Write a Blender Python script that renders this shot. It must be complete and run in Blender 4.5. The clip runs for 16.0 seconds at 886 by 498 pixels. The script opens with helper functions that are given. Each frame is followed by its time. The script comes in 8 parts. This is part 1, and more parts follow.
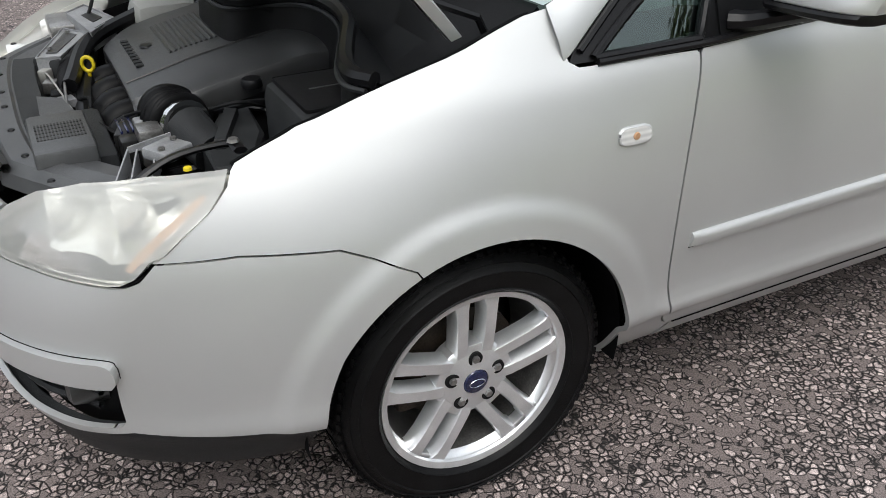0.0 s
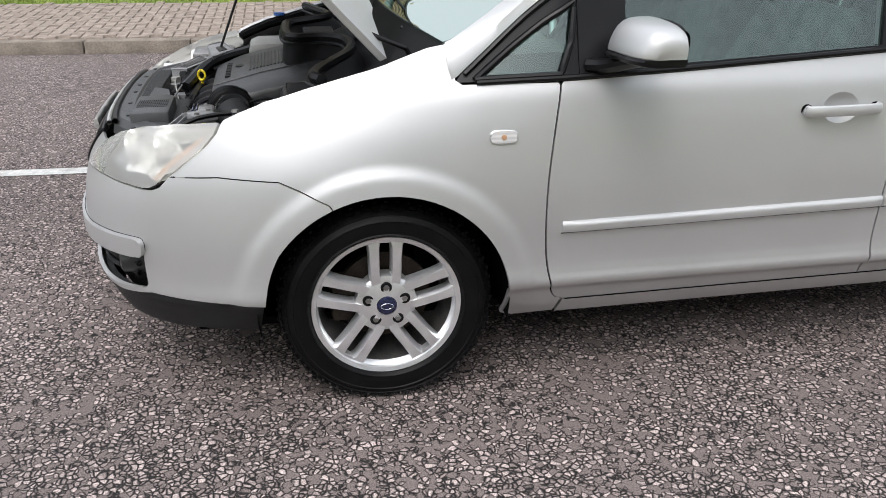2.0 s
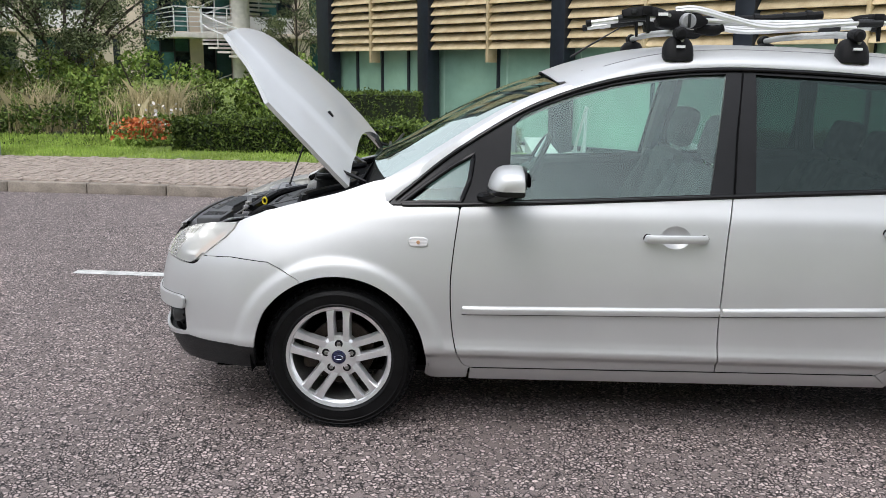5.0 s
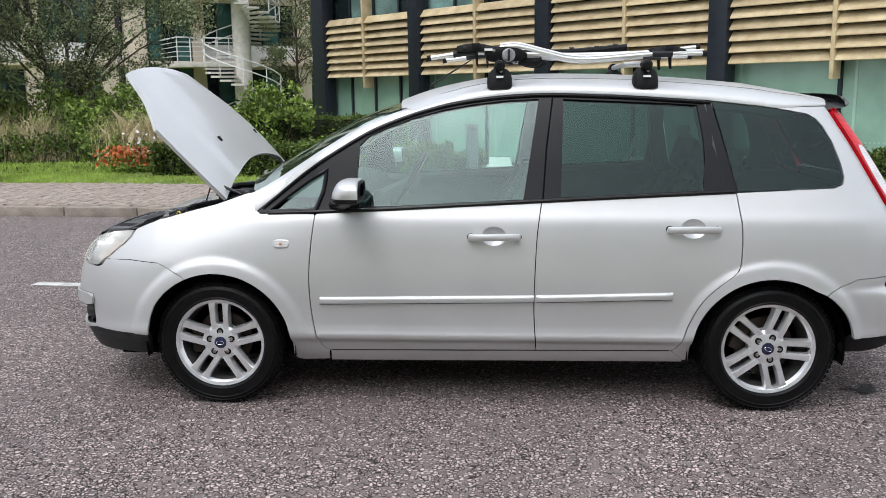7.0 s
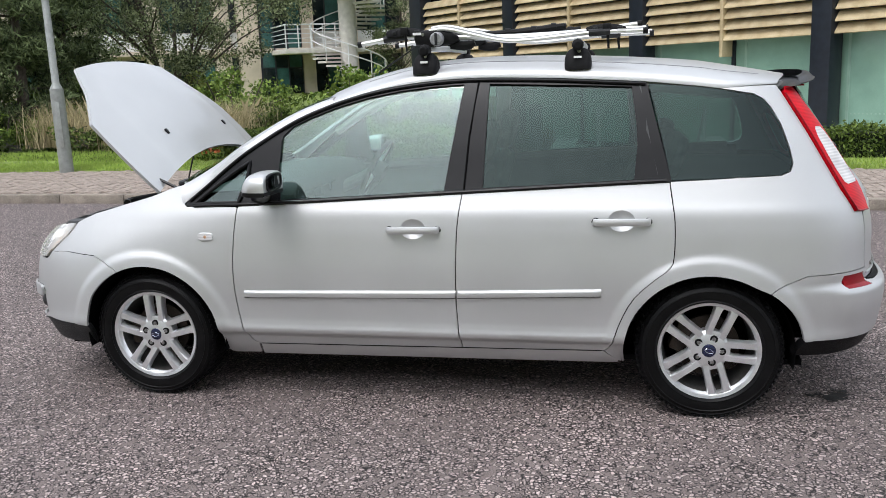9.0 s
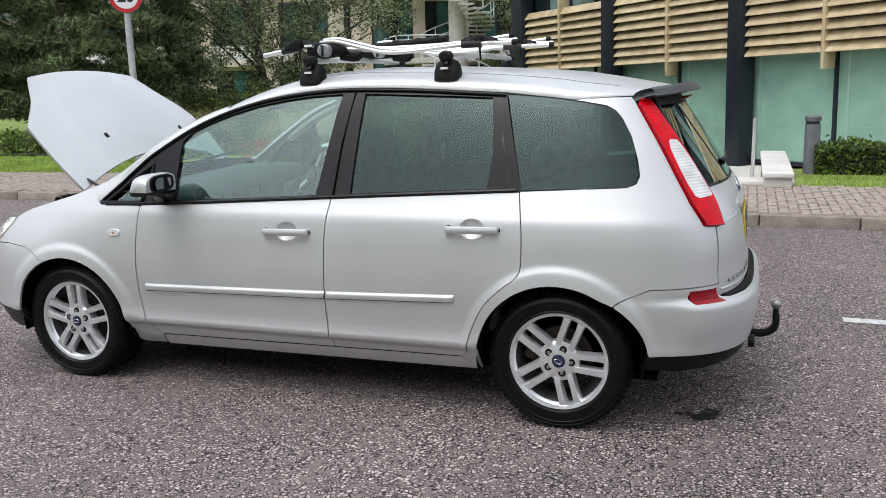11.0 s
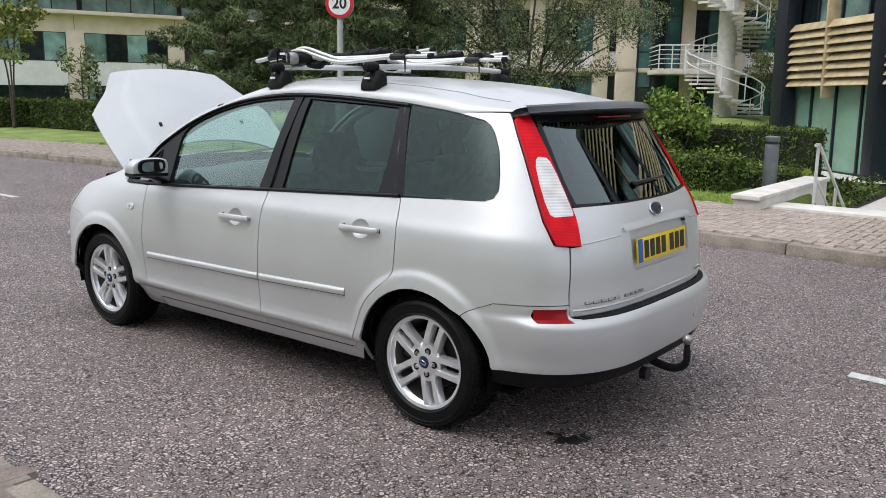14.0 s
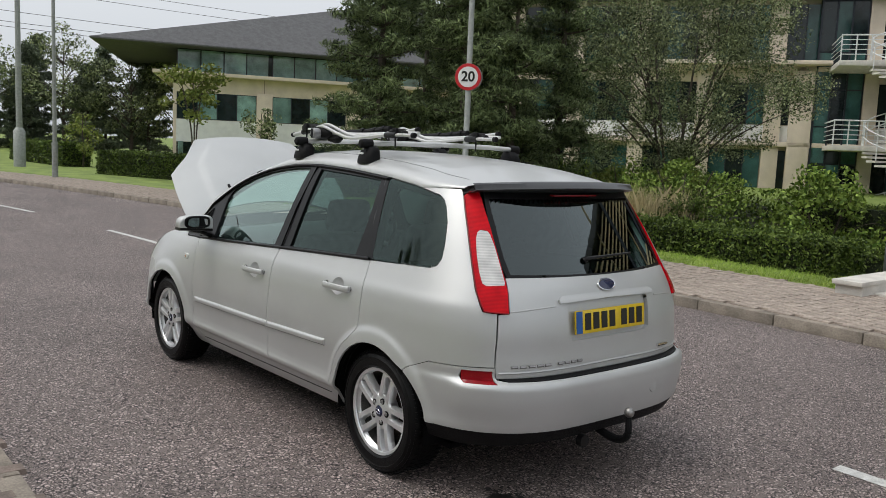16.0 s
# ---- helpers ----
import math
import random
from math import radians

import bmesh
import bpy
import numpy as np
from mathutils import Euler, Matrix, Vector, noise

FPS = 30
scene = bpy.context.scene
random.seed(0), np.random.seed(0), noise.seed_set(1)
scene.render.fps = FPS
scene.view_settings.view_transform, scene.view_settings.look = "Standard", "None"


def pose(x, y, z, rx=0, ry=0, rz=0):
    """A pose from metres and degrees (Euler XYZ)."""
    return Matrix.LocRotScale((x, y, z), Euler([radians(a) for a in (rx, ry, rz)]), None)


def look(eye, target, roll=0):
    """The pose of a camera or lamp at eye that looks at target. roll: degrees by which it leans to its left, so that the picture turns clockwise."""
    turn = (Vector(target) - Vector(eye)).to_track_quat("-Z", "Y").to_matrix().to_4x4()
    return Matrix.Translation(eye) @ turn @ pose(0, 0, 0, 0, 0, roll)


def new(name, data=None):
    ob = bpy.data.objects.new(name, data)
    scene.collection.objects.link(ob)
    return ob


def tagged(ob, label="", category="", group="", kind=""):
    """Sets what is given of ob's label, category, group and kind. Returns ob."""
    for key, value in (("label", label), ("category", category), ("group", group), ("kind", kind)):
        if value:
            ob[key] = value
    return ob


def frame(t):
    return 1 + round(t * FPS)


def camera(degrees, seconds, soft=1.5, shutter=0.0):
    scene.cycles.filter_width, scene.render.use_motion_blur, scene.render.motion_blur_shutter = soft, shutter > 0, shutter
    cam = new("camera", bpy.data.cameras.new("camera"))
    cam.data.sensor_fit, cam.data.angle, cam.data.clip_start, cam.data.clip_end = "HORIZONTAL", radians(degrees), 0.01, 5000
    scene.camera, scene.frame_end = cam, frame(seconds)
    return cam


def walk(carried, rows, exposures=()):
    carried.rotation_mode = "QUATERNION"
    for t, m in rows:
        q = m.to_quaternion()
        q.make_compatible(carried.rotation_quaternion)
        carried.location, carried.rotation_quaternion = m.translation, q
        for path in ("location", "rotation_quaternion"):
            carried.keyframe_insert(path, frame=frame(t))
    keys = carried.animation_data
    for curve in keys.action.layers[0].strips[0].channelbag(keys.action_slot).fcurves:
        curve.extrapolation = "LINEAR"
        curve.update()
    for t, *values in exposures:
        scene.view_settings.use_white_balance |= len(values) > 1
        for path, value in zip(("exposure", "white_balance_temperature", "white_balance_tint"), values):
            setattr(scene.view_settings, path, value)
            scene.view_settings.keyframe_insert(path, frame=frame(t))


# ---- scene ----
cam = camera(55.0, 16.0, 0.5)

PATH = [
    (0, (-0.706, -1.183, 1.446), (0.088, 0.355, 0.444), -0.1),
    (0.5, (-0.657, -1.468, 1.444), (0.052, 0.139, 0.489), -0.3),
    (1, (-0.51, -1.707, 1.45), (0.078, -0.021, 0.549), -0.0),
    (1.5, (-0.326, -1.918, 1.466), (0.099, -0.162, 0.61), -0.1),
    (2, (-0.253, -2.168, 1.469), (0.089, -0.37, 0.661), 0.4),
    (2.5, (-0.138, -2.378, 1.504), (0.093, -0.529, 0.777), 0.4),
    (3, (0.057, -2.554, 1.497), (0.188, -0.661, 0.865), 0.5),
    (3.2, (0.104, -2.617, 1.49), (0.21, -0.711, 0.893), 0.5),
    (5.3, (0.636, -3.391, 1.529), (0.55, -1.438, 1.102), 0.9),
    (5.5, (0.694, -3.459, 1.523), (0.606, -1.506, 1.104), 0.9),
    (6, (0.874, -3.668, 1.527), (0.788, -1.709, 1.133), 0.7),
    (6.5, (1.017, -3.814, 1.555), (0.943, -1.852, 1.177), 0.4),
    (7, (1.318, -3.915, 1.566), (1.209, -1.956, 1.179), -0.3),
    (7.5, (1.529, -3.904, 1.55), (1.381, -1.952, 1.139), -0.7),
    (8, (1.74, -3.792, 1.562), (1.533, -1.847, 1.141), -1.2),
    (8.2, (1.827, -3.765, 1.578), (1.589, -1.825, 1.153), -1.5),
    (10.3, (3.001, -3.527, 1.566), (2.399, -1.663, 1.16), -1.7),
    (10.5, (3.13, -3.548, 1.561), (2.511, -1.689, 1.162), -1.7),
    (11, (3.388, -3.474, 1.542), (2.721, -1.631, 1.148), -1.7),
    (11.5, (3.642, -3.358, 1.563), (2.902, -1.538, 1.188), -1.7),
    (12, (3.973, -3.365, 1.589), (3.168, -1.569, 1.231), -1.5),
    (12.5, (4.23, -3.315, 1.581), (3.358, -1.553, 1.214), -1.4),
    (13, (4.48, -3.139, 1.564), (3.491, -1.443, 1.182), -0.9),
    (13.5, (4.755, -2.972, 1.56), (3.64, -1.356, 1.179), -0.3),
    (14, (5.015, -2.83, 1.547), (3.795, -1.291, 1.173), 0.7),
    (14.5, (5.269, -2.746, 1.572), (3.949, -1.283, 1.231), 1.7),
    (15, (5.542, -2.532, 1.575), (4.122, -1.149, 1.307), 2.2),
    (15.5, (5.763, -2.407, 1.67), (4.272, -1.094, 1.436), 2.3),
    (16, (5.995, -2.404, 1.631), (4.473, -1.128, 1.396), 2.4),
]
walk(cam, [(t, look(eye, target, roll)) for t, eye, target, roll in PATH], ((0.0, 0.38, 6500, 9), (0.5, 0.45, 6500, 11), (3.0, 0.47, 6480, 12), (6.0, 0.49, 6300, 12), (8.0, 0.47, 6300, 12), (11.0, 0.43, 6300, 12), (12.0, 0.28, 6350, 12), (12.5, 0.28, 6350, 12), (13.0, 0.43, 6350, 12), (14.0, 0.40, 6350, 12), (14.5, 0.24, 6350, 12), (15.0, 0.18, 6450, 12), (15.5, 0.06, 6560, 10), (16.0, -0.04, 6650, 9)))
# world and light: an overcast day
world = bpy.data.worlds.new("overcast_sky")
scene.world = world
world.use_nodes = True
wn, wl = world.node_tree.nodes, world.node_tree.links
wn.clear()
w_out = wn.new("ShaderNodeOutputWorld")
w_bg = wn.new("ShaderNodeBackground")
w_sky = wn.new("ShaderNodeTexSky")
w_sky.sky_type, w_sky.sun_disc = "NISHITA", False
w_sky.sun_elevation, w_sky.sun_rotation = radians(52), radians(200)
w_sky.dust_density, w_sky.ozone_density = 6.0, 1.0
w_hsv = wn.new("ShaderNodeHueSaturation")
w_hsv.inputs["Saturation"].default_value = 0.18
w_mix = wn.new("ShaderNodeMix")
w_mix.data_type = "RGBA"
w_mix.inputs[0].default_value = 0.6
w_mix.inputs[7].default_value = (7.2, 7.7, 8.45, 1)
wl.new(w_sky.outputs[0], w_hsv.inputs["Color"])
wl.new(w_hsv.outputs[0], w_mix.inputs[6])
w_tc, w_sep, w_map, w_mul = wn.new("ShaderNodeTexCoord"), wn.new("ShaderNodeSeparateXYZ"), wn.new("ShaderNodeMapRange"), wn.new("ShaderNodeMix")
w_map.inputs[1].default_value, w_map.inputs[2].default_value, w_map.inputs[3].default_value, w_map.inputs[4].default_value = 0.0, 1.0, 1.25, 1.45
w_mul.data_type, w_mul.blend_type = "RGBA", "MULTIPLY"
w_mul.inputs[0].default_value = 1.0
wl.new(w_tc.outputs["Generated"], w_sep.inputs[0])
wl.new(w_sep.outputs[2], w_map.inputs[0])
wl.new(w_mix.outputs[2], w_mul.inputs[6])
wl.new(w_map.outputs[0], w_mul.inputs[7])
wl.new(w_mul.outputs[2], w_bg.inputs[0])
w_bg.inputs[1].default_value = 0.106
wl.new(w_bg.outputs[0], w_out.inputs[0])
sun = new("sun", bpy.data.lights.new("sun", "SUN"))
sun.data.energy, sun.data.angle, sun.data.color = 0.9, radians(25), (1.0, 0.97, 0.93)
sun.matrix_basis = look((0, 0, 30), (7, 12, 0))

# ---- materials ----


def mat(name, color, rough=0.5, metal=0.0, scale=8.0, vary=0.12, bump=0.0, bscale=120.0, coat=0.0, tint=None, spec=0.5, shift=0.0, rvary=0.08):
    """A surface with variation at two scales, fine relief and wear."""
    m = bpy.data.materials.new(name)
    m.use_nodes = True
    n, l = m.node_tree.nodes, m.node_tree.links
    p = n["Principled BSDF"]
    p.inputs["Metallic"].default_value = metal
    p.inputs["Specular IOR Level"].default_value = spec
    p.inputs["Coat Weight"].default_value = coat
    p.inputs["Coat Roughness"].default_value = 0.04
    tc = n.new("ShaderNodeTexCoord")
    big, fine = n.new("ShaderNodeTexNoise"), n.new("ShaderNodeTexNoise")
    big.inputs["Scale"].default_value, big.inputs["Detail"].default_value = scale, 5
    fine.inputs["Scale"].default_value, fine.inputs["Detail"].default_value = bscale, 3
    l.new(tc.outputs["Object"], big.inputs["Vector"])
    l.new(tc.outputs["Object"], fine.inputs["Vector"])
    mix = n.new("ShaderNodeMix")
    mix.data_type = "RGBA"
    a = [c * (1 - vary) for c in color]
    b = list(tint) if tint else [min(1.0, c * (1 + vary)) for c in color]
    mix.inputs[6].default_value, mix.inputs[7].default_value = (*a, 1), (*b, 1)
    ramp = n.new("ShaderNodeMapRange")
    ramp.inputs[1].default_value, ramp.inputs[2].default_value = 0.32, 0.68
    l.new(big.outputs[0], ramp.inputs[0])
    l.new(ramp.outputs[0], mix.inputs[0])
    grain = n.new("ShaderNodeMix")
    grain.data_type, grain.blend_type = "RGBA", "MULTIPLY"
    grain.inputs[0].default_value = min(1.0, vary * 2.5)
    l.new(mix.outputs[2], grain.inputs[6])
    l.new(fine.outputs[0], grain.inputs[7])
    if shift:
        info, hsv, mr = n.new("ShaderNodeObjectInfo"), n.new("ShaderNodeHueSaturation"), n.new("ShaderNodeMapRange")
        mr.inputs[3].default_value, mr.inputs[4].default_value = 1 - shift, 1 + shift
        l.new(info.outputs["Random"], mr.inputs[0])
        l.new(mr.outputs[0], hsv.inputs["Value"])
        l.new(grain.outputs[2], hsv.inputs["Color"])
        l.new(hsv.outputs[0], p.inputs["Base Color"])
    else:
        l.new(grain.outputs[2], p.inputs["Base Color"])
    rr = n.new("ShaderNodeMapRange")
    rr.inputs[3].default_value, rr.inputs[4].default_value = max(0.02, rough - rvary), min(1, rough + rvary)
    l.new(big.outputs[0], rr.inputs[0])
    l.new(rr.outputs[0], p.inputs["Roughness"])
    if bump:
        bp = n.new("ShaderNodeBump")
        bp.inputs["Strength"].default_value, bp.inputs["Distance"].default_value = min(1.0, bump), 0.004
        l.new(fine.outputs[0], bp.inputs["Height"])
        l.new(bp.outputs[0], p.inputs["Normal"])
    return m


def glass(name, tint, gloss=1.0, rough=0.0, sheen=(0.84, 1.0, 0.965)):
    """A thin pane: tinted see-through with a Fresnel reflection."""
    m = bpy.data.materials.new(name)
    m.use_nodes = True
    n, l = m.node_tree.nodes, m.node_tree.links
    n.clear()
    out, mix, tr, gl, fr = (n.new(k) for k in ("ShaderNodeOutputMaterial", "ShaderNodeMixShader", "ShaderNodeBsdfTransparent", "ShaderNodeBsdfGlossy", "ShaderNodeFresnel"))
    tr.inputs[0].default_value = (*tint, 1)
    gl.inputs["Roughness"].default_value = rough
    gl.inputs[0].default_value = (*sheen, 1)
    fr.inputs[0].default_value = 1.5
    k = n.new("ShaderNodeMath")
    k.operation, k.use_clamp = "MULTIPLY", True
    k.inputs[1].default_value = gloss
    l.new(fr.outputs[0], k.inputs[0])
    l.new(k.outputs[0], mix.inputs[0])
    l.new(tr.outputs[0], mix.inputs[1])
    l.new(gl.outputs[0], mix.inputs[2])
    l.new(mix.outputs[0], out.inputs[0])
    return m


def lens(name, deep, bright, scale, coat=1.0):
    """A moulded lamp lens: fine facets over a mottled reflector."""
    m = bpy.data.materials.new(name)
    m.use_nodes = True
    n, l = m.node_tree.nodes, m.node_tree.links
    p = n["Principled BSDF"]
    tc, wave, noise, mixf, ramp, bump = (n.new("ShaderNode" + k) for k in ("TexCoord", "TexWave", "TexNoise", "Math", "Mix", "Bump"))
    wave.bands_direction = "Z"
    wave.inputs["Scale"].default_value, wave.inputs["Distortion"].default_value = scale, 0.3
    noise.inputs["Scale"].default_value, noise.inputs["Detail"].default_value = 16, 3
    l.new(tc.outputs["Object"], wave.inputs["Vector"])
    l.new(tc.outputs["Object"], noise.inputs["Vector"])
    mixf.operation = "MULTIPLY_ADD"
    mixf.inputs[1].default_value = 0.32
    l.new(wave.outputs["Fac"], mixf.inputs[0])
    l.new(noise.outputs["Fac"], mixf.inputs[2])
    ramp.data_type = "RGBA"
    ramp.inputs[6].default_value, ramp.inputs[7].default_value = (*deep, 1), (*bright, 1)
    l.new(mixf.outputs[0], ramp.inputs[0])
    l.new(ramp.outputs[2], p.inputs["Base Color"])
    bump.inputs["Strength"].default_value, bump.inputs["Distance"].default_value = 0.12, 0.002
    l.new(wave.outputs["Fac"], bump.inputs["Height"])
    l.new(bump.outputs[0], p.inputs["Normal"])
    p.inputs["Roughness"].default_value, p.inputs["Coat Weight"].default_value, p.inputs["Coat Roughness"].default_value = 0.3, coat, 0.03
    p.inputs["Specular IOR Level"].default_value = 0.1
    return m


def chips(name, stone_a, stone_b, binder, fines, scale, gap=0.06, bump=0.9):
    """Stone chippings in a dark binder."""
    m = bpy.data.materials.new(name)
    m.use_nodes = True
    n, l = m.node_tree.nodes, m.node_tree.links
    p = n["Principled BSDF"]
    tc = n.new("ShaderNodeTexCoord")
    warp, vor, edge, big = n.new("ShaderNodeTexNoise"), n.new("ShaderNodeTexVoronoi"), n.new("ShaderNodeTexVoronoi"), n.new("ShaderNodeTexNoise")
    warp.inputs["Scale"].default_value = scale * 0.5
    add = n.new("ShaderNodeMix")
    add.data_type, add.blend_type = "RGBA", "LINEAR_LIGHT"
    add.inputs[0].default_value = 0.012
    l.new(tc.outputs["Object"], warp.inputs["Vector"])
    l.new(tc.outputs["Object"], add.inputs[6])
    l.new(warp.outputs["Color"], add.inputs[7])
    edge.feature = "DISTANCE_TO_EDGE"
    for v in (vor, edge):
        v.inputs["Scale"].default_value = scale
        v.inputs["Randomness"].default_value = 0.95
        l.new(add.outputs[2], v.inputs["Vector"])
    big.inputs["Scale"].default_value, big.inputs["Detail"].default_value = 0.7, 6
    l.new(tc.outputs["Object"], big.inputs["Vector"])
    sep = n.new("ShaderNodeSeparateColor")
    l.new(vor.outputs["Color"], sep.inputs[0])
    stone = n.new("ShaderNodeMix")
    stone.data_type = "RGBA"
    stone.inputs[6].default_value, stone.inputs[7].default_value = (*stone_a, 1), (*stone_b, 1)
    l.new(sep.outputs[0], stone.inputs[0])
    lift = n.new("ShaderNodeMapRange")
    lift.inputs[1].default_value, lift.inputs[2].default_value = gap * 0.4, gap * 2.0
    l.new(edge.outputs["Distance"], lift.inputs[0])
    patch, few = n.new("ShaderNodeTexNoise"), n.new("ShaderNodeMapRange")
    patch.inputs["Scale"].default_value, patch.inputs["Detail"].default_value = 2.2, 4
    l.new(tc.outputs["Object"], patch.inputs["Vector"])
    few.inputs[1].default_value, few.inputs[2].default_value, few.inputs[3].default_value, few.inputs[4].default_value = 0.36, 0.72, 0.12, 0.42
    l.new(patch.outputs[0], few.inputs[0])
    drop = n.new("ShaderNodeMath")
    drop.operation = "GREATER_THAN"
    l.new(few.outputs[0], drop.inputs[1])
    l.new(sep.outputs[1], drop.inputs[0])
    both = n.new("ShaderNodeMath")
    both.operation = "MULTIPLY"
    l.new(lift.outputs[0], both.inputs[0])
    l.new(drop.outputs[0], both.inputs[1])
    chip = n.new("ShaderNodeMix")
    chip.data_type = "RGBA"
    chip.inputs[6].default_value = (*binder, 1)
    l.new(lift.outputs[0], chip.inputs[0])
    l.new(stone.outputs[2], chip.inputs[7])
    col = n.new("ShaderNodeMix")
    col.data_type = "RGBA"
    col.inputs[6].default_value = (*fines, 1)
    l.new(drop.outputs[0], col.inputs[0])
    l.new(chip.outputs[2], col.inputs[7])
    worn = n.new("ShaderNodeMix")
    worn.data_type, worn.blend_type = "RGBA", "MULTIPLY"
    worn.inputs[0].default_value = 0.55
    tone = n.new("ShaderNodeMapRange")
    tone.inputs[1].default_value, tone.inputs[2].default_value, tone.inputs[3].default_value, tone.inputs[4].default_value = 0.3, 0.7, 0.65, 1.2
    l.new(big.outputs[0], tone.inputs[0])
    l.new(col.outputs[2], worn.inputs[6])
    l.new(tone.outputs[0], worn.inputs[7])
    grit, speck, fleck = n.new("ShaderNodeTexNoise"), n.new("ShaderNodeMapRange"), n.new("ShaderNodeMix")
    grit.inputs["Scale"].default_value, grit.inputs["Detail"].default_value = scale * 4.5, 2
    l.new(tc.outputs["Object"], grit.inputs["Vector"])
    speck.inputs[1].default_value, speck.inputs[2].default_value, speck.inputs[3].default_value, speck.inputs[4].default_value = 0.37, 0.63, 0.45, 1.55
    l.new(grit.outputs[0], speck.inputs[0])
    fleck.data_type, fleck.blend_type = "RGBA", "MULTIPLY"
    fleck.inputs[0].default_value = 0.8
    l.new(worn.outputs[2], fleck.inputs[6])
    l.new(speck.outputs[0], fleck.inputs[7])
    l.new(fleck.outputs[2], p.inputs["Base Color"])
    p.inputs["Roughness"].default_value = 0.75
    bp = n.new("ShaderNodeBump")
    bp.inputs["Strength"].default_value, bp.inputs["Distance"].default_value = bump, 0.006
    l.new(both.outputs[0], bp.inputs["Height"])
    l.new(bp.outputs[0], p.inputs["Normal"])
    return m


PAINT = mat("silver_paint", (0.575, 0.582, 0.580), 0.46, 0.55, 3.0, 0.03, 0.03, 900, coat=0.35, rvary=0.03)
# near-black puts deep shade into joints, wheel wells and the engine bay
GAP = mat("dark_gap_shade", (0.006, 0.006, 0.0065), 0.8, 0, 10, 0.2, spec=0.06)
TRIM = mat("black_trim", (0.007, 0.007, 0.008), 0.32, 0, 12, 0.2, 0.05, 300, spec=0.25)
PLASTIC = mat("grained_black_plastic", (0.011, 0.011, 0.012), 0.55, 0, 9, 0.25, 0.25, 700, spec=0.15)
GREYPLASTIC = mat("dusty_grey_plastic", (0.036, 0.038, 0.040), 0.5, 0, 14, 0.3, 0.3, 500, spec=0.22)
SLAM = mat("pale_grey_plastic", (0.085, 0.087, 0.090), 0.40, 0, 14, 0.2, 0.2, 500, spec=0.5)
BAYBLACK = mat("satin_black_plastic", (0.0055, 0.0055, 0.006), 0.42, 0, 14, 0.2, 0.1, 400, spec=0.13)
COVER = mat("grey_engine_plastic", (0.048, 0.049, 0.050), 0.36, 0, 14, 0.2, 0.2, 500, spec=0.6)
STRUT = mat("dull_grey_bracket", (0.38, 0.385, 0.395), 0.45, 0.2, 14, 0.2, 0.15, 300)
RUBBER = mat("tyre_rubber", (0.0075, 0.0075, 0.008), 0.42, 0, 14, 0.35, 0.3, 250, spec=0.16)
ALLOY = mat("alloy", (0.84, 0.85, 0.86), 0.32, 0.75, 16, 0.08, 0.05, 400)
# darker than ALLOY: the shade behind the spokes put into the colour
BARREL = mat("shaded_rim", (0.16, 0.155, 0.15), 0.5, 0.4, 20, 0.3, 0.1, 200)
STEEL = mat("worn_steel", (0.42, 0.41, 0.4), 0.4, 0.9, 25, 0.2, 0.1, 200)
# rust, darkened further for the shade behind the spokes
RUST = mat("rusty_disc", (0.075, 0.055, 0.042), 0.6, 0.5, 30, 0.4, 0.2, 200)
CHROME = mat("chrome", (0.8, 0.8, 0.8), 0.12, 1.0, 5, 0.02)
BARALU = mat("brushed_aluminium", (0.66, 0.66, 0.65), 0.38, 0.6, 20, 0.05, 0.05, 300)
GLASS = glass("side_glass", (0.74, 0.95, 0.89), 2.5)
DARKGLASS = glass("privacy_glass", (0.19, 0.285, 0.26), 1.0, 0.0, (0.76, 0.96, 0.92))
REARGLASS = glass("rear_glass", (0.09, 0.14, 0.13), 2.4, 0.0, (0.86, 0.98, 0.99))
SCREENGLASS = glass("screen_glass", (0.56, 0.70, 0.64), 0.7, 0.0, (0.82, 0.92, 0.86))
CLEAR = glass("clear_lens", (0.97, 0.97, 0.94), 1.6, 0.06, (1, 1, 1))
# years of haze on the headlamp cover scatter light
n_, l_ = CLEAR.node_tree.nodes, CLEAR.node_tree.links
haze, veil = n_.new("ShaderNodeBsdfDiffuse"), n_.new("ShaderNodeMixShader")
haze.inputs[0].default_value = (0.93, 0.93, 0.90, 1)
veil.inputs[0].default_value = 0.26
l_.new(next(q for q in n_ if q.type == "MIX_SHADER" and q is not veil).outputs[0], veil.inputs[1])
l_.new(haze.outputs[0], veil.inputs[2])
l_.new(veil.outputs[0], next(q for q in n_ if q.type == "OUTPUT_MATERIAL").inputs[0])
LAMPIN = mat("lamp_reflector", (0.96, 0.96, 0.92), 0.16, 0.45, 12, 0.05)
AMBER = mat("amber_lens", (0.66, 0.38, 0.21), 0.3, 0, 20, 0.15, coat=0.5)
RED = lens("red_lens", (0.20, 0.0008, 0.005), (0.70, 0.003, 0.012), 55.0, 0.12)
DARKRED = lens("dark_red_lens", (0.14, 0.002, 0.006), (0.30, 0.004, 0.010), 90.0, 0.35)
WHITELENS = lens("white_lens", (0.30, 0.30, 0.31), (0.76, 0.75, 0.74), 26.0, 0.6)
FABRIC = mat("seat_fabric", (0.17, 0.18, 0.18), 0.9, 0, 20, 0.25, 0.4, 600, spec=0.15)
LINER = mat("roof_lining", (0.36, 0.36, 0.34), 0.9, 0, 10, 0.1, 0.2, 500)
DASH = mat("dashboard_grain", (0.10, 0.105, 0.105), 0.6, 0, 10, 0.2, 0.3, 600, spec=0.2)
SPOILERGREY = mat("satin_dark_spoiler", (0.05, 0.052, 0.056), 0.38, 0, 6, 0.1, spec=0.4)
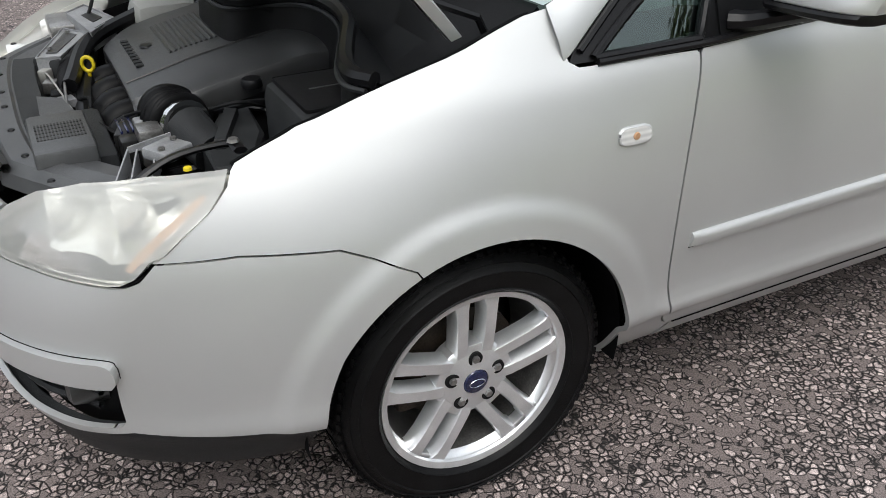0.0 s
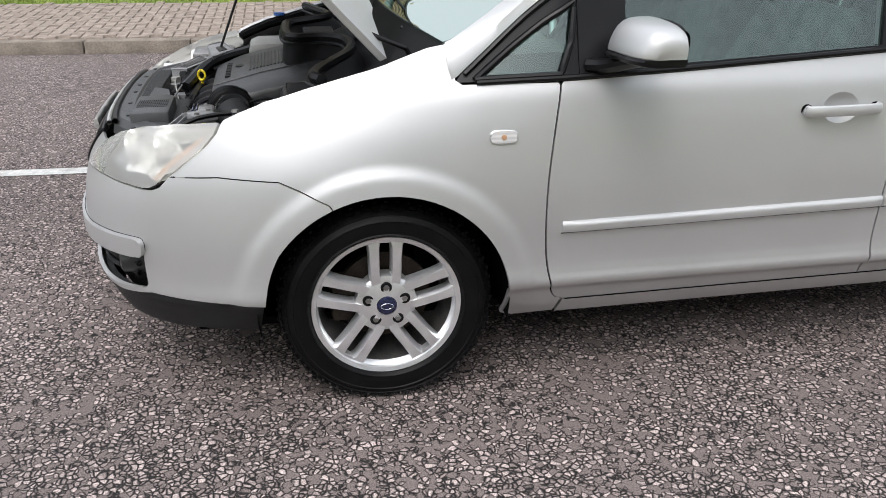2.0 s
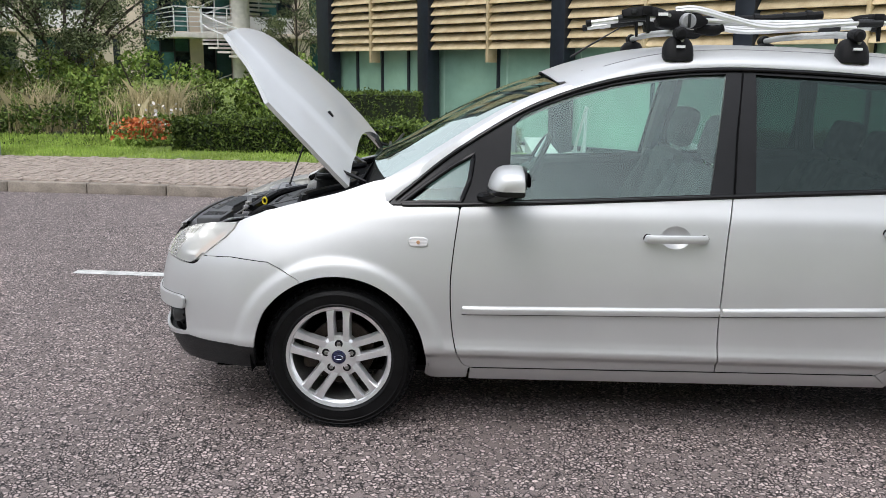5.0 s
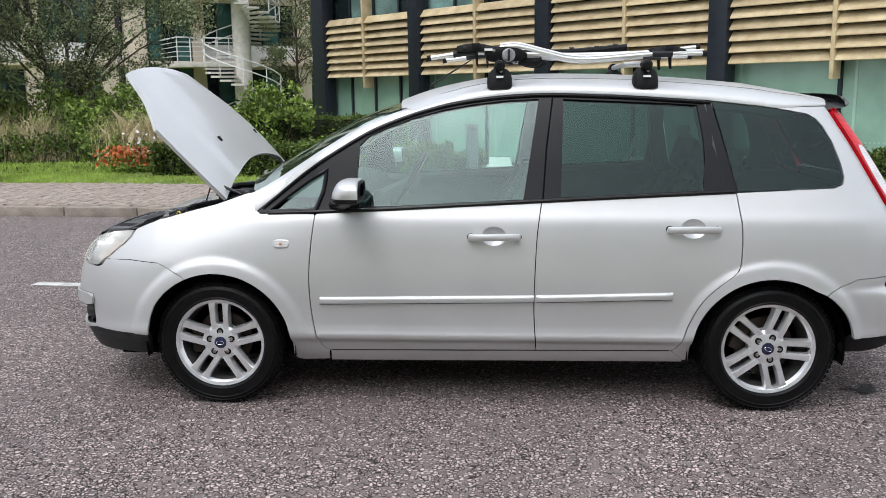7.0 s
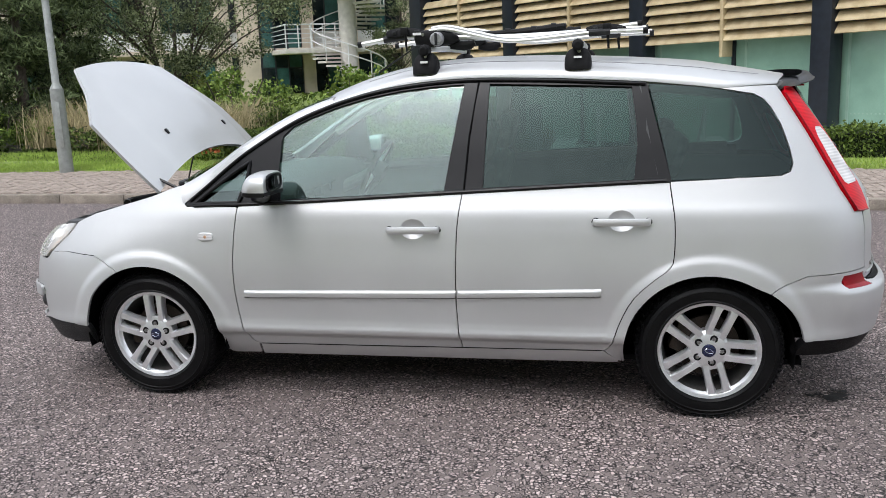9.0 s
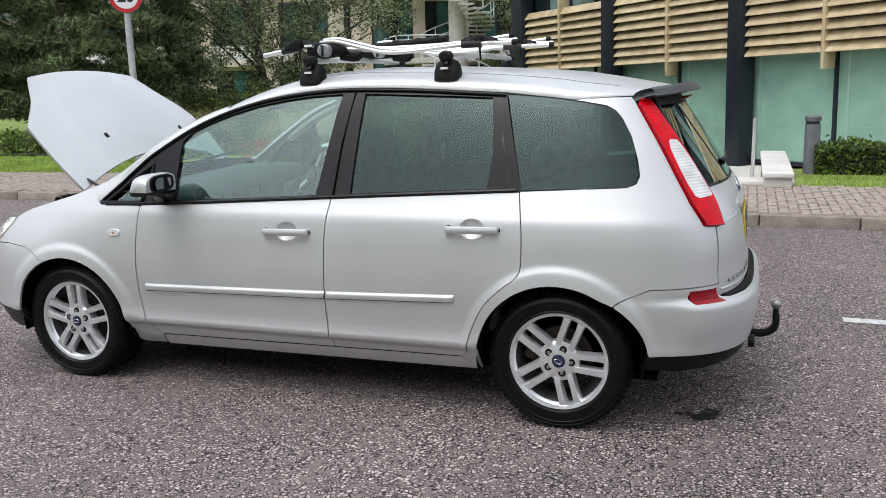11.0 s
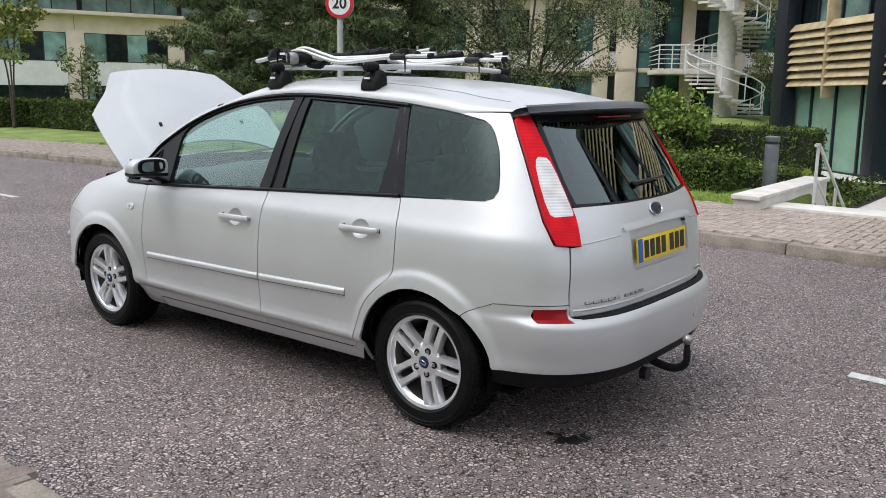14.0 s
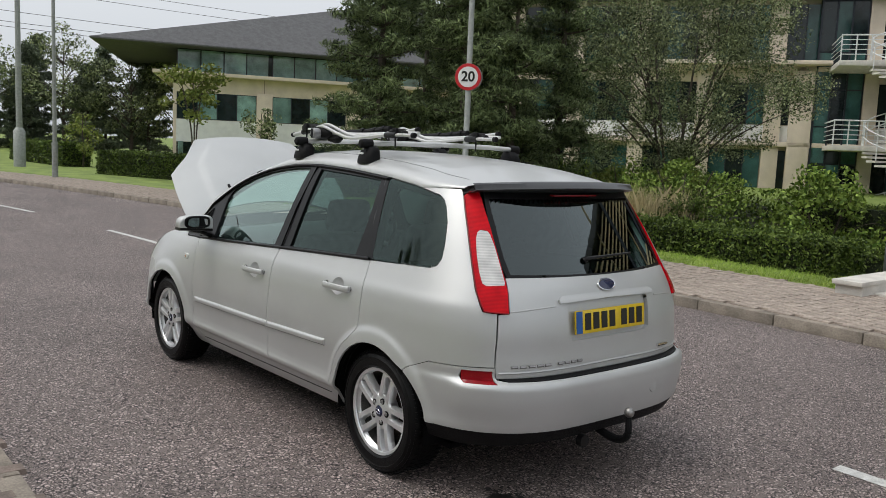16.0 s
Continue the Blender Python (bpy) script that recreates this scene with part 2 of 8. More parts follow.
YELLOW = mat("yellow_plastic", (0.75, 0.6, 0.02), 0.4, 0, 20, 0.1)
PLATE = mat("plate_yellow", (0.80, 0.56, 0.015), 0.35, 0, 20, 0.06, coat=0.3)
BLUE = mat("blue_band", (0.02, 0.12, 0.42), 0.35, 0, 20, 0.1)
NAVY = mat("badge_navy", (0.012, 0.018, 0.07), 0.25, 0.2, 20, 0.1, coat=0.8)
BLACKINK = mat("black_ink", (0.012, 0.012, 0.012), 0.4)


# ---- building tools ----


def mesh_of(name, bm, material, smooth=True, sharp=0.6):
    if smooth:
        bm.normal_update()
        for f in bm.faces:
            f.smooth = True
        for e in bm.edges:
            if len(e.link_faces) == 2 and e.calc_face_angle(0) > sharp:
                e.smooth = False
    me = bpy.data.meshes.new(name)
    bm.to_mesh(me)
    bm.free()
    me.materials.append(material)
    return me


def part(name, bm, material, parent=None, label="", smooth=True, sharp=0.6):
    ob = new(name, mesh_of(name, bm, material, smooth, sharp))
    if parent:
        ob.parent = parent
        if parent.data is None:
            ob.matrix_parent_inverse = parent.matrix_basis.inverted()
    return tagged(ob, label)


def thing(name, label, category, at=(0, 0, 0), group="", kind=""):
    ob = new(name)
    ob.empty_display_size = 0.1
    ob.matrix_basis = Matrix.Translation(at)
    return tagged(ob, label, category, group, kind)


def flat_mesh(name, verts, faces, material, parent=None, label="", smooth=False):
    me = bpy.data.meshes.new(name)
    me.from_pydata([tuple(v) for v in verts], [], faces)
    me.materials.append(material)
    if smooth:
        me.shade_smooth()
    ob = new(name, me)
    if parent:
        ob.parent = parent
        if parent.data is None:
            ob.matrix_parent_inverse = parent.matrix_basis.inverted()
    return tagged(ob, label)


def box(bm, x0, x1, y0, y1, z0, z1, bevel=0.0, m=None):
    vs = [bm.verts.new((x, y, z)) for x in (x0, x1) for y in (y0, y1) for z in (z0, z1)]
    fs = [bm.faces.new([vs[i] for i in q]) for q in ((0, 1, 3, 2), (4, 6, 7, 5), (0, 4, 5, 1), (2, 3, 7, 6), (0, 2, 6, 4), (1, 5, 7, 3))]
    if bevel:
        es = list({e for f in fs for e in f.edges})
        r = bmesh.ops.bevel(bm, geom=es, offset=bevel, segments=2, affect="EDGES", profile=0.5)
        vs = list({v for f in r["faces"] for v in f.verts} | {v for v in vs if v.is_valid})
    if m is not None:
        bmesh.ops.transform(bm, matrix=m, verts=[v for v in vs if v.is_valid])
    return bm


def bx(x0, x1, y0, y1, z0, z1, bevel=0.0, m=None):
    return box(bmesh.new(), x0, x1, y0, y1, z0, z1, bevel, m)


def spline(points, n=40):
    """n points along a Catmull-Rom curve through a few control points."""
    pts = [Vector(p) for p in points]
    pts = [2 * pts[0] - pts[1]] + pts + [2 * pts[-1] - pts[-2]]
    out = []
    segs = len(pts) - 3
    for k in range(n):
        t = k / (n - 1) * segs
        i = min(int(t), segs - 1)
        u = t - i
        a, b, c, d = pts[i : i + 4]
        out.append(0.5 * ((2 * b) + (c - a) * u + (2 * a - 5 * b + 4 * c - d) * u * u + (3 * b - a - 3 * c + d) * u**3))
    return out


def sweep(bm, pts, r, n=10, caps=True, flat=1.0, up=None):
    """A tube of radius r (a number or one for each point) along points."""
    pts = [Vector(p) for p in pts]
    rs = [float(k) for k in r] if hasattr(r, "__len__") else [float(r)] * len(pts)
    rings = []
    ref = Vector(up) if up else Vector((0.13, 0.21, 0.97))
    for i, p in enumerate(pts):
        d = (pts[min(i + 1, len(pts) - 1)] - pts[max(i - 1, 0)]).normalized()
        a = d.cross(ref)
        a = a.normalized() if a.length > 1e-4 else d.orthogonal().normalized()
        b = a.cross(d).normalized()
        rings.append([bm.verts.new(p + rs[i] * (math.cos(2 * math.pi * k / n) * a + flat * math.sin(2 * math.pi * k / n) * b)) for k in range(n)])
    for u, v in zip(rings, rings[1:]):
        for k in range(n):
            bm.faces.new((u[k], u[(k + 1) % n], v[(k + 1) % n], v[k]))
    if caps:
        bm.faces.new(rings[0][::-1])
        bm.faces.new(rings[-1])
    return bm


def tube(pts, r, n=10, caps=True, flat=1.0, up=None):
    return sweep(bmesh.new(), pts, r, n, caps, flat, up)


def lathe(profile, n=48, axis="y", at=(0, 0, 0)):
    """Turn (radius, along) pairs about an axis through at."""
    bm = bmesh.new()
    rings = []
    for r, h in profile:
        ring = []
        for k in range(n):
            c, s = r * math.cos(2 * math.pi * k / n), r * math.sin(2 * math.pi * k / n)
            v = {"y": (c, h, s), "z": (c, s, h), "x": (h, c, s)}[axis]
            ring.append(bm.verts.new(Vector(at) + Vector(v)))
        rings.append(ring)
    for u, v in zip(rings, rings[1:]):
        for k in range(n):
            bm.faces.new((u[k], u[(k + 1) % n], v[(k + 1) % n], v[k]))
    bmesh.ops.recalc_face_normals(bm, faces=bm.faces)
    return bm


def half(poly, ax, v, less):
    out = []
    for i, p in enumerate(poly):
        q = poly[i - 1]
        a, b = (q[ax] <= v, p[ax] <= v) if less else (q[ax] >= v, p[ax] >= v)
        if a != b:
            k = (v - q[ax]) / (p[ax] - q[ax])
            w = [q[0] + k * (p[0] - q[0]), q[1] + k * (p[1] - q[1])]
            w[ax] = v
            out.append(tuple(w))
        if b:
            out.append(p)
    return out


def outside(poly, hole):
    """The parts of a small convex polygon outside a convex hole."""
    out, rest = [], poly
    area = sum(hole[i - 1][0] * h[1] - h[0] * hole[i - 1][1] for i, h in enumerate(hole))
    hole = hole if area > 0 else hole[::-1]
    for i, b in enumerate(hole):
        a = hole[i - 1]
        side = lambda p: (b[0] - a[0]) * (p[1] - a[1]) - (b[1] - a[1]) * (p[0] - a[0])
        ins, outs = [], []
        for j, p in enumerate(rest):
            q = rest[j - 1]
            sq, sp = side(q), side(p)
            if (sq >= 0) != (sp >= 0):
                k = sq / (sq - sp)
                w = (q[0] + k * (p[0] - q[0]), q[1] + k * (p[1] - q[1]))
                ins.append(w)
                outs.append(w)
            (ins if sp >= 0 else outs).append(p)
        if len(outs) > 2:
            out.append(outs)
        rest = ins
        if len(rest) < 3:
            break
    return out


def panel(poly, place, cell=0.03, lip=0.012, inset=0.0, holes=(), cellz=0.0):
    """A sheet in the shape of a plan polygon, laid on the surface place(s, z), with its rim folded inwards by lip."""
    bm = bmesh.new()
    cz = cellz or cell
    seen = {}

    def vert(p):
        key = (round(p[0], 4), round(p[1], 4))
        if key not in seen:
            seen[key] = bm.verts.new(place(*p))
        return seen[key]

    e = 1e-3

    def normal(p):
        n = (place(p[0] + e, p[1]) - place(p[0] - e, p[1])).cross(place(p[0], p[1] + e) - place(p[0], p[1] - e))
        return n.normalized()

    i0, i1 = math.floor(min(p[0] for p in poly) / cell), math.ceil(max(p[0] for p in poly) / cell)
    for i in range(i0, i1):
        col = half(half(poly, 0, i * cell, False), 0, (i + 1) * cell, True)
        if len(col) < 3:
            continue
        for j in range(math.floor(min(p[1] for p in col) / cz), math.ceil(max(p[1] for p in col) / cz)):
            c = half(half(col, 1, j * cz, False), 1, (j + 1) * cz, True)
            bits = [c]
            for h in holes:
                bits = [q for b in bits for q in outside(b, h)]
            for b in bits:
                vs = []
                for p in b:
                    v = vert(p)
                    if not vs or v is not vs[-1]:
                        vs.append(v)
                if len(vs) > 1 and vs[0] is vs[-1]:
                    vs.pop()
                if len(set(vs)) > 2 and len(set(vs)) == len(vs):
                    try:
                        bm.faces.new(vs)
                    except ValueError:
                        pass
    bmesh.ops.recalc_face_normals(bm, faces=bm.faces)
    where = {v: k for k, v in seen.items()}
    norms = {v: normal(k) for v, k in where.items()}
    if bm.faces:
        bm.normal_update()
        f = max(bm.faces, key=lambda q: q.calc_area())
        if f.normal.dot(norms[f.verts[0]]) < 0:
            bmesh.ops.reverse_faces(bm, faces=bm.faces)
    if inset:
        for v, n in norms.items():
            v.co -= n * inset
    if lip:
        rim = [g for g in bm.edges if len(g.link_faces) == 1 and max(abs(v.co.y - CY) for v in g.verts) > 2e-4]
        low = {}
        for g in rim:
            for v in g.verts:
                if v not in low:
                    low[v] = bm.verts.new(v.co - norms[v] * lip)
        for g in rim:
            l = g.link_loops[0]
            a, b = l.vert, l.link_loop_next.vert
            bm.faces.new((b, a, low[a], low[b]))
    return bm


def arc(cx, cz, r, a0, a1, n=24):
    return [(cx + r * math.cos(radians(a0 + (a1 - a0) * k / n)), cz + r * math.sin(radians(a0 + (a1 - a0) * k / n))) for k in range(n + 1)]


def mirrored(bm):
    """The same shape on the other side of the car's centre line."""
    out = bm.copy()
    for v in out.verts:
        v.co.y = 2 * CY - v.co.y
    bmesh.ops.reverse_faces(out, faces=out.faces)
    return out


def both(name, bm, material, parent, label="", sharp=0.6):
    far = mirrored(bm)
    return part(name, bm, material, parent, label, sharp=sharp), part(name, far, material, parent, label, sharp=sharp)


def joined(bm):
    """A shape with its mirror image, welded at the centre line."""
    far = mirrored(bm)
    me = bpy.data.meshes.new("tmp")
    far.to_mesh(me)
    far.free()
    bm.from_mesh(me)
    bpy.data.meshes.remove(me)
    bmesh.ops.remove_doubles(bm, verts=bm.verts, dist=0.0006)
    return bm


def loft(rows, close=False):
    bm = bmesh.new()
    vs = [[bm.verts.new(p) for p in row] for row in rows]
    for a, b in zip(vs, vs[1:]):
        k = len(a)
        for i in range(k if close else k - 1):
            bm.faces.new((a[i], a[(i + 1) % k], b[(i + 1) % k], b[i]))
    return bm


# ---- the car's outer skin: near half, mirrored about the centre line y = CY ----
CY = 0.875
X0, X1, LC = -0.30, 2.60, 1.25


def curve(points):
    """A smooth function through a few (u, v) control points."""
    u = np.array([p[0] for p in points], float)
    v = np.array([p[1] for p in points], float)
    m = np.gradient(v, u)

    def f(t):
        i = int(np.clip(np.searchsorted(u, t) - 1, 0, len(u) - 2))
        h = u[i + 1] - u[i]
        k = (min(max(t, u[0]), u[-1]) - u[i]) / h
        return float((2 * k**3 - 3 * k**2 + 1) * v[i] + (k**3 - 2 * k**2 + k) * h * m[i] + (3 * k**2 - 2 * k**3) * v[i + 1] + (k**3 - k**2) * h * m[i + 1])

    return f


side_y = curve([(0.12, 0.16), (0.20, 0.112), (0.26, 0.066), (0.31, 0.041), (0.328, 0.032), (0.345, 0.012), (0.36, 0.006), (0.42, 0.006), (0.55, -0.002), (0.66, -0.004), (0.76, 0.002), (0.86, 0.012), (0.93, 0.027), (0.97, 0.045), (1.05, 0.078), (1.25, 0.155), (1.45, 0.245), (1.52, 0.285)])
front_x = curve([(0.12, -0.79), (0.20, -0.845), (0.30, -0.887), (0.42, -0.909), (0.50, -0.911), (0.58, -0.901), (0.68, -0.868), (0.76, -0.815), (0.84, -0.715), (0.92, -0.58), (1.02, -0.42), (1.1, -0.40)])
rear_x = curve([(0.12, 3.30), (0.22, 3.36), (0.32, 3.425), (0.44, 3.455), (0.54, 3.462), (0.572, 3.459), (0.587, 3.451), (0.594, 3.437), (0.598, 3.420), (0.604, 3.407), (0.64, 3.402), (0.70, 3.395), (0.80, 3.392), (0.90, 3.375), (1.00, 3.34), (1.08, 3.295), (1.25, 3.19), (1.40, 3.085), (1.52, 3.0)])


def smooth(t):
    t = min(1.0, max(0.0, t))
    return t * t * (3 - 2 * t)


nose_in = curve([(-1.55, 0.035), (-1.2, 0.055), (-0.9, 0.070), (-0.65, 0.072), (-0.4, 0.056), (-0.2, 0.036), (0.0, 0.014), (0.25, 0.0)])


def skin(s, z):
    """A point of the near half. Along the flank s is x; past the corners it runs on to the middle of the nose or the tail."""
    b = CY - side_y(z)
    if s < 0.5:
        b -= min(0.5 - s, 0.8) / 0.8 * 0.862 * max(0.0, z - 0.70) ** 1.72
    if s < X0:
        a, n, k = X0 - front_x(z), 2.6, (X0 - s) / LC * math.pi / 2
    elif s > X1:
        a, n, k = rear_x(z) - X1, 3.5, (s - X1) / LC * math.pi / 2
    else:
        a, n, k = 0.0, 2.0, 0.0
    k = min(k, math.pi / 2)
    r = (math.sin(k) ** n + math.cos(k) ** n) ** (-1 / n) if k > 0 else 1.0
    x = s if a == 0 else (X0 - a * r * math.sin(k) if s < X0 else X1 + a * r * math.sin(k))
    y = CY - b * r * math.cos(k)
    for wx in (0.0, 2.635):
        d = math.hypot(x - wx, z - 0.303)
        low = smooth(1 - (0.40 - z) / 0.16)
        ledge = min(1.0, max(0.0, (0.450 - d) / 0.042))
        y -= low * (0.0110 * ledge * ledge * (3 - 2 * ledge) + 0.007 * min(1.0, max(0.0, (0.424 - d) / 0.066)))
    if s > 3.02 and z < 0.60:
        y -= 0.016 * smooth((s - 3.05) / 0.10) * smooth((0.586 - z) / 0.014) * smooth((z - 0.36) / 0.14) * max(0.0, math.cos(k))
    if 0.38 < x < 2.3 and 0.31 < z < 0.40:
        w = smooth((x - 0.40) / 0.08) * smooth((2.28 - x) / 0.08)
        y -= 0.0055 * w * smooth((0.388 - z) / 0.024) * smooth((z - 0.318) / 0.03)
    if s < 0.25:
        # the nose draws in and falls towards its corners
        d = nose_in(s) * smooth((z + 0.02) / 0.38) * smooth((math.hypot(x, z - 0.303) - 0.32) / 0.36)
        return Vector((x - 0.18 * d, y + 0.93 * d * math.cos(k), z - 0.32 * d))
    return Vector((x, y, z))


# ---- ground, kerbs, paving ----


def leaf_mat(name, dark, light, rough=0.55):
    m = bpy.data.materials.new(name)
    m.use_nodes = True
    n, l = m.node_tree.nodes, m.node_tree.links
    p = n["Principled BSDF"]
    geo, mix, tc, noi, hsv, mr = n.new("ShaderNodeNewGeometry"), n.new("ShaderNodeMix"), n.new("ShaderNodeTexCoord"), n.new("ShaderNodeTexNoise"), n.new("ShaderNodeHueSaturation"), n.new("ShaderNodeMapRange")
    mix.data_type = "RGBA"
    mix.inputs[6].default_value, mix.inputs[7].default_value = (*dark, 1), (*light, 1)
    noi.inputs["Scale"].default_value = 1.1
    l.new(tc.outputs["Object"], noi.inputs["Vector"])
    mr.inputs[1].default_value, mr.inputs[2].default_value, mr.inputs[3].default_value, mr.inputs[4].default_value = 0.3, 0.7, 0.65, 1.3
    l.new(noi.outputs[0], mr.inputs[0])
    l.new(geo.outputs["Random Per Island"], mix.inputs[0])
    l.new(mix.outputs[2], hsv.inputs["Color"])
    l.new(mr.outputs[0], hsv.inputs["Value"])
    l.new(hsv.outputs[0], p.inputs["Base Color"])
    p.inputs["Roughness"].default_value = rough
    p.inputs["Specular IOR Level"].default_value = 0.15
    return m


ASPHALT = chips("chipped_asphalt", (0.225, 0.182, 0.170), (0.57, 0.473, 0.445), (0.009, 0.007, 0.0065), (0.17, 0.138, 0.129), 56, 0.092, 1.0)
GRASSGROUND = mat("lawn", (0.24, 0.36, 0.06), 0.9, 0, 1.3, 0.3, 0.8, 60, tint=(0.35, 0.45, 0.10))
KERBSTONE = mat("concrete_kerb", (0.35, 0.30, 0.245), 0.85, 0, 5, 0.3, 0.6, 90, shift=0.12)
BRICK = mat("paving_brick", (0.50, 0.405, 0.335), 0.85, 0, 9, 0.3, 0.5, 120, tint=(0.60, 0.505, 0.425), shift=0.14)
REDBRICK = mat("red_paving", (0.33, 0.255, 0.215), 0.85, 0, 9, 0.3, 0.5, 120, shift=0.2)
JOINT = mat("sandy_joint", (0.36, 0.30, 0.25), 0.95, 0, 30, 0.3, 0.5, 200)
LINEPAINT = mat("road_marking", (0.74, 0.74, 0.71), 0.7, 0, 14, 0.25, 0.7, 110)
STONEWHITE = mat("pale_stone", (0.66, 0.63, 0.58), 0.8, 0, 4, 0.12, 0.25, 80)
OIL = mat("oil_stain", (0.016, 0.015, 0.015), 0.6, 0, 40, 0.4, 0.5, 160)
HEDGE = leaf_mat("hedge_leaf", (0.018, 0.038, 0.008), (0.13, 0.18, 0.036))
DECID = leaf_mat("grey_green_leaf", (0.020, 0.036, 0.013), (0.31, 0.355, 0.18))
PINE = leaf_mat("pine_needle", (0.010, 0.021, 0.009), (0.225, 0.285, 0.125))
# paler and greyer than PINE: distance haze put into the needle colour
HAZEPINE = leaf_mat("hazed_pine_needle", (0.055, 0.075, 0.052), (0.19, 0.225, 0.145))
SHRUB = leaf_mat("bright_shrub_leaf", (0.045, 0.09, 0.014), (0.235, 0.32, 0.065))
YOUNG = leaf_mat("young_leaf", (0.10, 0.14, 0.03), (0.24, 0.27, 0.07))
REED = leaf_mat("dry_reed", (0.24, 0.21, 0.10), (0.56, 0.47, 0.29))
BLADE = leaf_mat("grass_blade", (0.17, 0.28, 0.04), (0.38, 0.48, 0.11))
ORANGE = leaf_mat("orange_petal", (0.30, 0.055, 0.018), (0.52, 0.17, 0.06))
WHITEFLOWER = leaf_mat("white_petal", (0.6, 0.55, 0.52), (0.75, 0.72, 0.68))
MULCH = mat("dark_mulch", (0.055, 0.048, 0.030), 0.95, 0, 3, 0.4, 0.8, 40, tint=(0.05, 0.07, 0.025))
BARK = mat("bark", (0.12, 0.095, 0.075), 0.9, 0, 12, 0.35, 0.8, 70)
POSTGREY = mat("galvanised_post", (0.36, 0.38, 0.36), 0.5, 0.4, 12, 0.15, 0.15, 200)
COLUMN = mat("dark_blue_column", (0.018, 0.024, 0.036), 0.45, 0.2, 6, 0.2, 0.1, 200)
SLAT = mat("pale_wood_slat", (0.60, 0.46, 0.25), 0.6, 0, 3, 0.18, 0.2, 60, tint=(0.68, 0.56, 0.34), shift=0.12)
PANE = mat("green_blind_glass", (0.26, 0.44, 0.34), 0.35, 0, 1.5, 0.12, coat=0.9, shift=0.12)
PANEEDGE = mat("pale_green_frame", (0.33, 0.50, 0.40), 0.4, 0, 3, 0.1, coat=0.4)
# teal lightened so that its colour carries some of the sky's reflection
TEAL = mat("skylit_teal_glass", (0.40, 0.66, 0.61), 0.15, 0, 1.0, 0.4, coat=1.0, shift=0.3)
TEALDARK = mat("dark_teal_glass", (0.075, 0.19, 0.175), 0.12, 0, 1.0, 0.4, coat=0.3, shift=0.3, spec=0.35)
DARKPANE = mat("dark_window", (0.018, 0.03, 0.032), 0.12, 0, 2.0, 0.3, coat=0.25, shift=0.2, spec=0.35)
BEIGE = mat("beige_stone_wall", (0.74, 0.635, 0.515), 0.85, 0, 1.2, 0.1, 0.3, 40)
WALLWHITE = mat("white_spandrel", (0.80, 0.80, 0.78), 0.7, 0, 2, 0.08, 0.2, 60)
ROOFGREY = mat("slate_roof", (0.12, 0.12, 0.125), 0.8, 0, 3, 0.2, 0.4, 12)
RAILWHITE = mat("white_rail", (0.72, 0.73, 0.73), 0.45, 0, 8, 0.08)
SIGNWHITE = mat("sign_white", (0.80, 0.80, 0.80), 0.4, 0, 5, 0.03)
SIGNRED = mat("sign_red", (0.55, 0.02, 0.03), 0.4, 0, 5, 0.06)
GUNMETAL = mat("grey_bollard", (0.17, 0.18, 0.19), 0.45, 0.4, 10, 0.15, 0.1, 200)

kerb_y = curve([(-90, -22), (-60, -7), (-40, -0.6), (-30, 2.4), (-24, 4.0), (-18, 5.0), (-13, 5.6), (-8, 5.88), (-4, 5.90), (0, 5.66), (4, 5.42), (8, 5.2), (20, 4.5), (60, 2.2)])
near_y = curve([(-90, -29), (-60, -14), (-40, -7.6), (-24, -3.1), (-13, -1.66), (-4, -1.39), (1, -1.452), (3, -1.50), (20, -2.28), (60, -4.4)])
dash_y = curve([(-60, -10), (-40, -3.6), (-24, 0.6), (-14.5, 2.0), (-12.5, 2.25), (-8.8, 2.5), (-6.7, 2.57), (-2, 2.47), (1, 2.33), (4, 2.13), (20, 1.2), (60, -1)])


def land(x, y):
    """Height of the lawns; they fall away to a sunken forecourt in front of the slatted building."""
    k = kerb_y(x)
    if near_y(x) - 2.2 < y < k + 0.3:
        return -0.06
    if y < 0:
        return 0.10
    if y < k + 2.42:
        return 0.06
    fall = smooth((y - 9.7) / 1.8) * smooth((x + 11) / 4)
    if 1.66 < x < 3.56 and y > 8.35:
        fall = 1.0
    return 0.125 - 1.41 * fall + 0.02 * math.sin(x * 1.3) * math.sin(y * 0.9) * (1 - fall) * (1 if y > 9 else 0)


gx = sorted(set([-900, -400, -200, -120] + list(np.arange(-90, -20, 2.0)) + list(np.arange(-20, 12, 0.5)) + [1.64, 1.665, 3.555, 3.58] + list(np.arange(12, 60, 3.0)) + [90, 200, 400, 900]))
gy = sorted(set([-900, -300, -100, -60, -40, -25] + list(np.arange(-16, -0.9, 0.5)) + list(np.arange(-1, 12, 0.25)) + [8.34, 8.36] + list(np.arange(12, 40, 1.5)) + [50, 70, 110, 200, 400, 900]))
gv = [(x, y, land(x, y)) for x in gx for y in gy]
gf = [(i * len(gy) + j, (i + 1) * len(gy) + j, (i + 1) * len(gy) + j + 1, i * len(gy) + j + 1) for i in range(len(gx) - 1) for j in range(len(gy) - 1)]
ground = tagged(flat_mesh("ground", gv, gf, GRASSGROUND), "green lawn around the road and buildings", "ground", kind="structure")

xs = list(np.arange(-90, 61, 1.0))
rv, rf = [], []
for i, x in enumerate(xs):
    a, b = near_y(x) - 0.05, kerb_y(x) + 0.05
    for j in range(9):
        t = j / 8
        rv.append((x, a + (b - a) * t, 0.0))
    if i:
        for j in range(8):
            q = (i - 1) * 9 + j
            rf.append((q, q + 9, q + 10, q + 1))
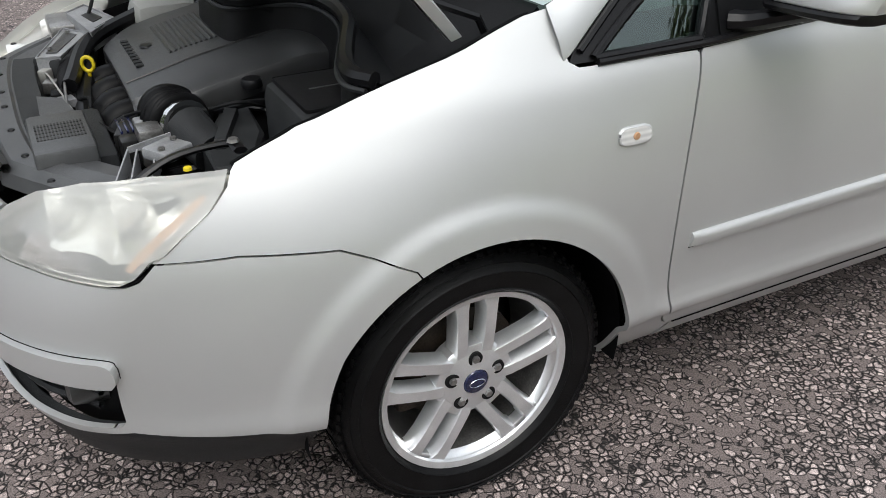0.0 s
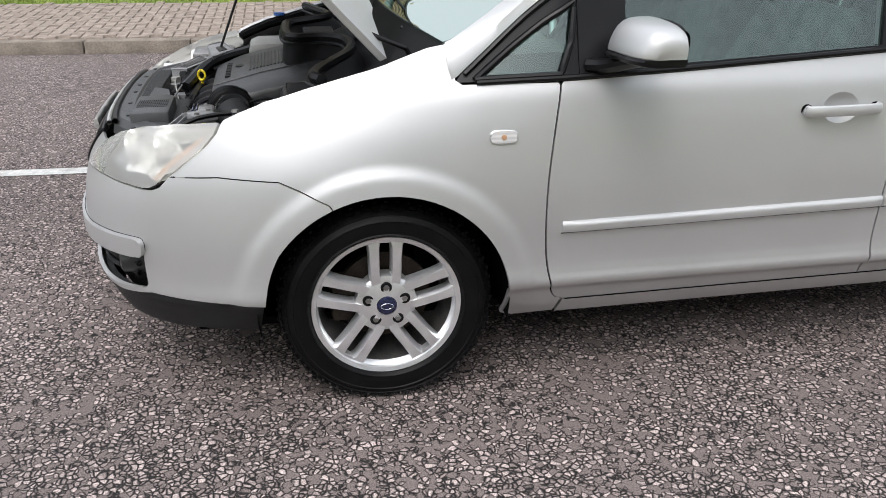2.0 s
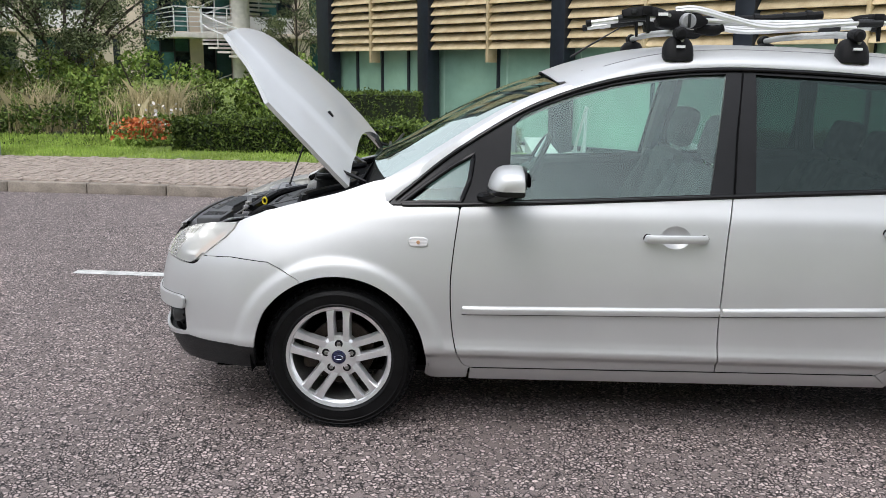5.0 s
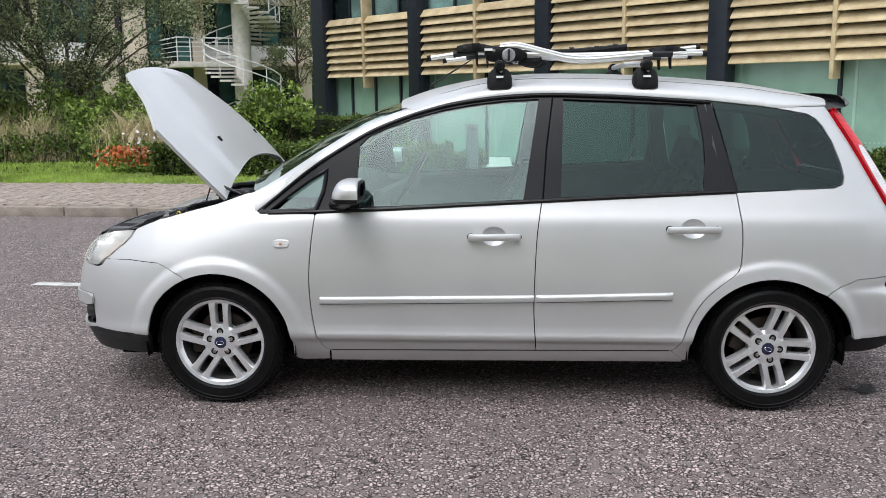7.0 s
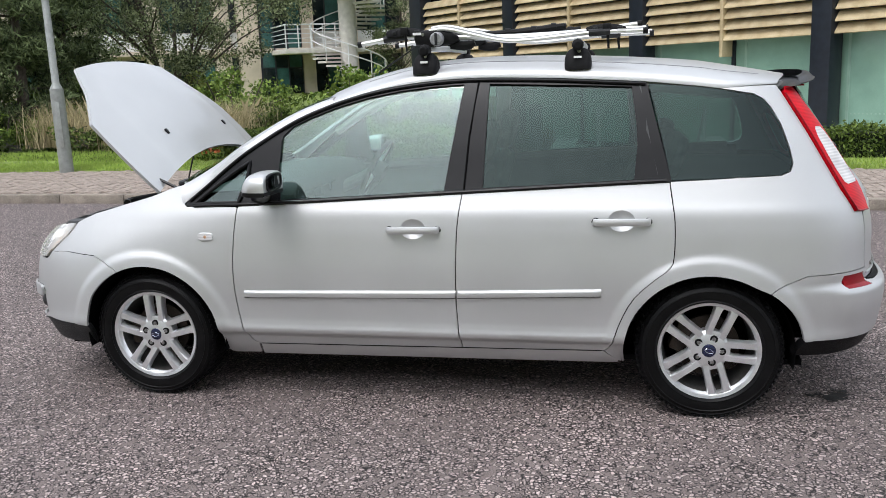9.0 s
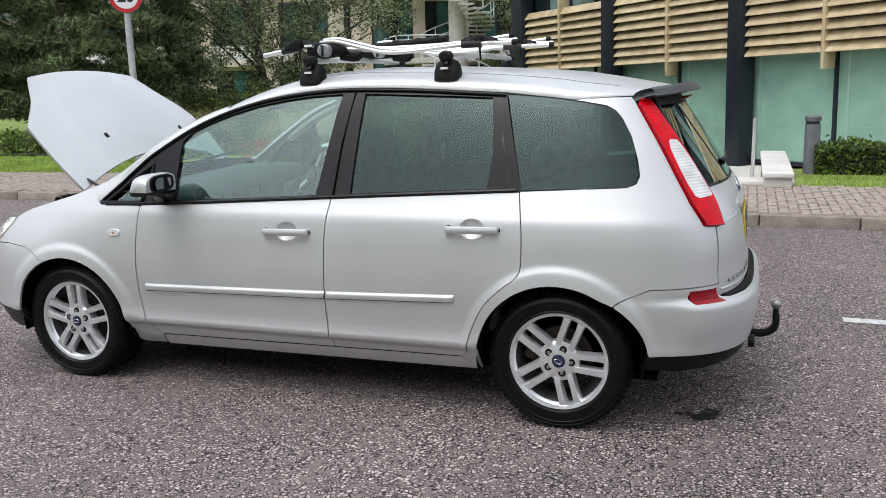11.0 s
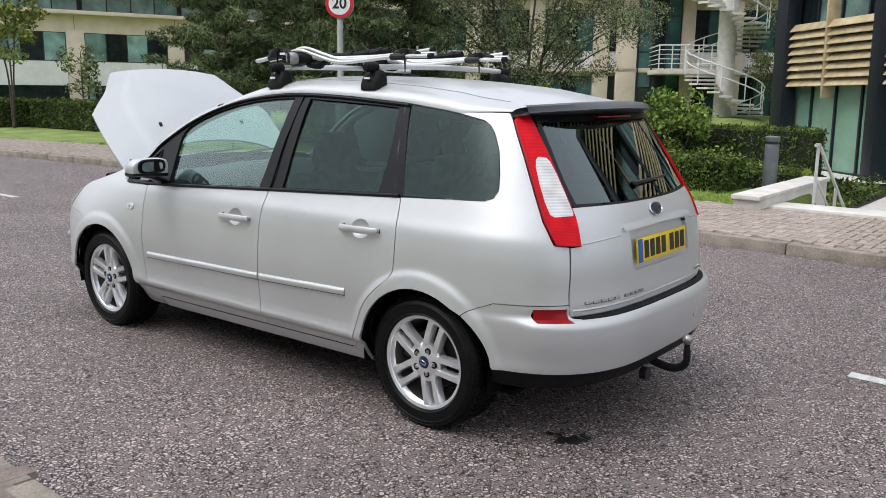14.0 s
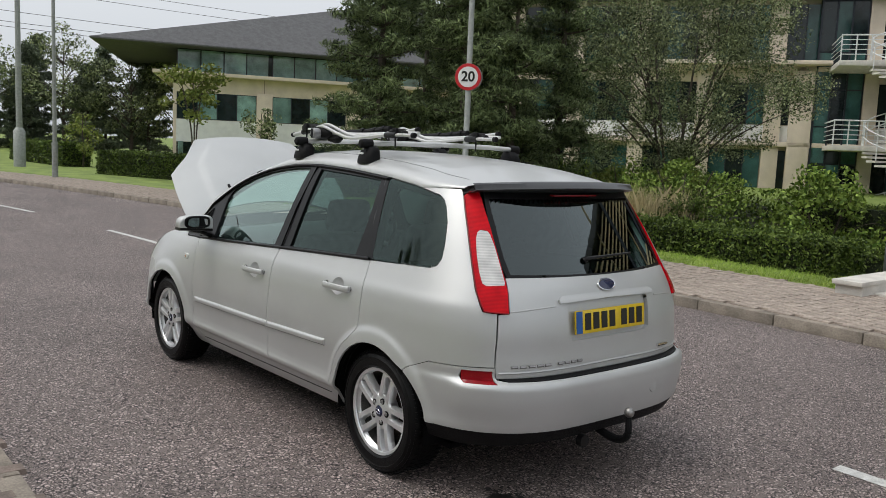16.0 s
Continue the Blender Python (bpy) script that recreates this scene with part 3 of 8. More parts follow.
tagged(flat_mesh("road", rv, rf, ASPHALT), "worn asphalt road with exposed stone chippings", "road", kind="structure")


def strip_between(name, ya, yb, z, material, label, x0=-60.0, x1=40.0, step=1.0):
    v, f = [], []
    for i, x in enumerate(np.arange(x0, x1 + 0.01, step)):
        v += [(x, ya(x), z), (x, yb(x), z)]
        if i:
            f.append((2 * i - 2, 2 * i, 2 * i + 1, 2 * i - 1))
    return tagged(flat_mesh(name, v, f, material), label, "pavement", kind="structure")


paving = strip_between("pavement", lambda x: kerb_y(x) + 0.10, lambda x: kerb_y(x) + 2.44, 0.098, JOINT, "block paved pavement beside the road")
near_paving = strip_between("pavement_near", lambda x: near_y(x) - 2.6, lambda x: near_y(x) - 0.10, 0.098, JOINT, "red block paved pavement")

# road markings
for x0, x1 in ((-34.0, -32.0), (-27.5, -25.5), (-21.0, -19.0), (-14.7, -12.5), (-8.8, -6.7), (-2.29, -0.2), (3.98, 6.1), (10.2, 12.2)):
    v, f = [], []
    for i in range(9):
        x = x0 + (x1 - x0) * i / 8
        v += [(x, dash_y(x) - 0.05, 0.004), (x, dash_y(x) + 0.05, 0.004)]
        if i:
            f.append((2 * i - 2, 2 * i, 2 * i + 1, 2 * i - 1))
    tagged(flat_mesh("lane_marking", v, f, LINEPAINT), "worn white centre line dash painted on the road", "road marking", "centre line dashes", "structure")
st = bmesh.new()
rng_oil = random.Random(9)
spots = [(3.24 + 0.045 * rng_oil.gauss(0, 1), 0.34 + 0.03 * rng_oil.gauss(0, 1), rng_oil.uniform(0.006, 0.021)) for _ in range(60)]
for cx, cy, r in spots:
    st.faces.new([st.verts.new((cx + 1.25 * r * math.cos(a) * (1 + 0.25 * math.sin(3 * a + cx * 9)), cy + 0.75 * r * math.sin(a) * (1 + 0.2 * math.cos(5 * a)), 0.003 + 0.05 * r)) for a in [2 * math.pi * k / 12 for k in range(12)]])
tagged(part("oil_stain", st, OIL, smooth=False), "dark oil stain on the asphalt behind the car", "stain", kind="structure")


def kerb_run(name, fy, x0, x1, sgn, label):
    ob = thing(name, label, "kerb", (0, fy(0), 0), kind="structure")
    x, me = x0, None
    while x < x1:
        a = math.atan2(fy(x + 0.9) - fy(x), 0.9)
        ln = 0.9 / math.cos(a)
        if me is None:
            me = mesh_of("kerb_stone", bx(0.004, 0.908, -0.062, 0.062, -0.06, 0.115, 0.014), KERBSTONE)
        s = new("kerb_stone", me)
        s.parent, s.matrix_parent_inverse = ob, ob.matrix_basis.inverted()
        s.matrix_basis = pose(x, fy(x) + sgn * 0.06, 0.004 * math.sin(x * 7), 0.6 * math.sin(x * 3.1), 0, math.degrees(a))
        x += 0.912 * math.cos(a)


kerb_run("kerb_far", kerb_y, -36.0, 12.0, 1, "weathered concrete kerb along the pavement")
kerb_run("kerb_near", near_y, -8.0, 9.0, -1, "weathered concrete kerb along the red pavement")

brick_me = [mesh_of("brick", bx(0.002, 0.198, 0.002, 0.098, -0.02, 0.022, 0.006), BRICK, False), mesh_of("brick", bx(0.002, 0.098, 0.002, 0.198, -0.02, 0.022, 0.006), BRICK, False)]


def paved(fy, x0, x1, w, sgn, material, parent, pick):
    """Herringbone bricks: those inside the picked stretch are parts, the rest one joined part."""
    rest_v, rest_f, count = [], [], 0
    rng = random.Random(4)
    for i in range(int(x0 / 0.1), int(x1 / 0.1)):
        for j in range(int(w / 0.1)):
            r = (i - j) % 4
            if r not in (0, 3):
                continue
            x = i * 0.1
            y = fy(x) + sgn * (0.135 + j * 0.1)
            z = 0.098 + rng.uniform(-0.003, 0.003)
            if pick and pick[0] < x < pick[1] and count < 300:
                s = new("brick", brick_me[0 if r == 0 else 1])
                s.parent = parent
                s.matrix_basis = pose(x, y, z, rng.uniform(-0.8, 0.8), rng.uniform(-0.8, 0.8), 0)
                count += 1
                continue
            lx, ly = (0.2, 0.1) if r == 0 else (0.1, 0.2)
            n = len(rest_v)
            for dx, dy, dz in ((0.003, 0.003, 0), (lx - 0.003, 0.003, 0), (lx - 0.003, ly - 0.003, 0), (0.003, ly - 0.003, 0)):
                rest_v.append((x + dx, y + dy, z - 0.004))
            for dx, dy in ((0.009, 0.009), (lx - 0.009, 0.009), (lx - 0.009, ly - 0.009), (0.009, ly - 0.009)):
                rest_v.append((x + dx, y + dy, z + 0.021 + rng.uniform(-0.001, 0.001)))
            rest_f += [(n + 4, n + 5, n + 6, n + 7), (n, n + 1, n + 5, n + 4), (n + 1, n + 2, n + 6, n + 5), (n + 2, n + 3, n + 7, n + 6), (n + 3, n, n + 4, n + 7)]
    tagged(flat_mesh("brick_field", rest_v, rest_f, material, parent), kind="stuff")


# ---- plants ----


def leaf_mesh(name, pts, size, material, parent=None, label="", slim=0.6, seed=1, droop=0.0):
    """Many small separate leaves at the points given."""
    rng = np.random.default_rng(seed)
    n = len(pts)
    a = rng.normal(size=(n, 3))
    a[:, 2] -= droop
    a /= np.linalg.norm(a, axis=1)[:, None]
    b = np.cross(a, rng.normal(size=(n, 3)))
    b /= np.linalg.norm(b, axis=1)[:, None]
    s = size * rng.uniform(0.6, 1.4, (n, 1))
    a, b = a * s, b * s * slim
    v = np.stack([pts - a * 0.5, pts + b * 0.5, pts + a * 0.5, pts - b * 0.5], 1).reshape(-1, 3)
    f = np.arange(4 * n).reshape(-1, 4)
    me = bpy.data.meshes.new(name)
    me.from_pydata(v.tolist(), [], f.tolist())
    me.materials.append(material)
    ob = new(name, me)
    if parent:
        ob.parent, ob.matrix_parent_inverse = parent, parent.matrix_basis.inverted()
    return tagged(ob, label)


def around(centres, radii, per, seed, squash=0.8):
    rng = np.random.default_rng(seed)
    out = []
    for c, r in zip(centres, radii):
        d = rng.normal(size=(per, 3))
        d /= np.linalg.norm(d, axis=1)[:, None]
        d *= (r * rng.uniform(0.25, 1.0, per) ** 0.6)[:, None]
        d[:, 2] *= squash
        out.append(np.asarray(c) + d)
    return np.concatenate(out)


def broad_tree(name, label, at, height, spread, low, clumps, per, leaf, material, seed, trunk=0.16, clump_r=0.75, stems=1):
    t = thing(name, label, "tree", at)
    rng = np.random.default_rng(seed)
    base = np.array(at, float)
    cs = []
    while len(cs) < clumps:
        p = rng.uniform(-1, 1, 3)
        q = np.linalg.norm(p)
        if q < 1 and (q > 0.45 or rng.random() < 0.25):
            w = spread * (1 - 0.25 * max(0, p[2]))
            cs.append(base + [p[0] * w, p[1] * w, low + (height - low) * (0.5 + 0.5 * p[2])])
    rad = rng.uniform(0.6, 1.25, clumps) * clump_r
    wood = bmesh.new()
    axes = []
    for s in range(stems):
        a = 2 * math.pi * s / stems + rng.uniform(-0.5, 0.5)
        lean = spread * (0.42 if stems > 1 else 0.08)
        d = np.array([math.cos(a), math.sin(a), 0]) * lean
        ax = spline([base + d * 0.05 - [0, 0, 0.15], base + d * 0.18 + [0.03, 0.02, low * 0.8], base + d * 0.6 + [0, 0, low + 0.4 * (height - low)], base + d + [0, 0, low + 0.82 * (height - low)]], 14)
        axes.append([np.array(p) for p in ax])
        sweep(wood, ax, np.linspace(trunk * (1.0 if stems == 1 else 0.6), 0.015, 14), 8)
    for c in cs[:: max(1, clumps // 40)]:
        ax = min(axes, key=lambda q: np.linalg.norm(q[8][:2] - c[:2]))
        want = c[2] - 0.75 * np.linalg.norm(c[:2] - ax[8][:2])
        k = max(3, min(11, int(np.argmin([abs(q[2] - want) for q in ax]))))
        st = ax[k]
        mid = (st + c) / 2 + rng.uniform(-0.2, 0.2, 3) + [0, 0, 0.12 * np.linalg.norm(c[:2] - st[:2])]
        sweep(wood, spline([st, mid, c], 7), np.linspace(trunk * 0.34 * (1 - 0.05 * k), 0.01, 7), 5)
    part("trunk", wood, BARK, t)
    leaf_mesh("crown", around(cs, rad, per, seed + 1, 0.7), leaf, material, t, seed=seed, slim=0.55)
    return t


def pine_tree(name, label, at, height, spread, low, seed, per=130, material=None, leaf=0.17, slim=0.22):
    t = thing(name, label, "tree", at)
    rng = np.random.default_rng(seed)
    base = np.array(at, float)
    wood = bmesh.new()
    sweep(wood, spline([base - [0, 0, 0.2], base + [0.1, 0, height * 0.4], base + [0.05, 0.1, height * 0.95]], 12), np.linspace(0.17, 0.03, 12), 8)
    cs, rs = [], []
    z = low
    while z < height:
        k = (z - low) / (height - low)
        reach = spread * (1 - k) ** 0.65 * (0.75 + 0.25 * math.sin(z * 5))
        for a in rng.uniform(0, 2 * math.pi, rng.integers(3, 6)):
            r = reach * rng.uniform(0.6, 1.1)
            tip = base + [r * math.cos(a), r * math.sin(a), z + 0.12 * r + rng.uniform(-0.15, 0.25)]
            st = base + [0, 0, z]
            sweep(wood, [st, (st + tip) / 2 + [0, 0, -0.06], tip], [0.035, 0.024, 0.008], 5)
            for u in (0.35, 0.6, 0.82, 1.0):
                cs.append(st + (tip - st) * u + rng.uniform(-0.15, 0.15, 3))
                rs.append(0.34 + 0.22 * (1 - u) + 0.1 * rng.random())
        z += rng.uniform(0.32, 0.55)
    part("trunk", wood, BARK, t)
    leaf_mesh("crown", around(cs, rs, per, seed + 1, 0.38), leaf, material or PINE, t, seed=seed, slim=slim)
    return t


def hedge(name, label, x0, x1, y0, y1, z0, top, seed, n=9000, leaf=0.05, slope=0.0):
    t = thing(name, label, "hedge", ((x0 + x1) / 2, (y0 + y1) / 2, z0))
    rng = np.random.default_rng(seed)
    # a dark box inside stands in for the shade between the leaves
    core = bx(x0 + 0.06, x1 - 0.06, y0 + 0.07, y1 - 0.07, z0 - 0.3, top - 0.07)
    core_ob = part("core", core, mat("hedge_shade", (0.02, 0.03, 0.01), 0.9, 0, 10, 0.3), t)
    p = rng.uniform(0, 1, (n, 3))
    side = rng.integers(0, 5, n)
    pts = np.stack([x0 + (x1 - x0) * p[:, 0], y0 + (y1 - y0) * p[:, 1], z0 + (top - z0) * p[:, 2]], 1)
    thick = np.abs(rng.normal(0, 0.05, n))
    pts[side <= 1, 2] = top - thick[side <= 1] + 0.03 * np.sin(pts[side <= 1, 0] * 7)
    pts[(side == 2) | (side == 4), 1] = (y0 + thick)[(side == 2) | (side == 4)]
    m3 = side == 3
    pts[m3, 0] = np.where(rng.random(m3.sum()) < 0.5, x0 + thick[m3], x1 - thick[m3])
    pts += rng.normal(0, 0.022, pts.shape)
    pts[:, 2] += np.where(rng.random(n) < 0.05, rng.uniform(0, 0.10, n), 0)
    bend = lambda x: slope * (x - (x0 + x1) / 2)
    pts[:, 1] += np.array([bend(x) for x in pts[:, 0]])
    for v in core_ob.data.vertices:
        v.co.y += bend(v.co.x)
    leaf_mesh("foliage", pts, leaf, HEDGE, t, seed=seed, slim=0.45)
    return t


def tuft(name, label, at, n, spread, height, material, seed, category="plant", lean=0.35, width=0.012, group=""):
    rng = np.random.default_rng(seed)
    t = thing(name, label, category, at, group)
    base = np.array(at) + np.stack([rng.normal(0, spread * 0.4, n), rng.normal(0, spread * 0.4, n), np.zeros(n)], 1)
    h = height * rng.uniform(0.55, 1.1, n)
    d = rng.normal(0, lean, (n, 2)) * h[:, None]
    tip = base + np.stack([d[:, 0], d[:, 1], h], 1)
    mid = base + np.stack([d[:, 0] * 0.3, d[:, 1] * 0.3, h * 0.6], 1)
    a = rng.uniform(0, 2 * np.pi, n)
    w = np.stack([np.cos(a), np.sin(a), np.zeros(n)], 1) * width
    v = np.stack([base - w, base + w, mid + w * 0.8, tip, mid - w * 0.8], 1).reshape(-1, 3)
    f = [(5 * i, 5 * i + 1, 5 * i + 2, 5 * i + 3, 5 * i + 4) for i in range(n)]
    tagged(flat_mesh("foliage", v, f, material, t), kind="stuff")
    return t


# verge grass along the pavement
rng = np.random.default_rng(7)
n = 52000
bxs = np.concatenate([rng.uniform(-14, 9, 28000), rng.uniform(-14, -4.4, 24000)])
bys = np.array([kerb_y(x) for x in bxs]) + 2.40 + rng.uniform(0, 1.0, n) ** 1.1 * np.where(np.arange(n) < 28000, 0.95, 3.1)
keep = ~((bxs > 1.15) & (bxs < 4.05) & (bys > 7.3))
bxs, bys = bxs[keep], bys[keep]
n = len(bxs)
hh = rng.uniform(0.025, 0.075, n)
aa = rng.uniform(0, 2 * np.pi, n)
wv = np.stack([np.cos(aa), np.sin(aa), 0 * aa], 1) * 0.006
bp = np.stack([bxs, bys, np.full(n, 0.115)], 1)
tipv = bp + np.stack([rng.normal(0, 0.02, n), rng.normal(0, 0.02, n), hh], 1)
flatv = np.stack([bp - wv, bp + wv, tipv], 1).reshape(-1, 3)
tagged(flat_mesh("verge_grass", flatv, [(3 * i, 3 * i + 1, 3 * i + 2) for i in range(n)], BLADE), "mown grass verge beside the pavement", "grass", kind="stuff")

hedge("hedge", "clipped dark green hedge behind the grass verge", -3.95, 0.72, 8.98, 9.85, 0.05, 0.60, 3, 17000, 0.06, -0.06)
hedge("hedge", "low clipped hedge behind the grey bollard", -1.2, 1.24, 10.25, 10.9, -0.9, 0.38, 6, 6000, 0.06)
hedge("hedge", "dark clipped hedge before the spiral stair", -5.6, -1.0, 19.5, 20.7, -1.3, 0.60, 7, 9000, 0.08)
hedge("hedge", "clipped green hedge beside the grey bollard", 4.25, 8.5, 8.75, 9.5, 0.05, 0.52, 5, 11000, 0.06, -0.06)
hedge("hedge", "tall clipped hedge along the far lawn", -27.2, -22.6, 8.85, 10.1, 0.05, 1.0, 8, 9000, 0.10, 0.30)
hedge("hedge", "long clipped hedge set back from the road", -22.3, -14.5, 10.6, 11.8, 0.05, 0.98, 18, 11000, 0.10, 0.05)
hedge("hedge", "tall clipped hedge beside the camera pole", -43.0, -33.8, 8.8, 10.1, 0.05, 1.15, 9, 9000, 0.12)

broad_tree("tree", "wide grey-green tree with many fine stems", (-13.0, 24.4, 0.0), 8.9, 4.9, 0.9, 210, 400, 0.088, DECID, 11, 0.17, 0.85, 4)
broad_tree("tree", "slender tree beside the spiral stair", (-9.6, 44.5, -1.2), 12.5, 2.2, 1.2, 70, 240, 0.11, DECID, 12, 0.11, 0.7)
broad_tree("shrub", "bright green bushy shrub", (-4.6, 19.2, -0.9), 2.3, 1.7, 0.1, 40, 130, 0.13, SHRUB, 13, 0.05, 0.5, 3)
broad_tree("shrub", "green shrub in the planting bed", (-2.0, 13.8, -1.1), 1.35, 1.4, 0.1, 26, 140, 0.10, SHRUB, 14, 0.04, 0.45, 3)
broad_tree("shrub", "green shrub in the planting bed", (-7.2, 16.8, 0.0), 1.6, 1.8, 0.1, 26, 140, 0.10, SHRUB, 15, 0.04, 0.45, 3)
broad_tree("young_tree", "thin young tree with yellow-green leaves", (-22.0, 9.75, 0.0), 4.35, 1.25, 2.2, 26, 90, 0.13, YOUNG, 16, 0.05, 0.4, 3)
broad_tree("young_tree", "small young tree on the far lawn", (-33.5, 9.6, 0.0), 2.8, 0.8, 0.6, 14, 60, 0.14, YOUNG, 17, 0.04, 0.4)
broad_tree("young_tree", "small young tree before the far office", (-31.0, 17.0, 0.0), 3.4, 0.9, 0.6, 16, 70, 0.15, DECID, 18, 0.05, 0.45)
for k, (x, y, h, s) in enumerate(((-15.5, 12.8, 9.6, 2.5), (-13.2, 14.2, 10.5, 2.6), (-15.8, 16.6, 11, 2.8), (-17.2, 18.2, 11, 2.6), (-12.2, 17.2, 10, 2.1), (-20.5, 18.5, 11, 2.6), (-18.5, 15.0, 10.0, 2.5), (-11.6, 14.6, 7.2, 2.0))):
    pine_tree("pine_tree", "dark green pine tree on the lawn", (x, y, 0.0), h, s, 0.8, 30 + k, 128, None, 0.20, 0.14)
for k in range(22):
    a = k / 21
    pine_tree("pine_tree", "distant conifer with haze in its colour", (-86 + 12 * a + 5 * math.sin(k * 2.3), -6 + 34 * a, 0.0), 8.6 + 2.2 * math.sin(k * 1.7), 3.2, 0.3, 60 + k, 38, HAZEPINE, 0.42, 0.2)
for k in range(17):
    broad_tree("tree", "leafy tree across the near pavement", (-24 + 3.4 * k + 0.7 * math.sin(k * 2.1), -21 + 1.6 * math.sin(k * 1.7), 0.1), 12.4 + 0.5 * math.sin(k * 2.9), 3.9, 0.4, 80, 75, 0.30, DECID, 200 + k, 0.2, 1.15)
for k in range(5):
    broad_tree("tree", "leafy tree beyond the far office", (-74 + 2 * k, 13 + 5.0 * k + 2 * math.sin(k), 0.0), 10.5 + math.sin(k * 3), 3.8, 1.6, 46, 130, 0.22, DECID, 90 + k, 0.2, 1.1)

for k in range(11):
    r = random.Random(100 + k)
    x, y = r.uniform(-10.5, -5.2), r.uniform(11.6, 14.2)
    tuft("reed_clump", "clump of dry feathery grass in the planting bed", (x, y, 0.1), 300, 0.6, r.uniform(0.55, 1.0), REED, 100 + k, "ornamental grass", 0.3, 0.0055, "ornamental grasses")
for k in range(22):
    r = random.Random(500 + k)
    x, y = r.uniform(-4.2, 0.4), r.uniform(10.9, 15.0)
    broad_tree("bedding_plant", "low green leafy plant behind the hedge", (x, y, land(x, y)), r.uniform(0.9, 1.7), 0.75, 0.05, 13, 120, 0.08, SHRUB if k % 3 else YOUNG, 500 + k, 0.02, 0.3, 2)
for k in range(30):
    r = random.Random(700 + k)
    x, y = r.uniform(-14.0, -3.0), r.uniform(15.5, 26.0)
    broad_tree("bedding_plant", "leafy green plant before the stone office", (x, y, land(x, y)), r.uniform(0.8, 1.5), 0.95, 0.05, 12, 100, 0.11, SHRUB if k % 3 else YOUNG, 700 + k, 0.02, 0.4, 2)
bed_rows = [[(-12.5 + 0.6 * i, 10.95 + 0.7 * j, land(-12.5 + 0.6 * i, 10.95 + 0.7 * j) + 0.03) for i in range(22)] for j in range(23)]
tagged(flat_mesh("ground_bed", [p for row in bed_rows for p in row], [(22 * j + i, 22 * j + i + 1, 22 * j + i + 23, 22 * j + i + 22) for j in range(22) for i in range(21)], MULCH), "dark planted soil behind the hedges", "soil", kind="structure")
rng = np.random.default_rng(77)
gx, gy = rng.uniform(-12.3, 0.0, 26000), rng.uniform(11.1, 26.2, 26000)
gz = np.array([land(x, y) for x, y in zip(gx, gy)]) + rng.uniform(0.03, 0.42, 26000) * (0.45 + 0.55 * np.sin(gx * 1.9) * np.cos(gy * 1.3))
tagged(leaf_mesh("groundcover", np.stack([gx, gy, gz], 1), 0.12, HEDGE, None, "low dark green groundcover in the planting bed", 0.6, 78), "low dark green groundcover in the planting bed", "groundcover", kind="stuff")
for k in range(24):
    r = random.Random(300 + k)
    broad_tree("bedding_plant", "low green leafy plant in the planting bed", (r.uniform(-13, -4.6), r.uniform(11.5, 15.2), 0.05), r.uniform(0.5, 0.95), 0.6, 0.05, 10, 110, 0.07, SHRUB if k % 2 else HEDGE, 300 + k, 0.02, 0.25, 2)
for x, y, z, m, lab, sd, count in ((-4.55, 9.6, 0.46, ORANGE, "orange flowering plant beside the hedge", 1, 420), (-4.40, 10.1, 0.66, WHITEFLOWER, "white flowering plant beside the hedge", 2, 70)):
    fl = thing("flowering_plant", lab, "flowers", (x, y, 0.1))
    rr = np.random.default_rng(sd)
    pts = np.array([x, y, 0.1]) + np.clip(rr.normal(0, 1, (count, 3)), -1.7, 1.7) * [0.22, 0.2, 0.0] + np.stack([np.zeros(count), np.zeros(count), rr.uniform(0.35, 1.0, count) * z], 1)
    tagged(leaf_mesh("petals", pts, 0.06, m, fl, seed=sd, slim=0.8), kind="stuff")
    pts = np.array([x, y, 0.1]) + rr.normal(0, 1, (420, 3)) * [0.26, 0.2, 0.0] + np.stack([np.zeros(420), np.zeros(420), rr.uniform(0.0, 0.75, 420) * z], 1)
    leaf_mesh("leaves", pts, 0.08, SHRUB, fl, seed=sd + 9, slim=0.4)


# ---- entrance steps, bollards, rails ----
steps = thing("entrance_steps", "pale stone steps leading down to the forecourt", "steps", (2.6, 8.4, 0.1))
part("landing", bx(1.30, 3.95, kerb_y(2.6) + 2.42, 8.45, 0.0, 0.142, 0.006), STONEWHITE, steps)
for k in range(8):
    part("step", bx(1.67, 3.55, 8.452 + 0.30 * k, 8.80 + 0.30 * k, -1.25, 0.124 - 0.165 * (k + 1), 0.005), STONEWHITE, steps)
for x0, x1, lab in ((1.30, 1.66, "pale stone plinth wall beside the steps"), (3.56, 3.92, "pale stone plinth wall beside the steps")):
    w = thing("plinth_wall", lab, "low wall", (x0, 8.4, 0.12), "plinth walls")
    part("base", bx(x0 + 0.02, x1 - 0.02, 7.62, 10.6, -1.25, 0.235, 0.006), STONEWHITE, w)
    part("coping", bx(x0, x1, 7.56, 10.66, 0.235, 0.29, 0.008), STONEWHITE, w)
for x in (2.02, 3.45):
    rl = thing("handrail", "brushed steel handrail beside the steps", "handrail", (x, 8.5, 0.12), "handrails")
    for y, z0 in ((8.52, 0.12), (9.55, -0.5), (10.6, -1.2)):
        part("post", tube([(x, y, z0), (x, y, z0 + 0.77)], 0.021, 10), BARALU, rl)
    part("rail", tube([(x, 8.40, 0.89), (x, 8.55, 0.89), (x, 10.65, -0.41), (x, 10.8, -0.43)], 0.022, 10), BARALU, rl)
    part("lower_rail", tube([(x, 8.52, 0.48), (x, 10.6, -0.82)], 0.014, 8), BARALU, rl)
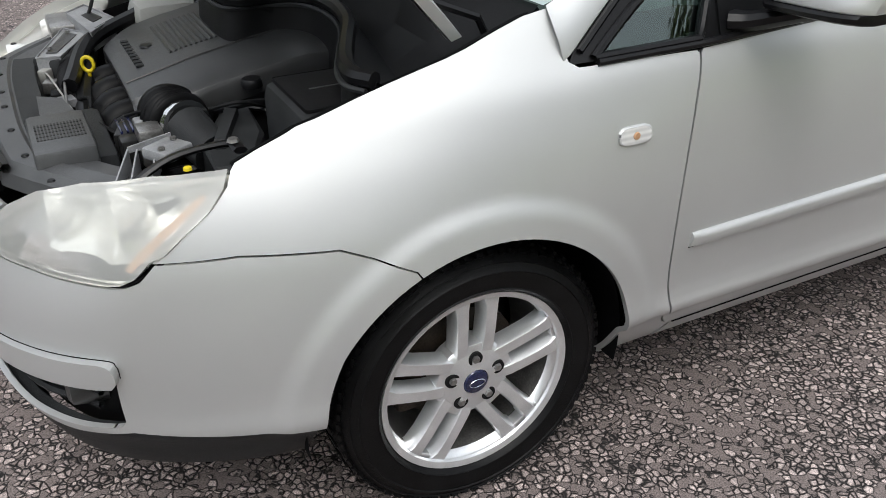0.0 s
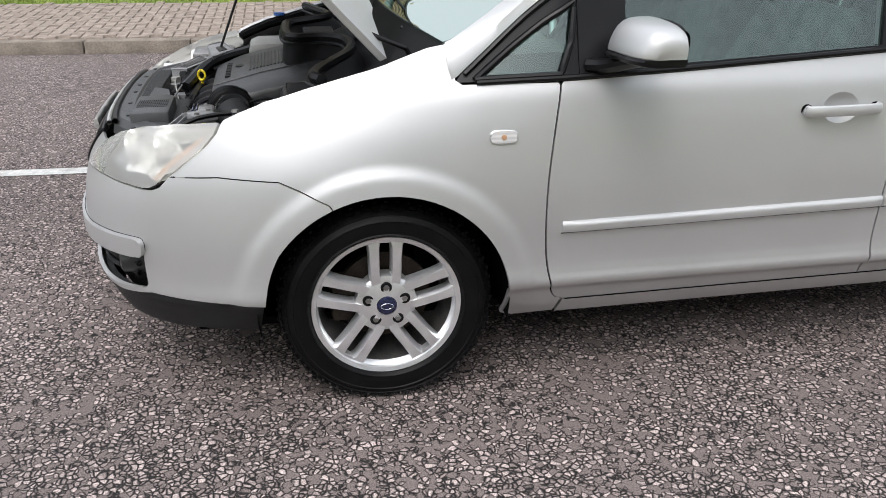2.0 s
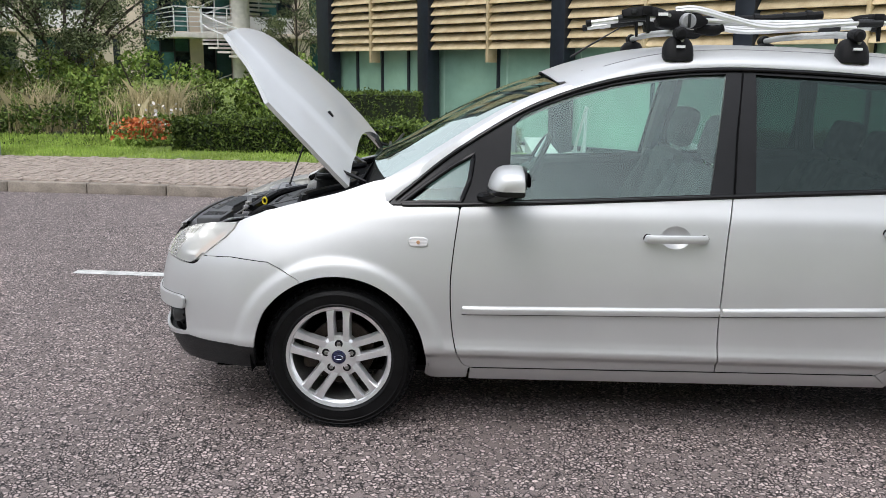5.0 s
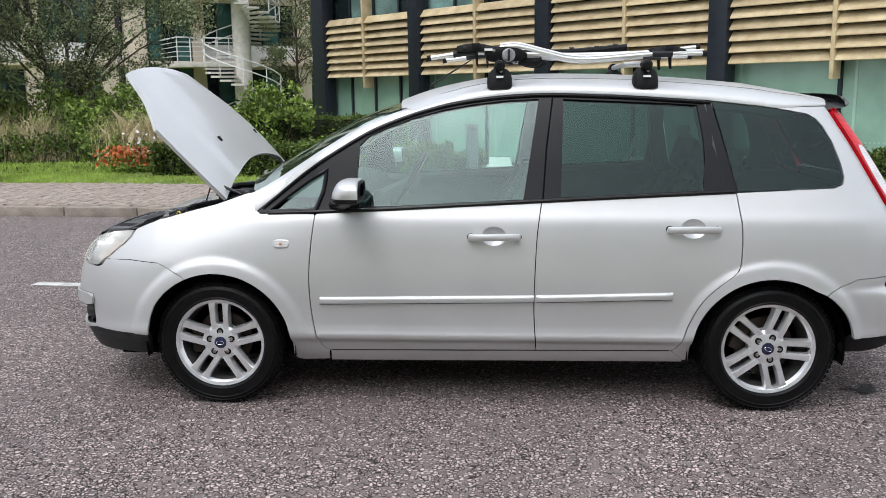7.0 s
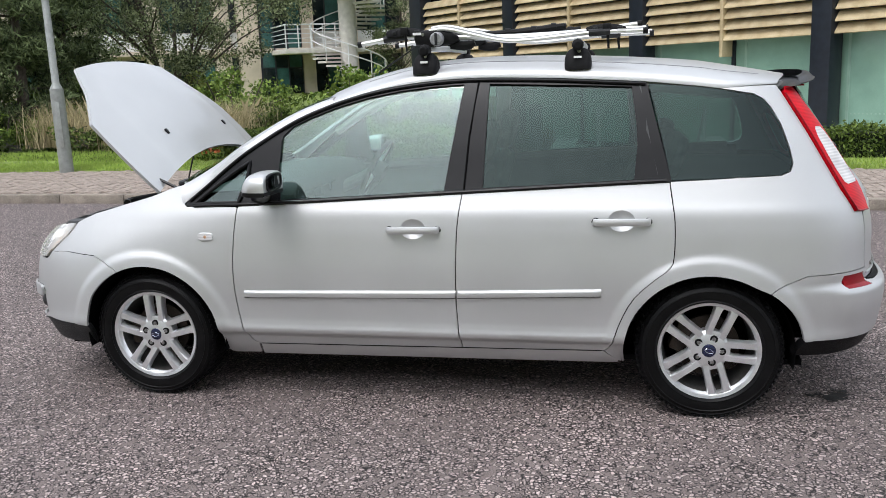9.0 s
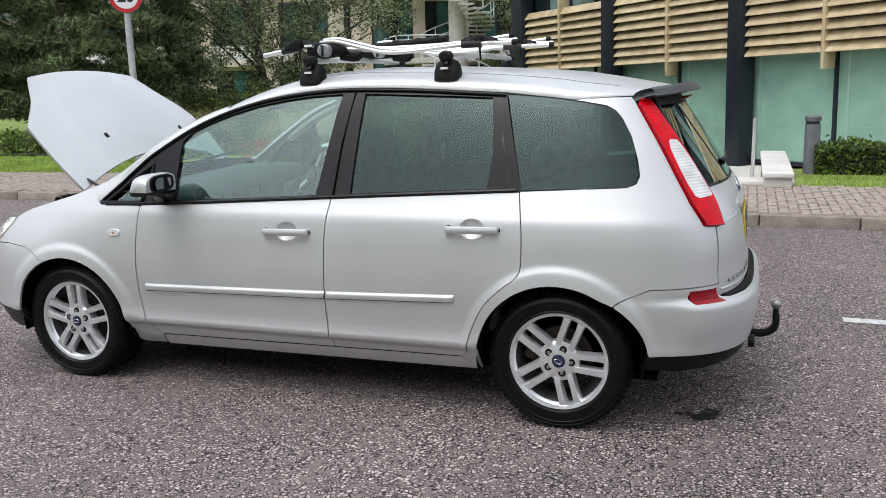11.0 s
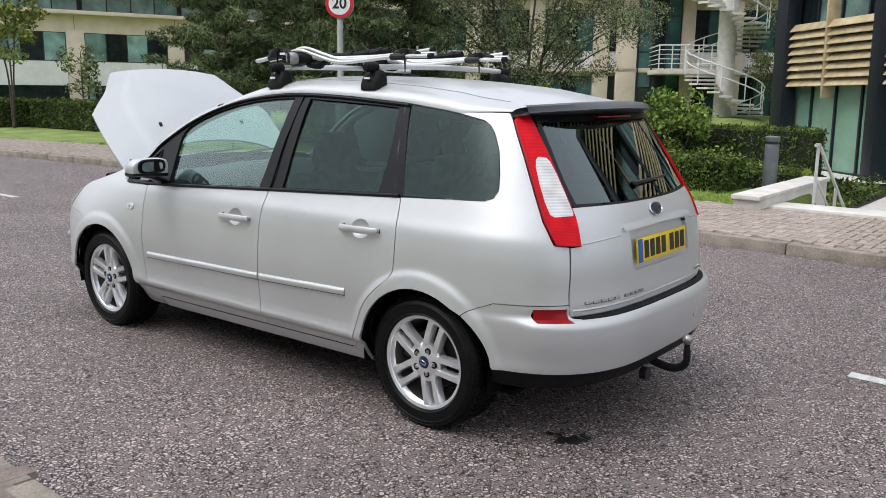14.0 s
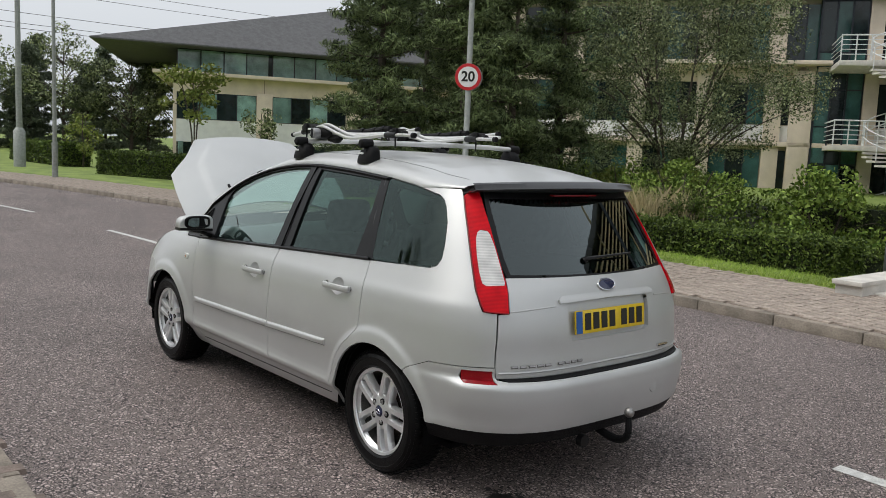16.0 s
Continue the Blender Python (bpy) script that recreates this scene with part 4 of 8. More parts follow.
for x, y in ((1.03, 9.85), (4.19, 9.05), (8.6, 9.4)):
    b = thing("bollard", "dark grey metal bollard light with a sloping top", "bollard", (x, y, 0.0), "bollards")
    part("post", lathe([(0.10, -0.3), (0.10, 0.68), (0.098, 0.69)], 28, "z", (x, y, 0.1)), GUNMETAL, b)
    part("neck", lathe([(0.088, 0.69), (0.088, 0.73)], 28, "z", (x, y, 0.1)), BLACKINK, b)
    part("cap", lathe([(0.10, 0.73), (0.104, 0.74), (0.104, 0.79), (0.09, 0.803), (0.0, 0.81)], 28, "z", (x, y, 0.1)), GUNMETAL, b)
forecourt = tagged(part("pavement_forecourt", bx(-6, 26, 10.9, 34, -1.33, -1.265, 0, None), STONEWHITE, smooth=False), "pale paved forecourt before the slatted building", "pavement", kind="structure")

# ---- slatted office building ----
# true level, against which the road falls by almost a degree
AX, AN, AU = Vector((0.73463, -0.67831, 0.01472)), Vector((0.67838, 0.73471, 0.0)), Vector((-0.01082, 0.00999, 0.99989))
A0 = Vector((-5.241, 30.874, 1.702)) - AX * 0.58 + AN * 0.30 - AU * 1.62
slatted = thing("office_building", "office building with pale slatted sunscreens, dark columns and green glazing", "office building", (2.0, 30.0, -1.2))
FR = Matrix(((AX.x, AN.x, AU.x, A0.x), (AX.y, AN.y, AU.y, A0.y), (AX.z, AN.z, AU.z, A0.z), (0, 0, 0, 1)))
BAY, NB = 5.88, 4
part("core_wall", bx(0.1, BAY * NB, 0.55, 14.0, -2.0, 11.6, 0, FR), COLUMN, slatted)
part("roof", bx(-0.4, BAY * NB + 0.4, -0.5, 14.5, 11.6, 11.95, 0.02, FR), ROOFGREY, slatted)
for k in range(NB + 1):
    w = 0.55 if k == 0 else 0.26
    part("column", bx(BAY * k - (0.2 if k == 0 else w), BAY * k + w, -0.45, 0.12, -2.0, 11.6, 0.01, FR), COLUMN, slatted)
slat_rows = 8
for level, (z0, z1) in enumerate(((1.62, 3.90), (5.45, 7.7), (9.25, 11.5))):
    for b in range(NB):
        for h in range(2):
            xa = BAY * b + (0.58 if b == 0 and h == 0 else 0.28 if h == 0 else BAY / 2 + 0.05)
            xb = BAY * b + (BAY / 2 - 0.05 if h == 0 else BAY - 0.28)
            for k in range(slat_rows):
                za = z0 + (z1 - z0) * k / slat_rows
                bm = bmesh.new()
                hgt = (z1 - z0) / slat_rows
                prof = [(-0.30, 0.0), (-0.33, 0.012), (-0.315, 0.05), (-0.15, hgt * 0.86), (-0.10, hgt * 0.98), (-0.07, hgt * 0.98), (-0.11, hgt * 0.82), (-0.27, 0.02)]
                va = [bm.verts.new((xa, y, za + z)) for y, z in prof]
                vb = [bm.verts.new((xb, y, za + z)) for y, z in prof]
                for i in range(len(prof)):
                    bm.faces.new((va[i], va[(i + 1) % len(prof)], vb[(i + 1) % len(prof)], vb[i]))
                bm.faces.new(va[::-1])
                bm.faces.new(vb)
                bmesh.ops.transform(bm, matrix=FR, verts=bm.verts)
                bmesh.ops.recalc_face_normals(bm, faces=bm.faces)
                part("slat", bm, SLAT, slatted, smooth=False)
        part("fin", bx(BAY * b + BAY / 2 - 0.05, BAY * b + BAY / 2 + 0.05, -0.36, 0.1, z0 - 0.42, z1 + 1.55, 0.006, FR), SLAT, slatted)
for level, (z0, z1) in enumerate(((-1.40, 1.75), (3.8, 5.6), (7.6, 9.4))):
    for b in range(NB):
        panes = 4 if b == 0 or level else 2
        for h in range(panes):
            xa, wd = BAY * b + BAY * h / panes, BAY / panes
            part("window", bx(xa + 0.05, xa + wd - 0.05, 0.28, 0.33, z0 + 0.06, z1, 0, FR), (PANE, (TEAL if (b + h) % 3 else DARKPANE))[level > 0], slatted, smooth=False)
            part("mullion", bx(xa - 0.045, xa + 0.045, 0.20, 0.40, z0, z1, 0, FR), COLUMN, slatted, smooth=False)
            if panes == 2:
                part("inner_frame", bx(xa + 0.33, xa + 0.40, 0.262, 0.282, z0 + 0.06, z1, 0, FR), PANEEDGE, slatted, smooth=False)
                for z in (0.25, 1.05):
                    for k in range(22):
                        xd = xa + 0.45 + (wd - 0.75) * k / 21
                        part("manifestation_dot", bx(xd, xd + 0.035, 0.270, 0.279, z0 + z, z0 + z + 0.035, 0, FR), PANEEDGE, slatted, smooth=False)
        part("glazing_sill", bx(BAY * b, BAY * b + BAY, 0.16, 0.42, z0 - 0.05, z0 + 0.06, 0, FR), COLUMN, slatted, smooth=False)

# ---- stone office with the spiral stair ----
S0 = Vector((-27.0, 28.3, 0))
SX = Vector((0.845, 0.535, 0)).normalized()
SF = Matrix(((SX.x, -SX.y, 0, S0.x), (SX.y, SX.x, 0, S0.y), (0, 0, 1, 0), (0, 0, 0, 1)))
stone = thing("office_building", "beige stone office building with teal windows and white balconies", "office building", (-19, 36, 0))
LEN = 27.0
part("wall", bx(0.0, LEN, 0.5, 14.0, -1.0, 9.2, 0, SF), BEIGE, stone)
part("roof", bx(-1.2, LEN + 1.0, -0.8, 14.5, 9.2, 9.7, 0.03, SF), ROOFGREY, stone)
for z in (2.35, 5.85):
    part("floor_ledge", bx(-0.3, LEN, -0.12, 0.6, z, z + 0.22, 0.02, SF), BEIGE, stone)
for k in range(9):
    x = 0.2 + 3.15 * k
    part("pier", bx(x, x + 0.75, 0.05, 0.6, -1.0, 9.2, 0.02, SF), BEIGE, stone)
    for z0, z1 in ((-0.4, 2.2), (3.35, 5.7), (6.2, 9.0)):
        part("spandrel", bx(x + 0.75, x + 3.15, 0.30, 0.6, z0 - 0.85, z0, 0.01, SF), WALLWHITE if z0 < 6 else BEIGE, stone)
        for h in range(3):
            part("window", bx(x + 0.79 + 0.79 * h, x + 0.79 + 0.79 * (h + 1) - 0.05, 0.42, 0.5, z0 + 0.03, z1 - 0.03, 0, SF), TEALDARK if (k + h) % 2 else DARKPANE, stone, smooth=False)
            part("mullion", bx(x + 0.74 + 0.79 * h, x + 0.79 + 0.79 * h, 0.38, 0.52, z0, z1, 0, SF), COLUMN, stone, smooth=False)
for h in range(3):
    for z0, z1 in ((-0.8, 1.6), (1.66, 3.3), (3.36, 5.0), (5.06, 6.7), (6.76, 9.0)):
        part("tower_window", bx(14.98 + 0.65 * h, 15.58 + 0.65 * h, -0.10, -0.04, z0, z1, 0, SF), TEALDARK if (h + int(z0)) % 2 else DARKPANE, stone, smooth=False)
    part("tower_mullion", bx(14.90 + 0.65 * h, 14.97 + 0.65 * h, -0.16, 0.10, -1.0, 9.2, 0, SF), COLUMN, stone, smooth=False)
part("tower_backing", bx(14.90, 16.95, -0.03, 0.28, -1.0, 9.2, 0, SF), COLUMN, stone, smooth=False)
part("pier", bx(16.97, 17.6, -0.05, 0.6, -1.0, 9.2, 0.02, SF), BEIGE, stone)
part("wing_end", bx(13.9, 14.88, -0.12, 0.6, -1.0, 6.1, 0.02, SF), BEIGE, stone)
part("wing_ledge", bx(8.0, 15.5, -0.9, 0.0, 6.1, 6.28, 0.02, SF), BEIGE, stone)
stair = thing("spiral_staircase", "white spiral staircase with railings round a pale concrete column", "staircase", (-9.6, 35.2, -0.9))
C = Vector((-9.6, 35.2, 0))
part("column", lathe([(0.40, -1.0), (0.40, 9.6), (0.0, 9.6)], 24, "z", C), STONEWHITE, stair)
rails = {0: [], 1: []}
for k in range(44):
    a = radians(190 - 17.5 * (k - 19.5))
    z = -0.9 + 0.172 * k
    bm = bmesh.new()
    ins, outs = 0.42, 1.75
    p = [(C.x + r * math.cos(a + d), C.y + r * math.sin(a + d)) for r, d in ((ins, -0.32), (outs, -0.32), (outs, 0), (ins, 0))]
    lo = [bm.verts.new((x, y, z - 0.09)) for x, y in p]
    hi = [bm.verts.new((x, y, z)) for x, y in p]
    bm.faces.new(hi)
    bm.faces.new(lo[::-1])
    for i in range(4):
        bm.faces.new((lo[i], lo[(i + 1) % 4], hi[(i + 1) % 4], hi[i]))
    part("tread", bm, STONEWHITE, stair, smooth=False)
    q = Vector((C.x + 1.73 * math.cos(a), C.y + 1.73 * math.sin(a), z))
    if k % 2 == 0:
        part("baluster", tube([q, q + Vector((0, 0, 1.05))], 0.025, 6), RAILWHITE, stair)
    rails[0].append(q + Vector((0, 0, 1.05)))
    rails[1].append(q + Vector((0, 0, 0.6)))
for r in rails.values():
    part("handrail", tube(r, 0.03, 6), RAILWHITE, stair)
for z in (2.45, 6.0):
    bal = thing("balcony", "white railed balcony landing beside the spiral stair", "balcony", (-12.0, 35.0, z), "balconies")
    c0 = SF.inverted() @ Vector((-12.6, 34.4, 0))
    c1 = SF.inverted() @ Vector((-9.2, 35.4, 0))
    x0, x1, y0 = c0.x, c1.x + 0.3, min(c0.y, c1.y) - 0.1
    part("slab", bx(x0, x1, y0, 0.5, z - 0.22, z, 0.01, SF), STONEWHITE, bal)
    for zz in (0.25, 0.45, 0.65, 0.85, 1.05):
        part("rail", tube([SF @ Vector((x0 + 0.05, 0.4, z + zz)), SF @ Vector((x0 + 0.05, y0 + 0.06, z + zz)), SF @ Vector((x1 - 0.8, y0 + 0.06, z + zz))], 0.032 if zz > 1 else 0.018, 6), RAILWHITE, bal)
    for k in range(6):
        p = SF @ Vector((x0 + 0.05 + (x1 - 0.85 - x0) * k / 5, y0 + 0.06, z))
        part("post", tube([p, p + Vector((0, 0, 1.06))], 0.028, 6), RAILWHITE, bal)

# the stone office and its stair stand further off than they were drawn
AWAY = Matrix.Translation((3.2, -3.3, 1.56)) @ Matrix.Scale(1.2, 4) @ Matrix.Translation((-3.2, 3.3, -1.56))
for holder in [stone, stair] + [o for o in scene.objects if o.name.startswith("balcony")]:
    holder.location = AWAY @ holder.location
    for o in holder.children:
        o.data.transform(AWAY)
        o.matrix_parent_inverse = Matrix.Translation(-holder.location)

# ---- far office with the hipped roof ----
far = thing("office_building", "far beige office with a grey hipped roof and glazed top floor", "office building", (-58, 36, 0))
X, YA, YB, DEP = 0.0, 0.0, 45.0, 18.0
FD = Vector((0.30, 0.954, 0))
FO = Matrix(((FD.y, FD.x, 0, -53.2), (-FD.x, FD.y, 0, 21.5), (0, 0, 1, 0), (0, 0, 0, 1)))
part("wall", bx(X - DEP, X, YA, YB, 0.0, 6.3, 0, None), BEIGE, far)
part("top_ledge", bx(X - DEP - 0.4, X + 0.9, YA - 1.3, YB + 0.4, 6.0, 6.25, 0.02), BEIGE, far)
part("top_floor", bx(X - DEP + 1, X - 0.6, YA + 0.3, YB - 1, 6.25, 7.92, 0, None), DARKPANE, far, smooth=False)
part("eave", bx(X - DEP - 1.5, X + 1.6, YA - 5.2, YB + 1.5, 7.92, 8.03, 0.02), ROOFGREY, far)
bm = bmesh.new()
rp = [(X + 1.6, YA - 5.2, 8.03), (X + 1.6, YB + 1.5, 8.03), (X - DEP - 1.5, YB + 1.5, 8.03), (X - DEP - 1.5, YA - 5.2, 8.03)]
v = [bm.verts.new(p) for p in rp] + [bm.verts.new((X - 8, YA + 19, 14.0)), bm.verts.new((X - 8, YB - 9, 14.0))]
for q in ((0, 1, 5, 4), (1, 2, 5), (2, 3, 4, 5), (3, 0, 4)):
    bm.faces.new([v[i] for i in q])
part("roof", bm, ROOFGREY, far, smooth=False)
for k in range(6):
    ya = YA + 0.25 + 6.76 * k
    for h in range(4):
        y0 = ya + 1.62 * h
        part("window", bx(X - 0.62, X - 0.54, y0 + 0.04, y0 + 1.58, 6.33, 7.86), TEAL, far, smooth=False)
        part("mullion", bx(X - 0.60, X - 0.48, y0 - 0.03, y0 + 0.03, 6.25, 7.92), COLUMN, far, smooth=False)
    part("window_recess", bx(X - 0.02, X + 0.02, ya, ya + 5.6, 2.95, 4.85), COLUMN, far, smooth=False)
    for h in range(4):
        part("window", bx(X + 0.02, X + 0.05, ya + 0.05 + 1.39 * h, ya + 1.37 + 1.39 * h, 3.0, 4.8), TEAL if (h + k) % 2 else DARKPANE, far, smooth=False)
    part("pier", bx(X, X + 0.22, ya + 5.6, ya + 6.76, 0.0, 5.0, 0.02), BEIGE, far)
    part("joint", bx(X + 0.0, X + 0.03, ya + 6.15, ya + 6.19, 5.0, 6.0), JOINT, far, smooth=False)
    part("spandrel", bx(X, X + 0.15, ya - 0.02, ya + 5.58, 1.35, 2.93), WALLWHITE, far, smooth=False)
    part("ground_window", bx(X - 0.02, X + 0.06, ya, ya + 5.6, 0.1, 1.33), DARKPANE, far, smooth=False)
    part("pilotis", lathe([(0.2, 0.0), (0.2, 1.36)], 14, "z", (X + 0.35, ya + 0.3, 0)), TEAL, far)

for o in far.children:
    for v in o.data.vertices:
        v.co.y += 0.15 * (X + 1.6 - v.co.x)
    o.data.transform(FO)
# ---- posts, sign, cables ----
SX_, SY_, SZ_ = -6.15, 8.23, 2.965
sign = thing("speed_limit_sign", "round 20 speed limit sign on a grey lamp post", "road sign", (SX_, SY_, 0.1))
part("post", tube([(SX_, SY_, 1.40), (SX_, SY_, 1.48), (SX_, SY_, 6.6)], [0.095, 0.056, 0.045], 14), POSTGREY, sign)
post_base = part("post_base", tube([(SX_, SY_, 0.0), (SX_, SY_, 1.40)], [0.105, 0.10], 16), POSTGREY, sign, "wider grey post base with a small door")
part("base_door", bx(SX_ + 0.01, SX_ + 0.085, SY_ - 0.107, SY_ - 0.09, 0.50, 1.20, 0.006), POSTGREY, post_base)
sgn_n = Vector((5.0, -3.0 - 3.6, 0)).normalized()
SM = Matrix.Translation((SX_, SY_, SZ_)) @ sgn_n.to_track_quat("Z", "Y").to_matrix().to_4x4()


def sign_disc(r, h, z0, material, name, parent):
    b = lathe([(0.0, h), (r - 0.004, h), (r, h - 0.004), (r, 0.0), (0, 0)], 40, "z", (0, 0, z0))
    bmesh.ops.transform(b, matrix=SM, verts=b.verts)
    return part(name, b, material, parent)


plate_s = sign_disc(0.248, 0.006, 0.062, SIGNRED, "red_disc", sign)
sign_disc(0.190, 0.003, 0.0682, SIGNWHITE, "white_disc", plate_s)
sign_disc(0.248, 0.006, -0.075, POSTGREY, "rear_disc", sign)
txt = bpy.data.curves.new("numerals", "FONT")
txt.body, txt.size, txt.align_x, txt.align_y, txt.extrude = "20", 0.258, "CENTER", "CENTER", 0.001
txt.offset = 0.006
tob = bpy.data.objects.new("numerals_tmp", txt)
scene.collection.objects.link(tob)
bpy.context.view_layer.update()
nm = bpy.data.meshes.new_from_object(tob)
bpy.data.objects.remove(tob)
nm.transform(SM @ Matrix.Translation((0, 0, 0.0735)))
nm.materials.clear()
nm.materials.append(BLACKINK)
num = new("numerals", nm)
num.parent = plate_s
post = thing("lamp_post", "tall grey lamp post at the back of the pavement", "lamp post", (-24.45, 5.95, 0.1))
part("base", tube([(-24.45, 5.95, 0.0), (-24.45, 5.95, 1.3)], 0.10, 12), POSTGREY, post)
part("pole", tube([(-24.45, 5.95, 1.3), (-24.45, 5.95, 9.5)], [0.07, 0.045], 12), POSTGREY, post)
cctv = thing("camera_pole", "grey pole with a curved arm and a dome camera", "camera pole", (-33.0, 6.9, 0.1))
part("cabinet", tube([(-33, 6.9, 0.0), (-33, 6.9, 1.6), (-33, 6.9, 1.75)], [0.24, 0.24, 0.14], 12), POSTGREY, cctv)
part("pole", tube([(-33, 6.9, 1.7), (-33, 6.9, 7.2)], [0.13, 0.10], 12), POSTGREY, cctv)
part("arm", tube(spline([(-33, 6.9, 7.1), (-33, 6.9, 7.8), (-33.1, 6.7, 8.15), (-33.2, 6.4, 8.1), (-33.2, 6.35, 7.8)], 16), 0.05, 8), POSTGREY, cctv)
part("dome_camera", lathe([(0.0, -0.2), (0.12, -0.16), (0.17, -0.02), (0.16, 0.12), (0.0, 0.18)], 16, "z", (-33.2, 6.35, 7.65)), BLACKINK, cctv)
for k, (za, zb) in enumerate(((26.0, 23.5), (27.0, 24.4), (19.5, 19.0), (20.6, 20.0), (18.2, 17.6), (31.0, 27.0))):
    row = [(-130 + 3 * k, -60 + 200 * i / 20, za + (zb - za) * i / 20 - 3.0 * math.sin(math.pi * i / 20)) for i in range(21)]
    c = tagged(part("overhead_cable", tube(row, 0.032, 4), BLACKINK), "thin overhead power cable against the sky", "cable", "overhead cables", "structure")

# bricks last
paved(kerb_y, -32.0, 9.0, 2.3, 1, BRICK, paving, (0.0, 2.86))
paved(lambda x: near_y(x) - 2.3, -2.0, 6.0, 2.1, 1, REDBRICK, near_paving, None)


# ---- the car ----
car = thing("car", "silver compact MPV parked with its bonnet propped open on the road", "car", (1.32, CY, 0))

dlo_top = curve([(0.20, 0.955), (0.30, 1.035), (0.41, 1.125), (0.60, 1.253), (0.73, 1.327), (0.89, 1.394), (1.10, 1.454), (1.32, 1.488), (1.55, 1.503), (1.80, 1.499), (2.02, 1.489), (2.20, 1.477), (2.36, 1.466), (2.53, 1.447), (2.72, 1.430), (2.95, 1.437), (3.12, 1.44)])
dlo_low = curve([(0.20, 0.944), (0.50, 0.956), (0.85, 0.970), (1.12, 0.984), (1.55, 1.006), (2.00, 1.028), (2.46, 1.050), (2.95, 1.07)])
roof_mid = curve([(0.85, 1.446), (1.0, 1.512), (1.2, 1.566), (1.5, 1.600), (1.8, 1.602), (2.2, 1.586), (2.5, 1.562), (2.8, 1.526), (3.12, 1.478)])
wing_top = [(0.19, 1.052), (0.078, 1.016), (0.0, 0.990), (-0.12, 0.962), (-0.20, 0.943), (-0.28, 0.923), (-0.36, 0.911), (-0.41, 0.9045), (-0.46, 0.897), (-0.50, 0.889), (-0.538, 0.880)]
lamp_edge = [(-0.546, 0.870), (-0.546, 0.848), (-0.574, 0.816), (-0.622, 0.783), (-0.660, 0.751)]
lamp_top = [(-0.547, 0.877), (-0.64, 0.873), (-0.78, 0.862), (-0.94, 0.834), (-1.045, 0.800), (-1.10, 0.765), (-1.136, 0.725), (-1.162, 0.685)]
door_front = [(0.545, 0.276), (0.505, 0.304), (0.469, 0.438), (0.458, 0.631), (0.470, 0.794), (0.49, 0.944)]
door_mid = [(1.545, 0.286), (1.533, 0.43), (1.530, 0.58), (1.540, 0.844), (1.560, 1.000)]
door_rear = [(2.19, 0.294), (2.217, 0.320), (2.25, 0.424), (2.308, 0.544), (2.39, 0.628), (2.463, 0.688), (2.482, 0.742), (2.483, 0.88), (2.472, 0.97), (2.462, 1.044)]


def fine(points, n=24):
    return [(p.x, p.y) for p in spline([(a, b, 0) for a, b in points], n)]


def shifted(points, dx, dz=0.0):
    return [(a + dx, b + dz) for a, b in points]


G = 0.0025
front_arch = arc(0.0, 0.307, 0.362, 113.5, -12, 30)
rear_arch = arc(2.63, 0.302, 0.358, 191, 52, 30)
wing = [(-0.682, 0.737), (-0.50, 0.7405), (-0.28, 0.721), (-0.248, 0.7045), (-0.152, 0.652)] + front_arch + [(0.375, 0.215), (0.40, 0.210), (0.528, 0.214), (0.535, 0.268)] + shifted(fine(door_front), -G) + [(0.482, 0.950), (0.222, 0.947), (0.204, 0.958), (0.198, 1.0), (0.194, 1.046)] + fine(wing_top)[1:] + lamp_edge
both("front_wing", panel(wing, skin, 0.0105), PAINT, car)
fdoor = shifted(fine(door_front), G) + [(0.498, dlo_low(0.5) - 0.004), (0.85, dlo_low(0.85) - 0.004), (1.2, dlo_low(1.2) - 0.004), (1.557, dlo_low(1.55) - 0.004)] + shifted(fine(door_mid), -G)[::-1] + [(1.2, 0.280)]
rdoor = shifted(fine(door_mid), G) + [(1.565, dlo_low(1.56) - 0.004), (2.0, dlo_low(2) - 0.004), (2.458, dlo_low(2.46) - 0.004)] + shifted(fine(door_rear), -G)[::-1] + [(1.9, 0.291)]
HANDLES = ((1.224, 0.848), (2.145, 0.886))
cups = [[(xa + 0.115 + 0.058 * math.cos(a), za + 0.004 + 0.045 * math.sin(a)) for a in [2 * math.pi * k / 28 for k in range(28)]] for xa, za in HANDLES]
front_doors = both("front_door", panel(fdoor, skin, 0.025, 0.012, 0, [cups[0]], 0.008), PAINT, car, "silver front door with black window frame")
rear_doors = both("rear_door", panel(rdoor, skin, 0.0115, 0.012, 0, [cups[1]], 0.008), PAINT, car, "silver rear door with black window frame")
qwin = [(2.470, 1.056), (2.75, 1.066), (2.94, 1.073), (2.982, 1.088), (3.005, 1.12), (3.013, 1.18), (3.016, 1.28), (3.0, 1.35), (2.975, 1.385), (2.93, 1.402), (2.80, 1.420), (2.58, 1.442), (2.372, 1.462)]
quarter = shifted(fine(door_rear), G) + [(2.466, 1.049)] + [(a + 0.004, b - 0.004) for a, b in qwin[1:5]] + [(a + 0.006, b) for a, b in qwin[5:9]] + [(2.935, 1.4075), (2.80, 1.4245), (2.73, 1.431), (2.80, 1.4335), (2.95, 1.4385), (3.10, 1.438), (3.112, 1.41), (3.138, 1.25), (3.158, 1.1), (3.174, 1.0), (3.214, 0.906), (3.2695, 0.898), (3.268, 0.66), (3.0, 0.656), (2.862, 0.592)] + rear_arch[::-1] + [(2.255, 0.236), (2.20, 0.283)]
both("rear_quarter_panel", panel(quarter, skin, 0.0105), PAINT, car)
sill = [(0.538, 0.208), (0.545, 0.2735), (1.2, 0.2775), (1.545, 0.2835), (1.9, 0.2885), (2.185, 0.2915), (2.252, 0.238), (2.25, 0.224)]
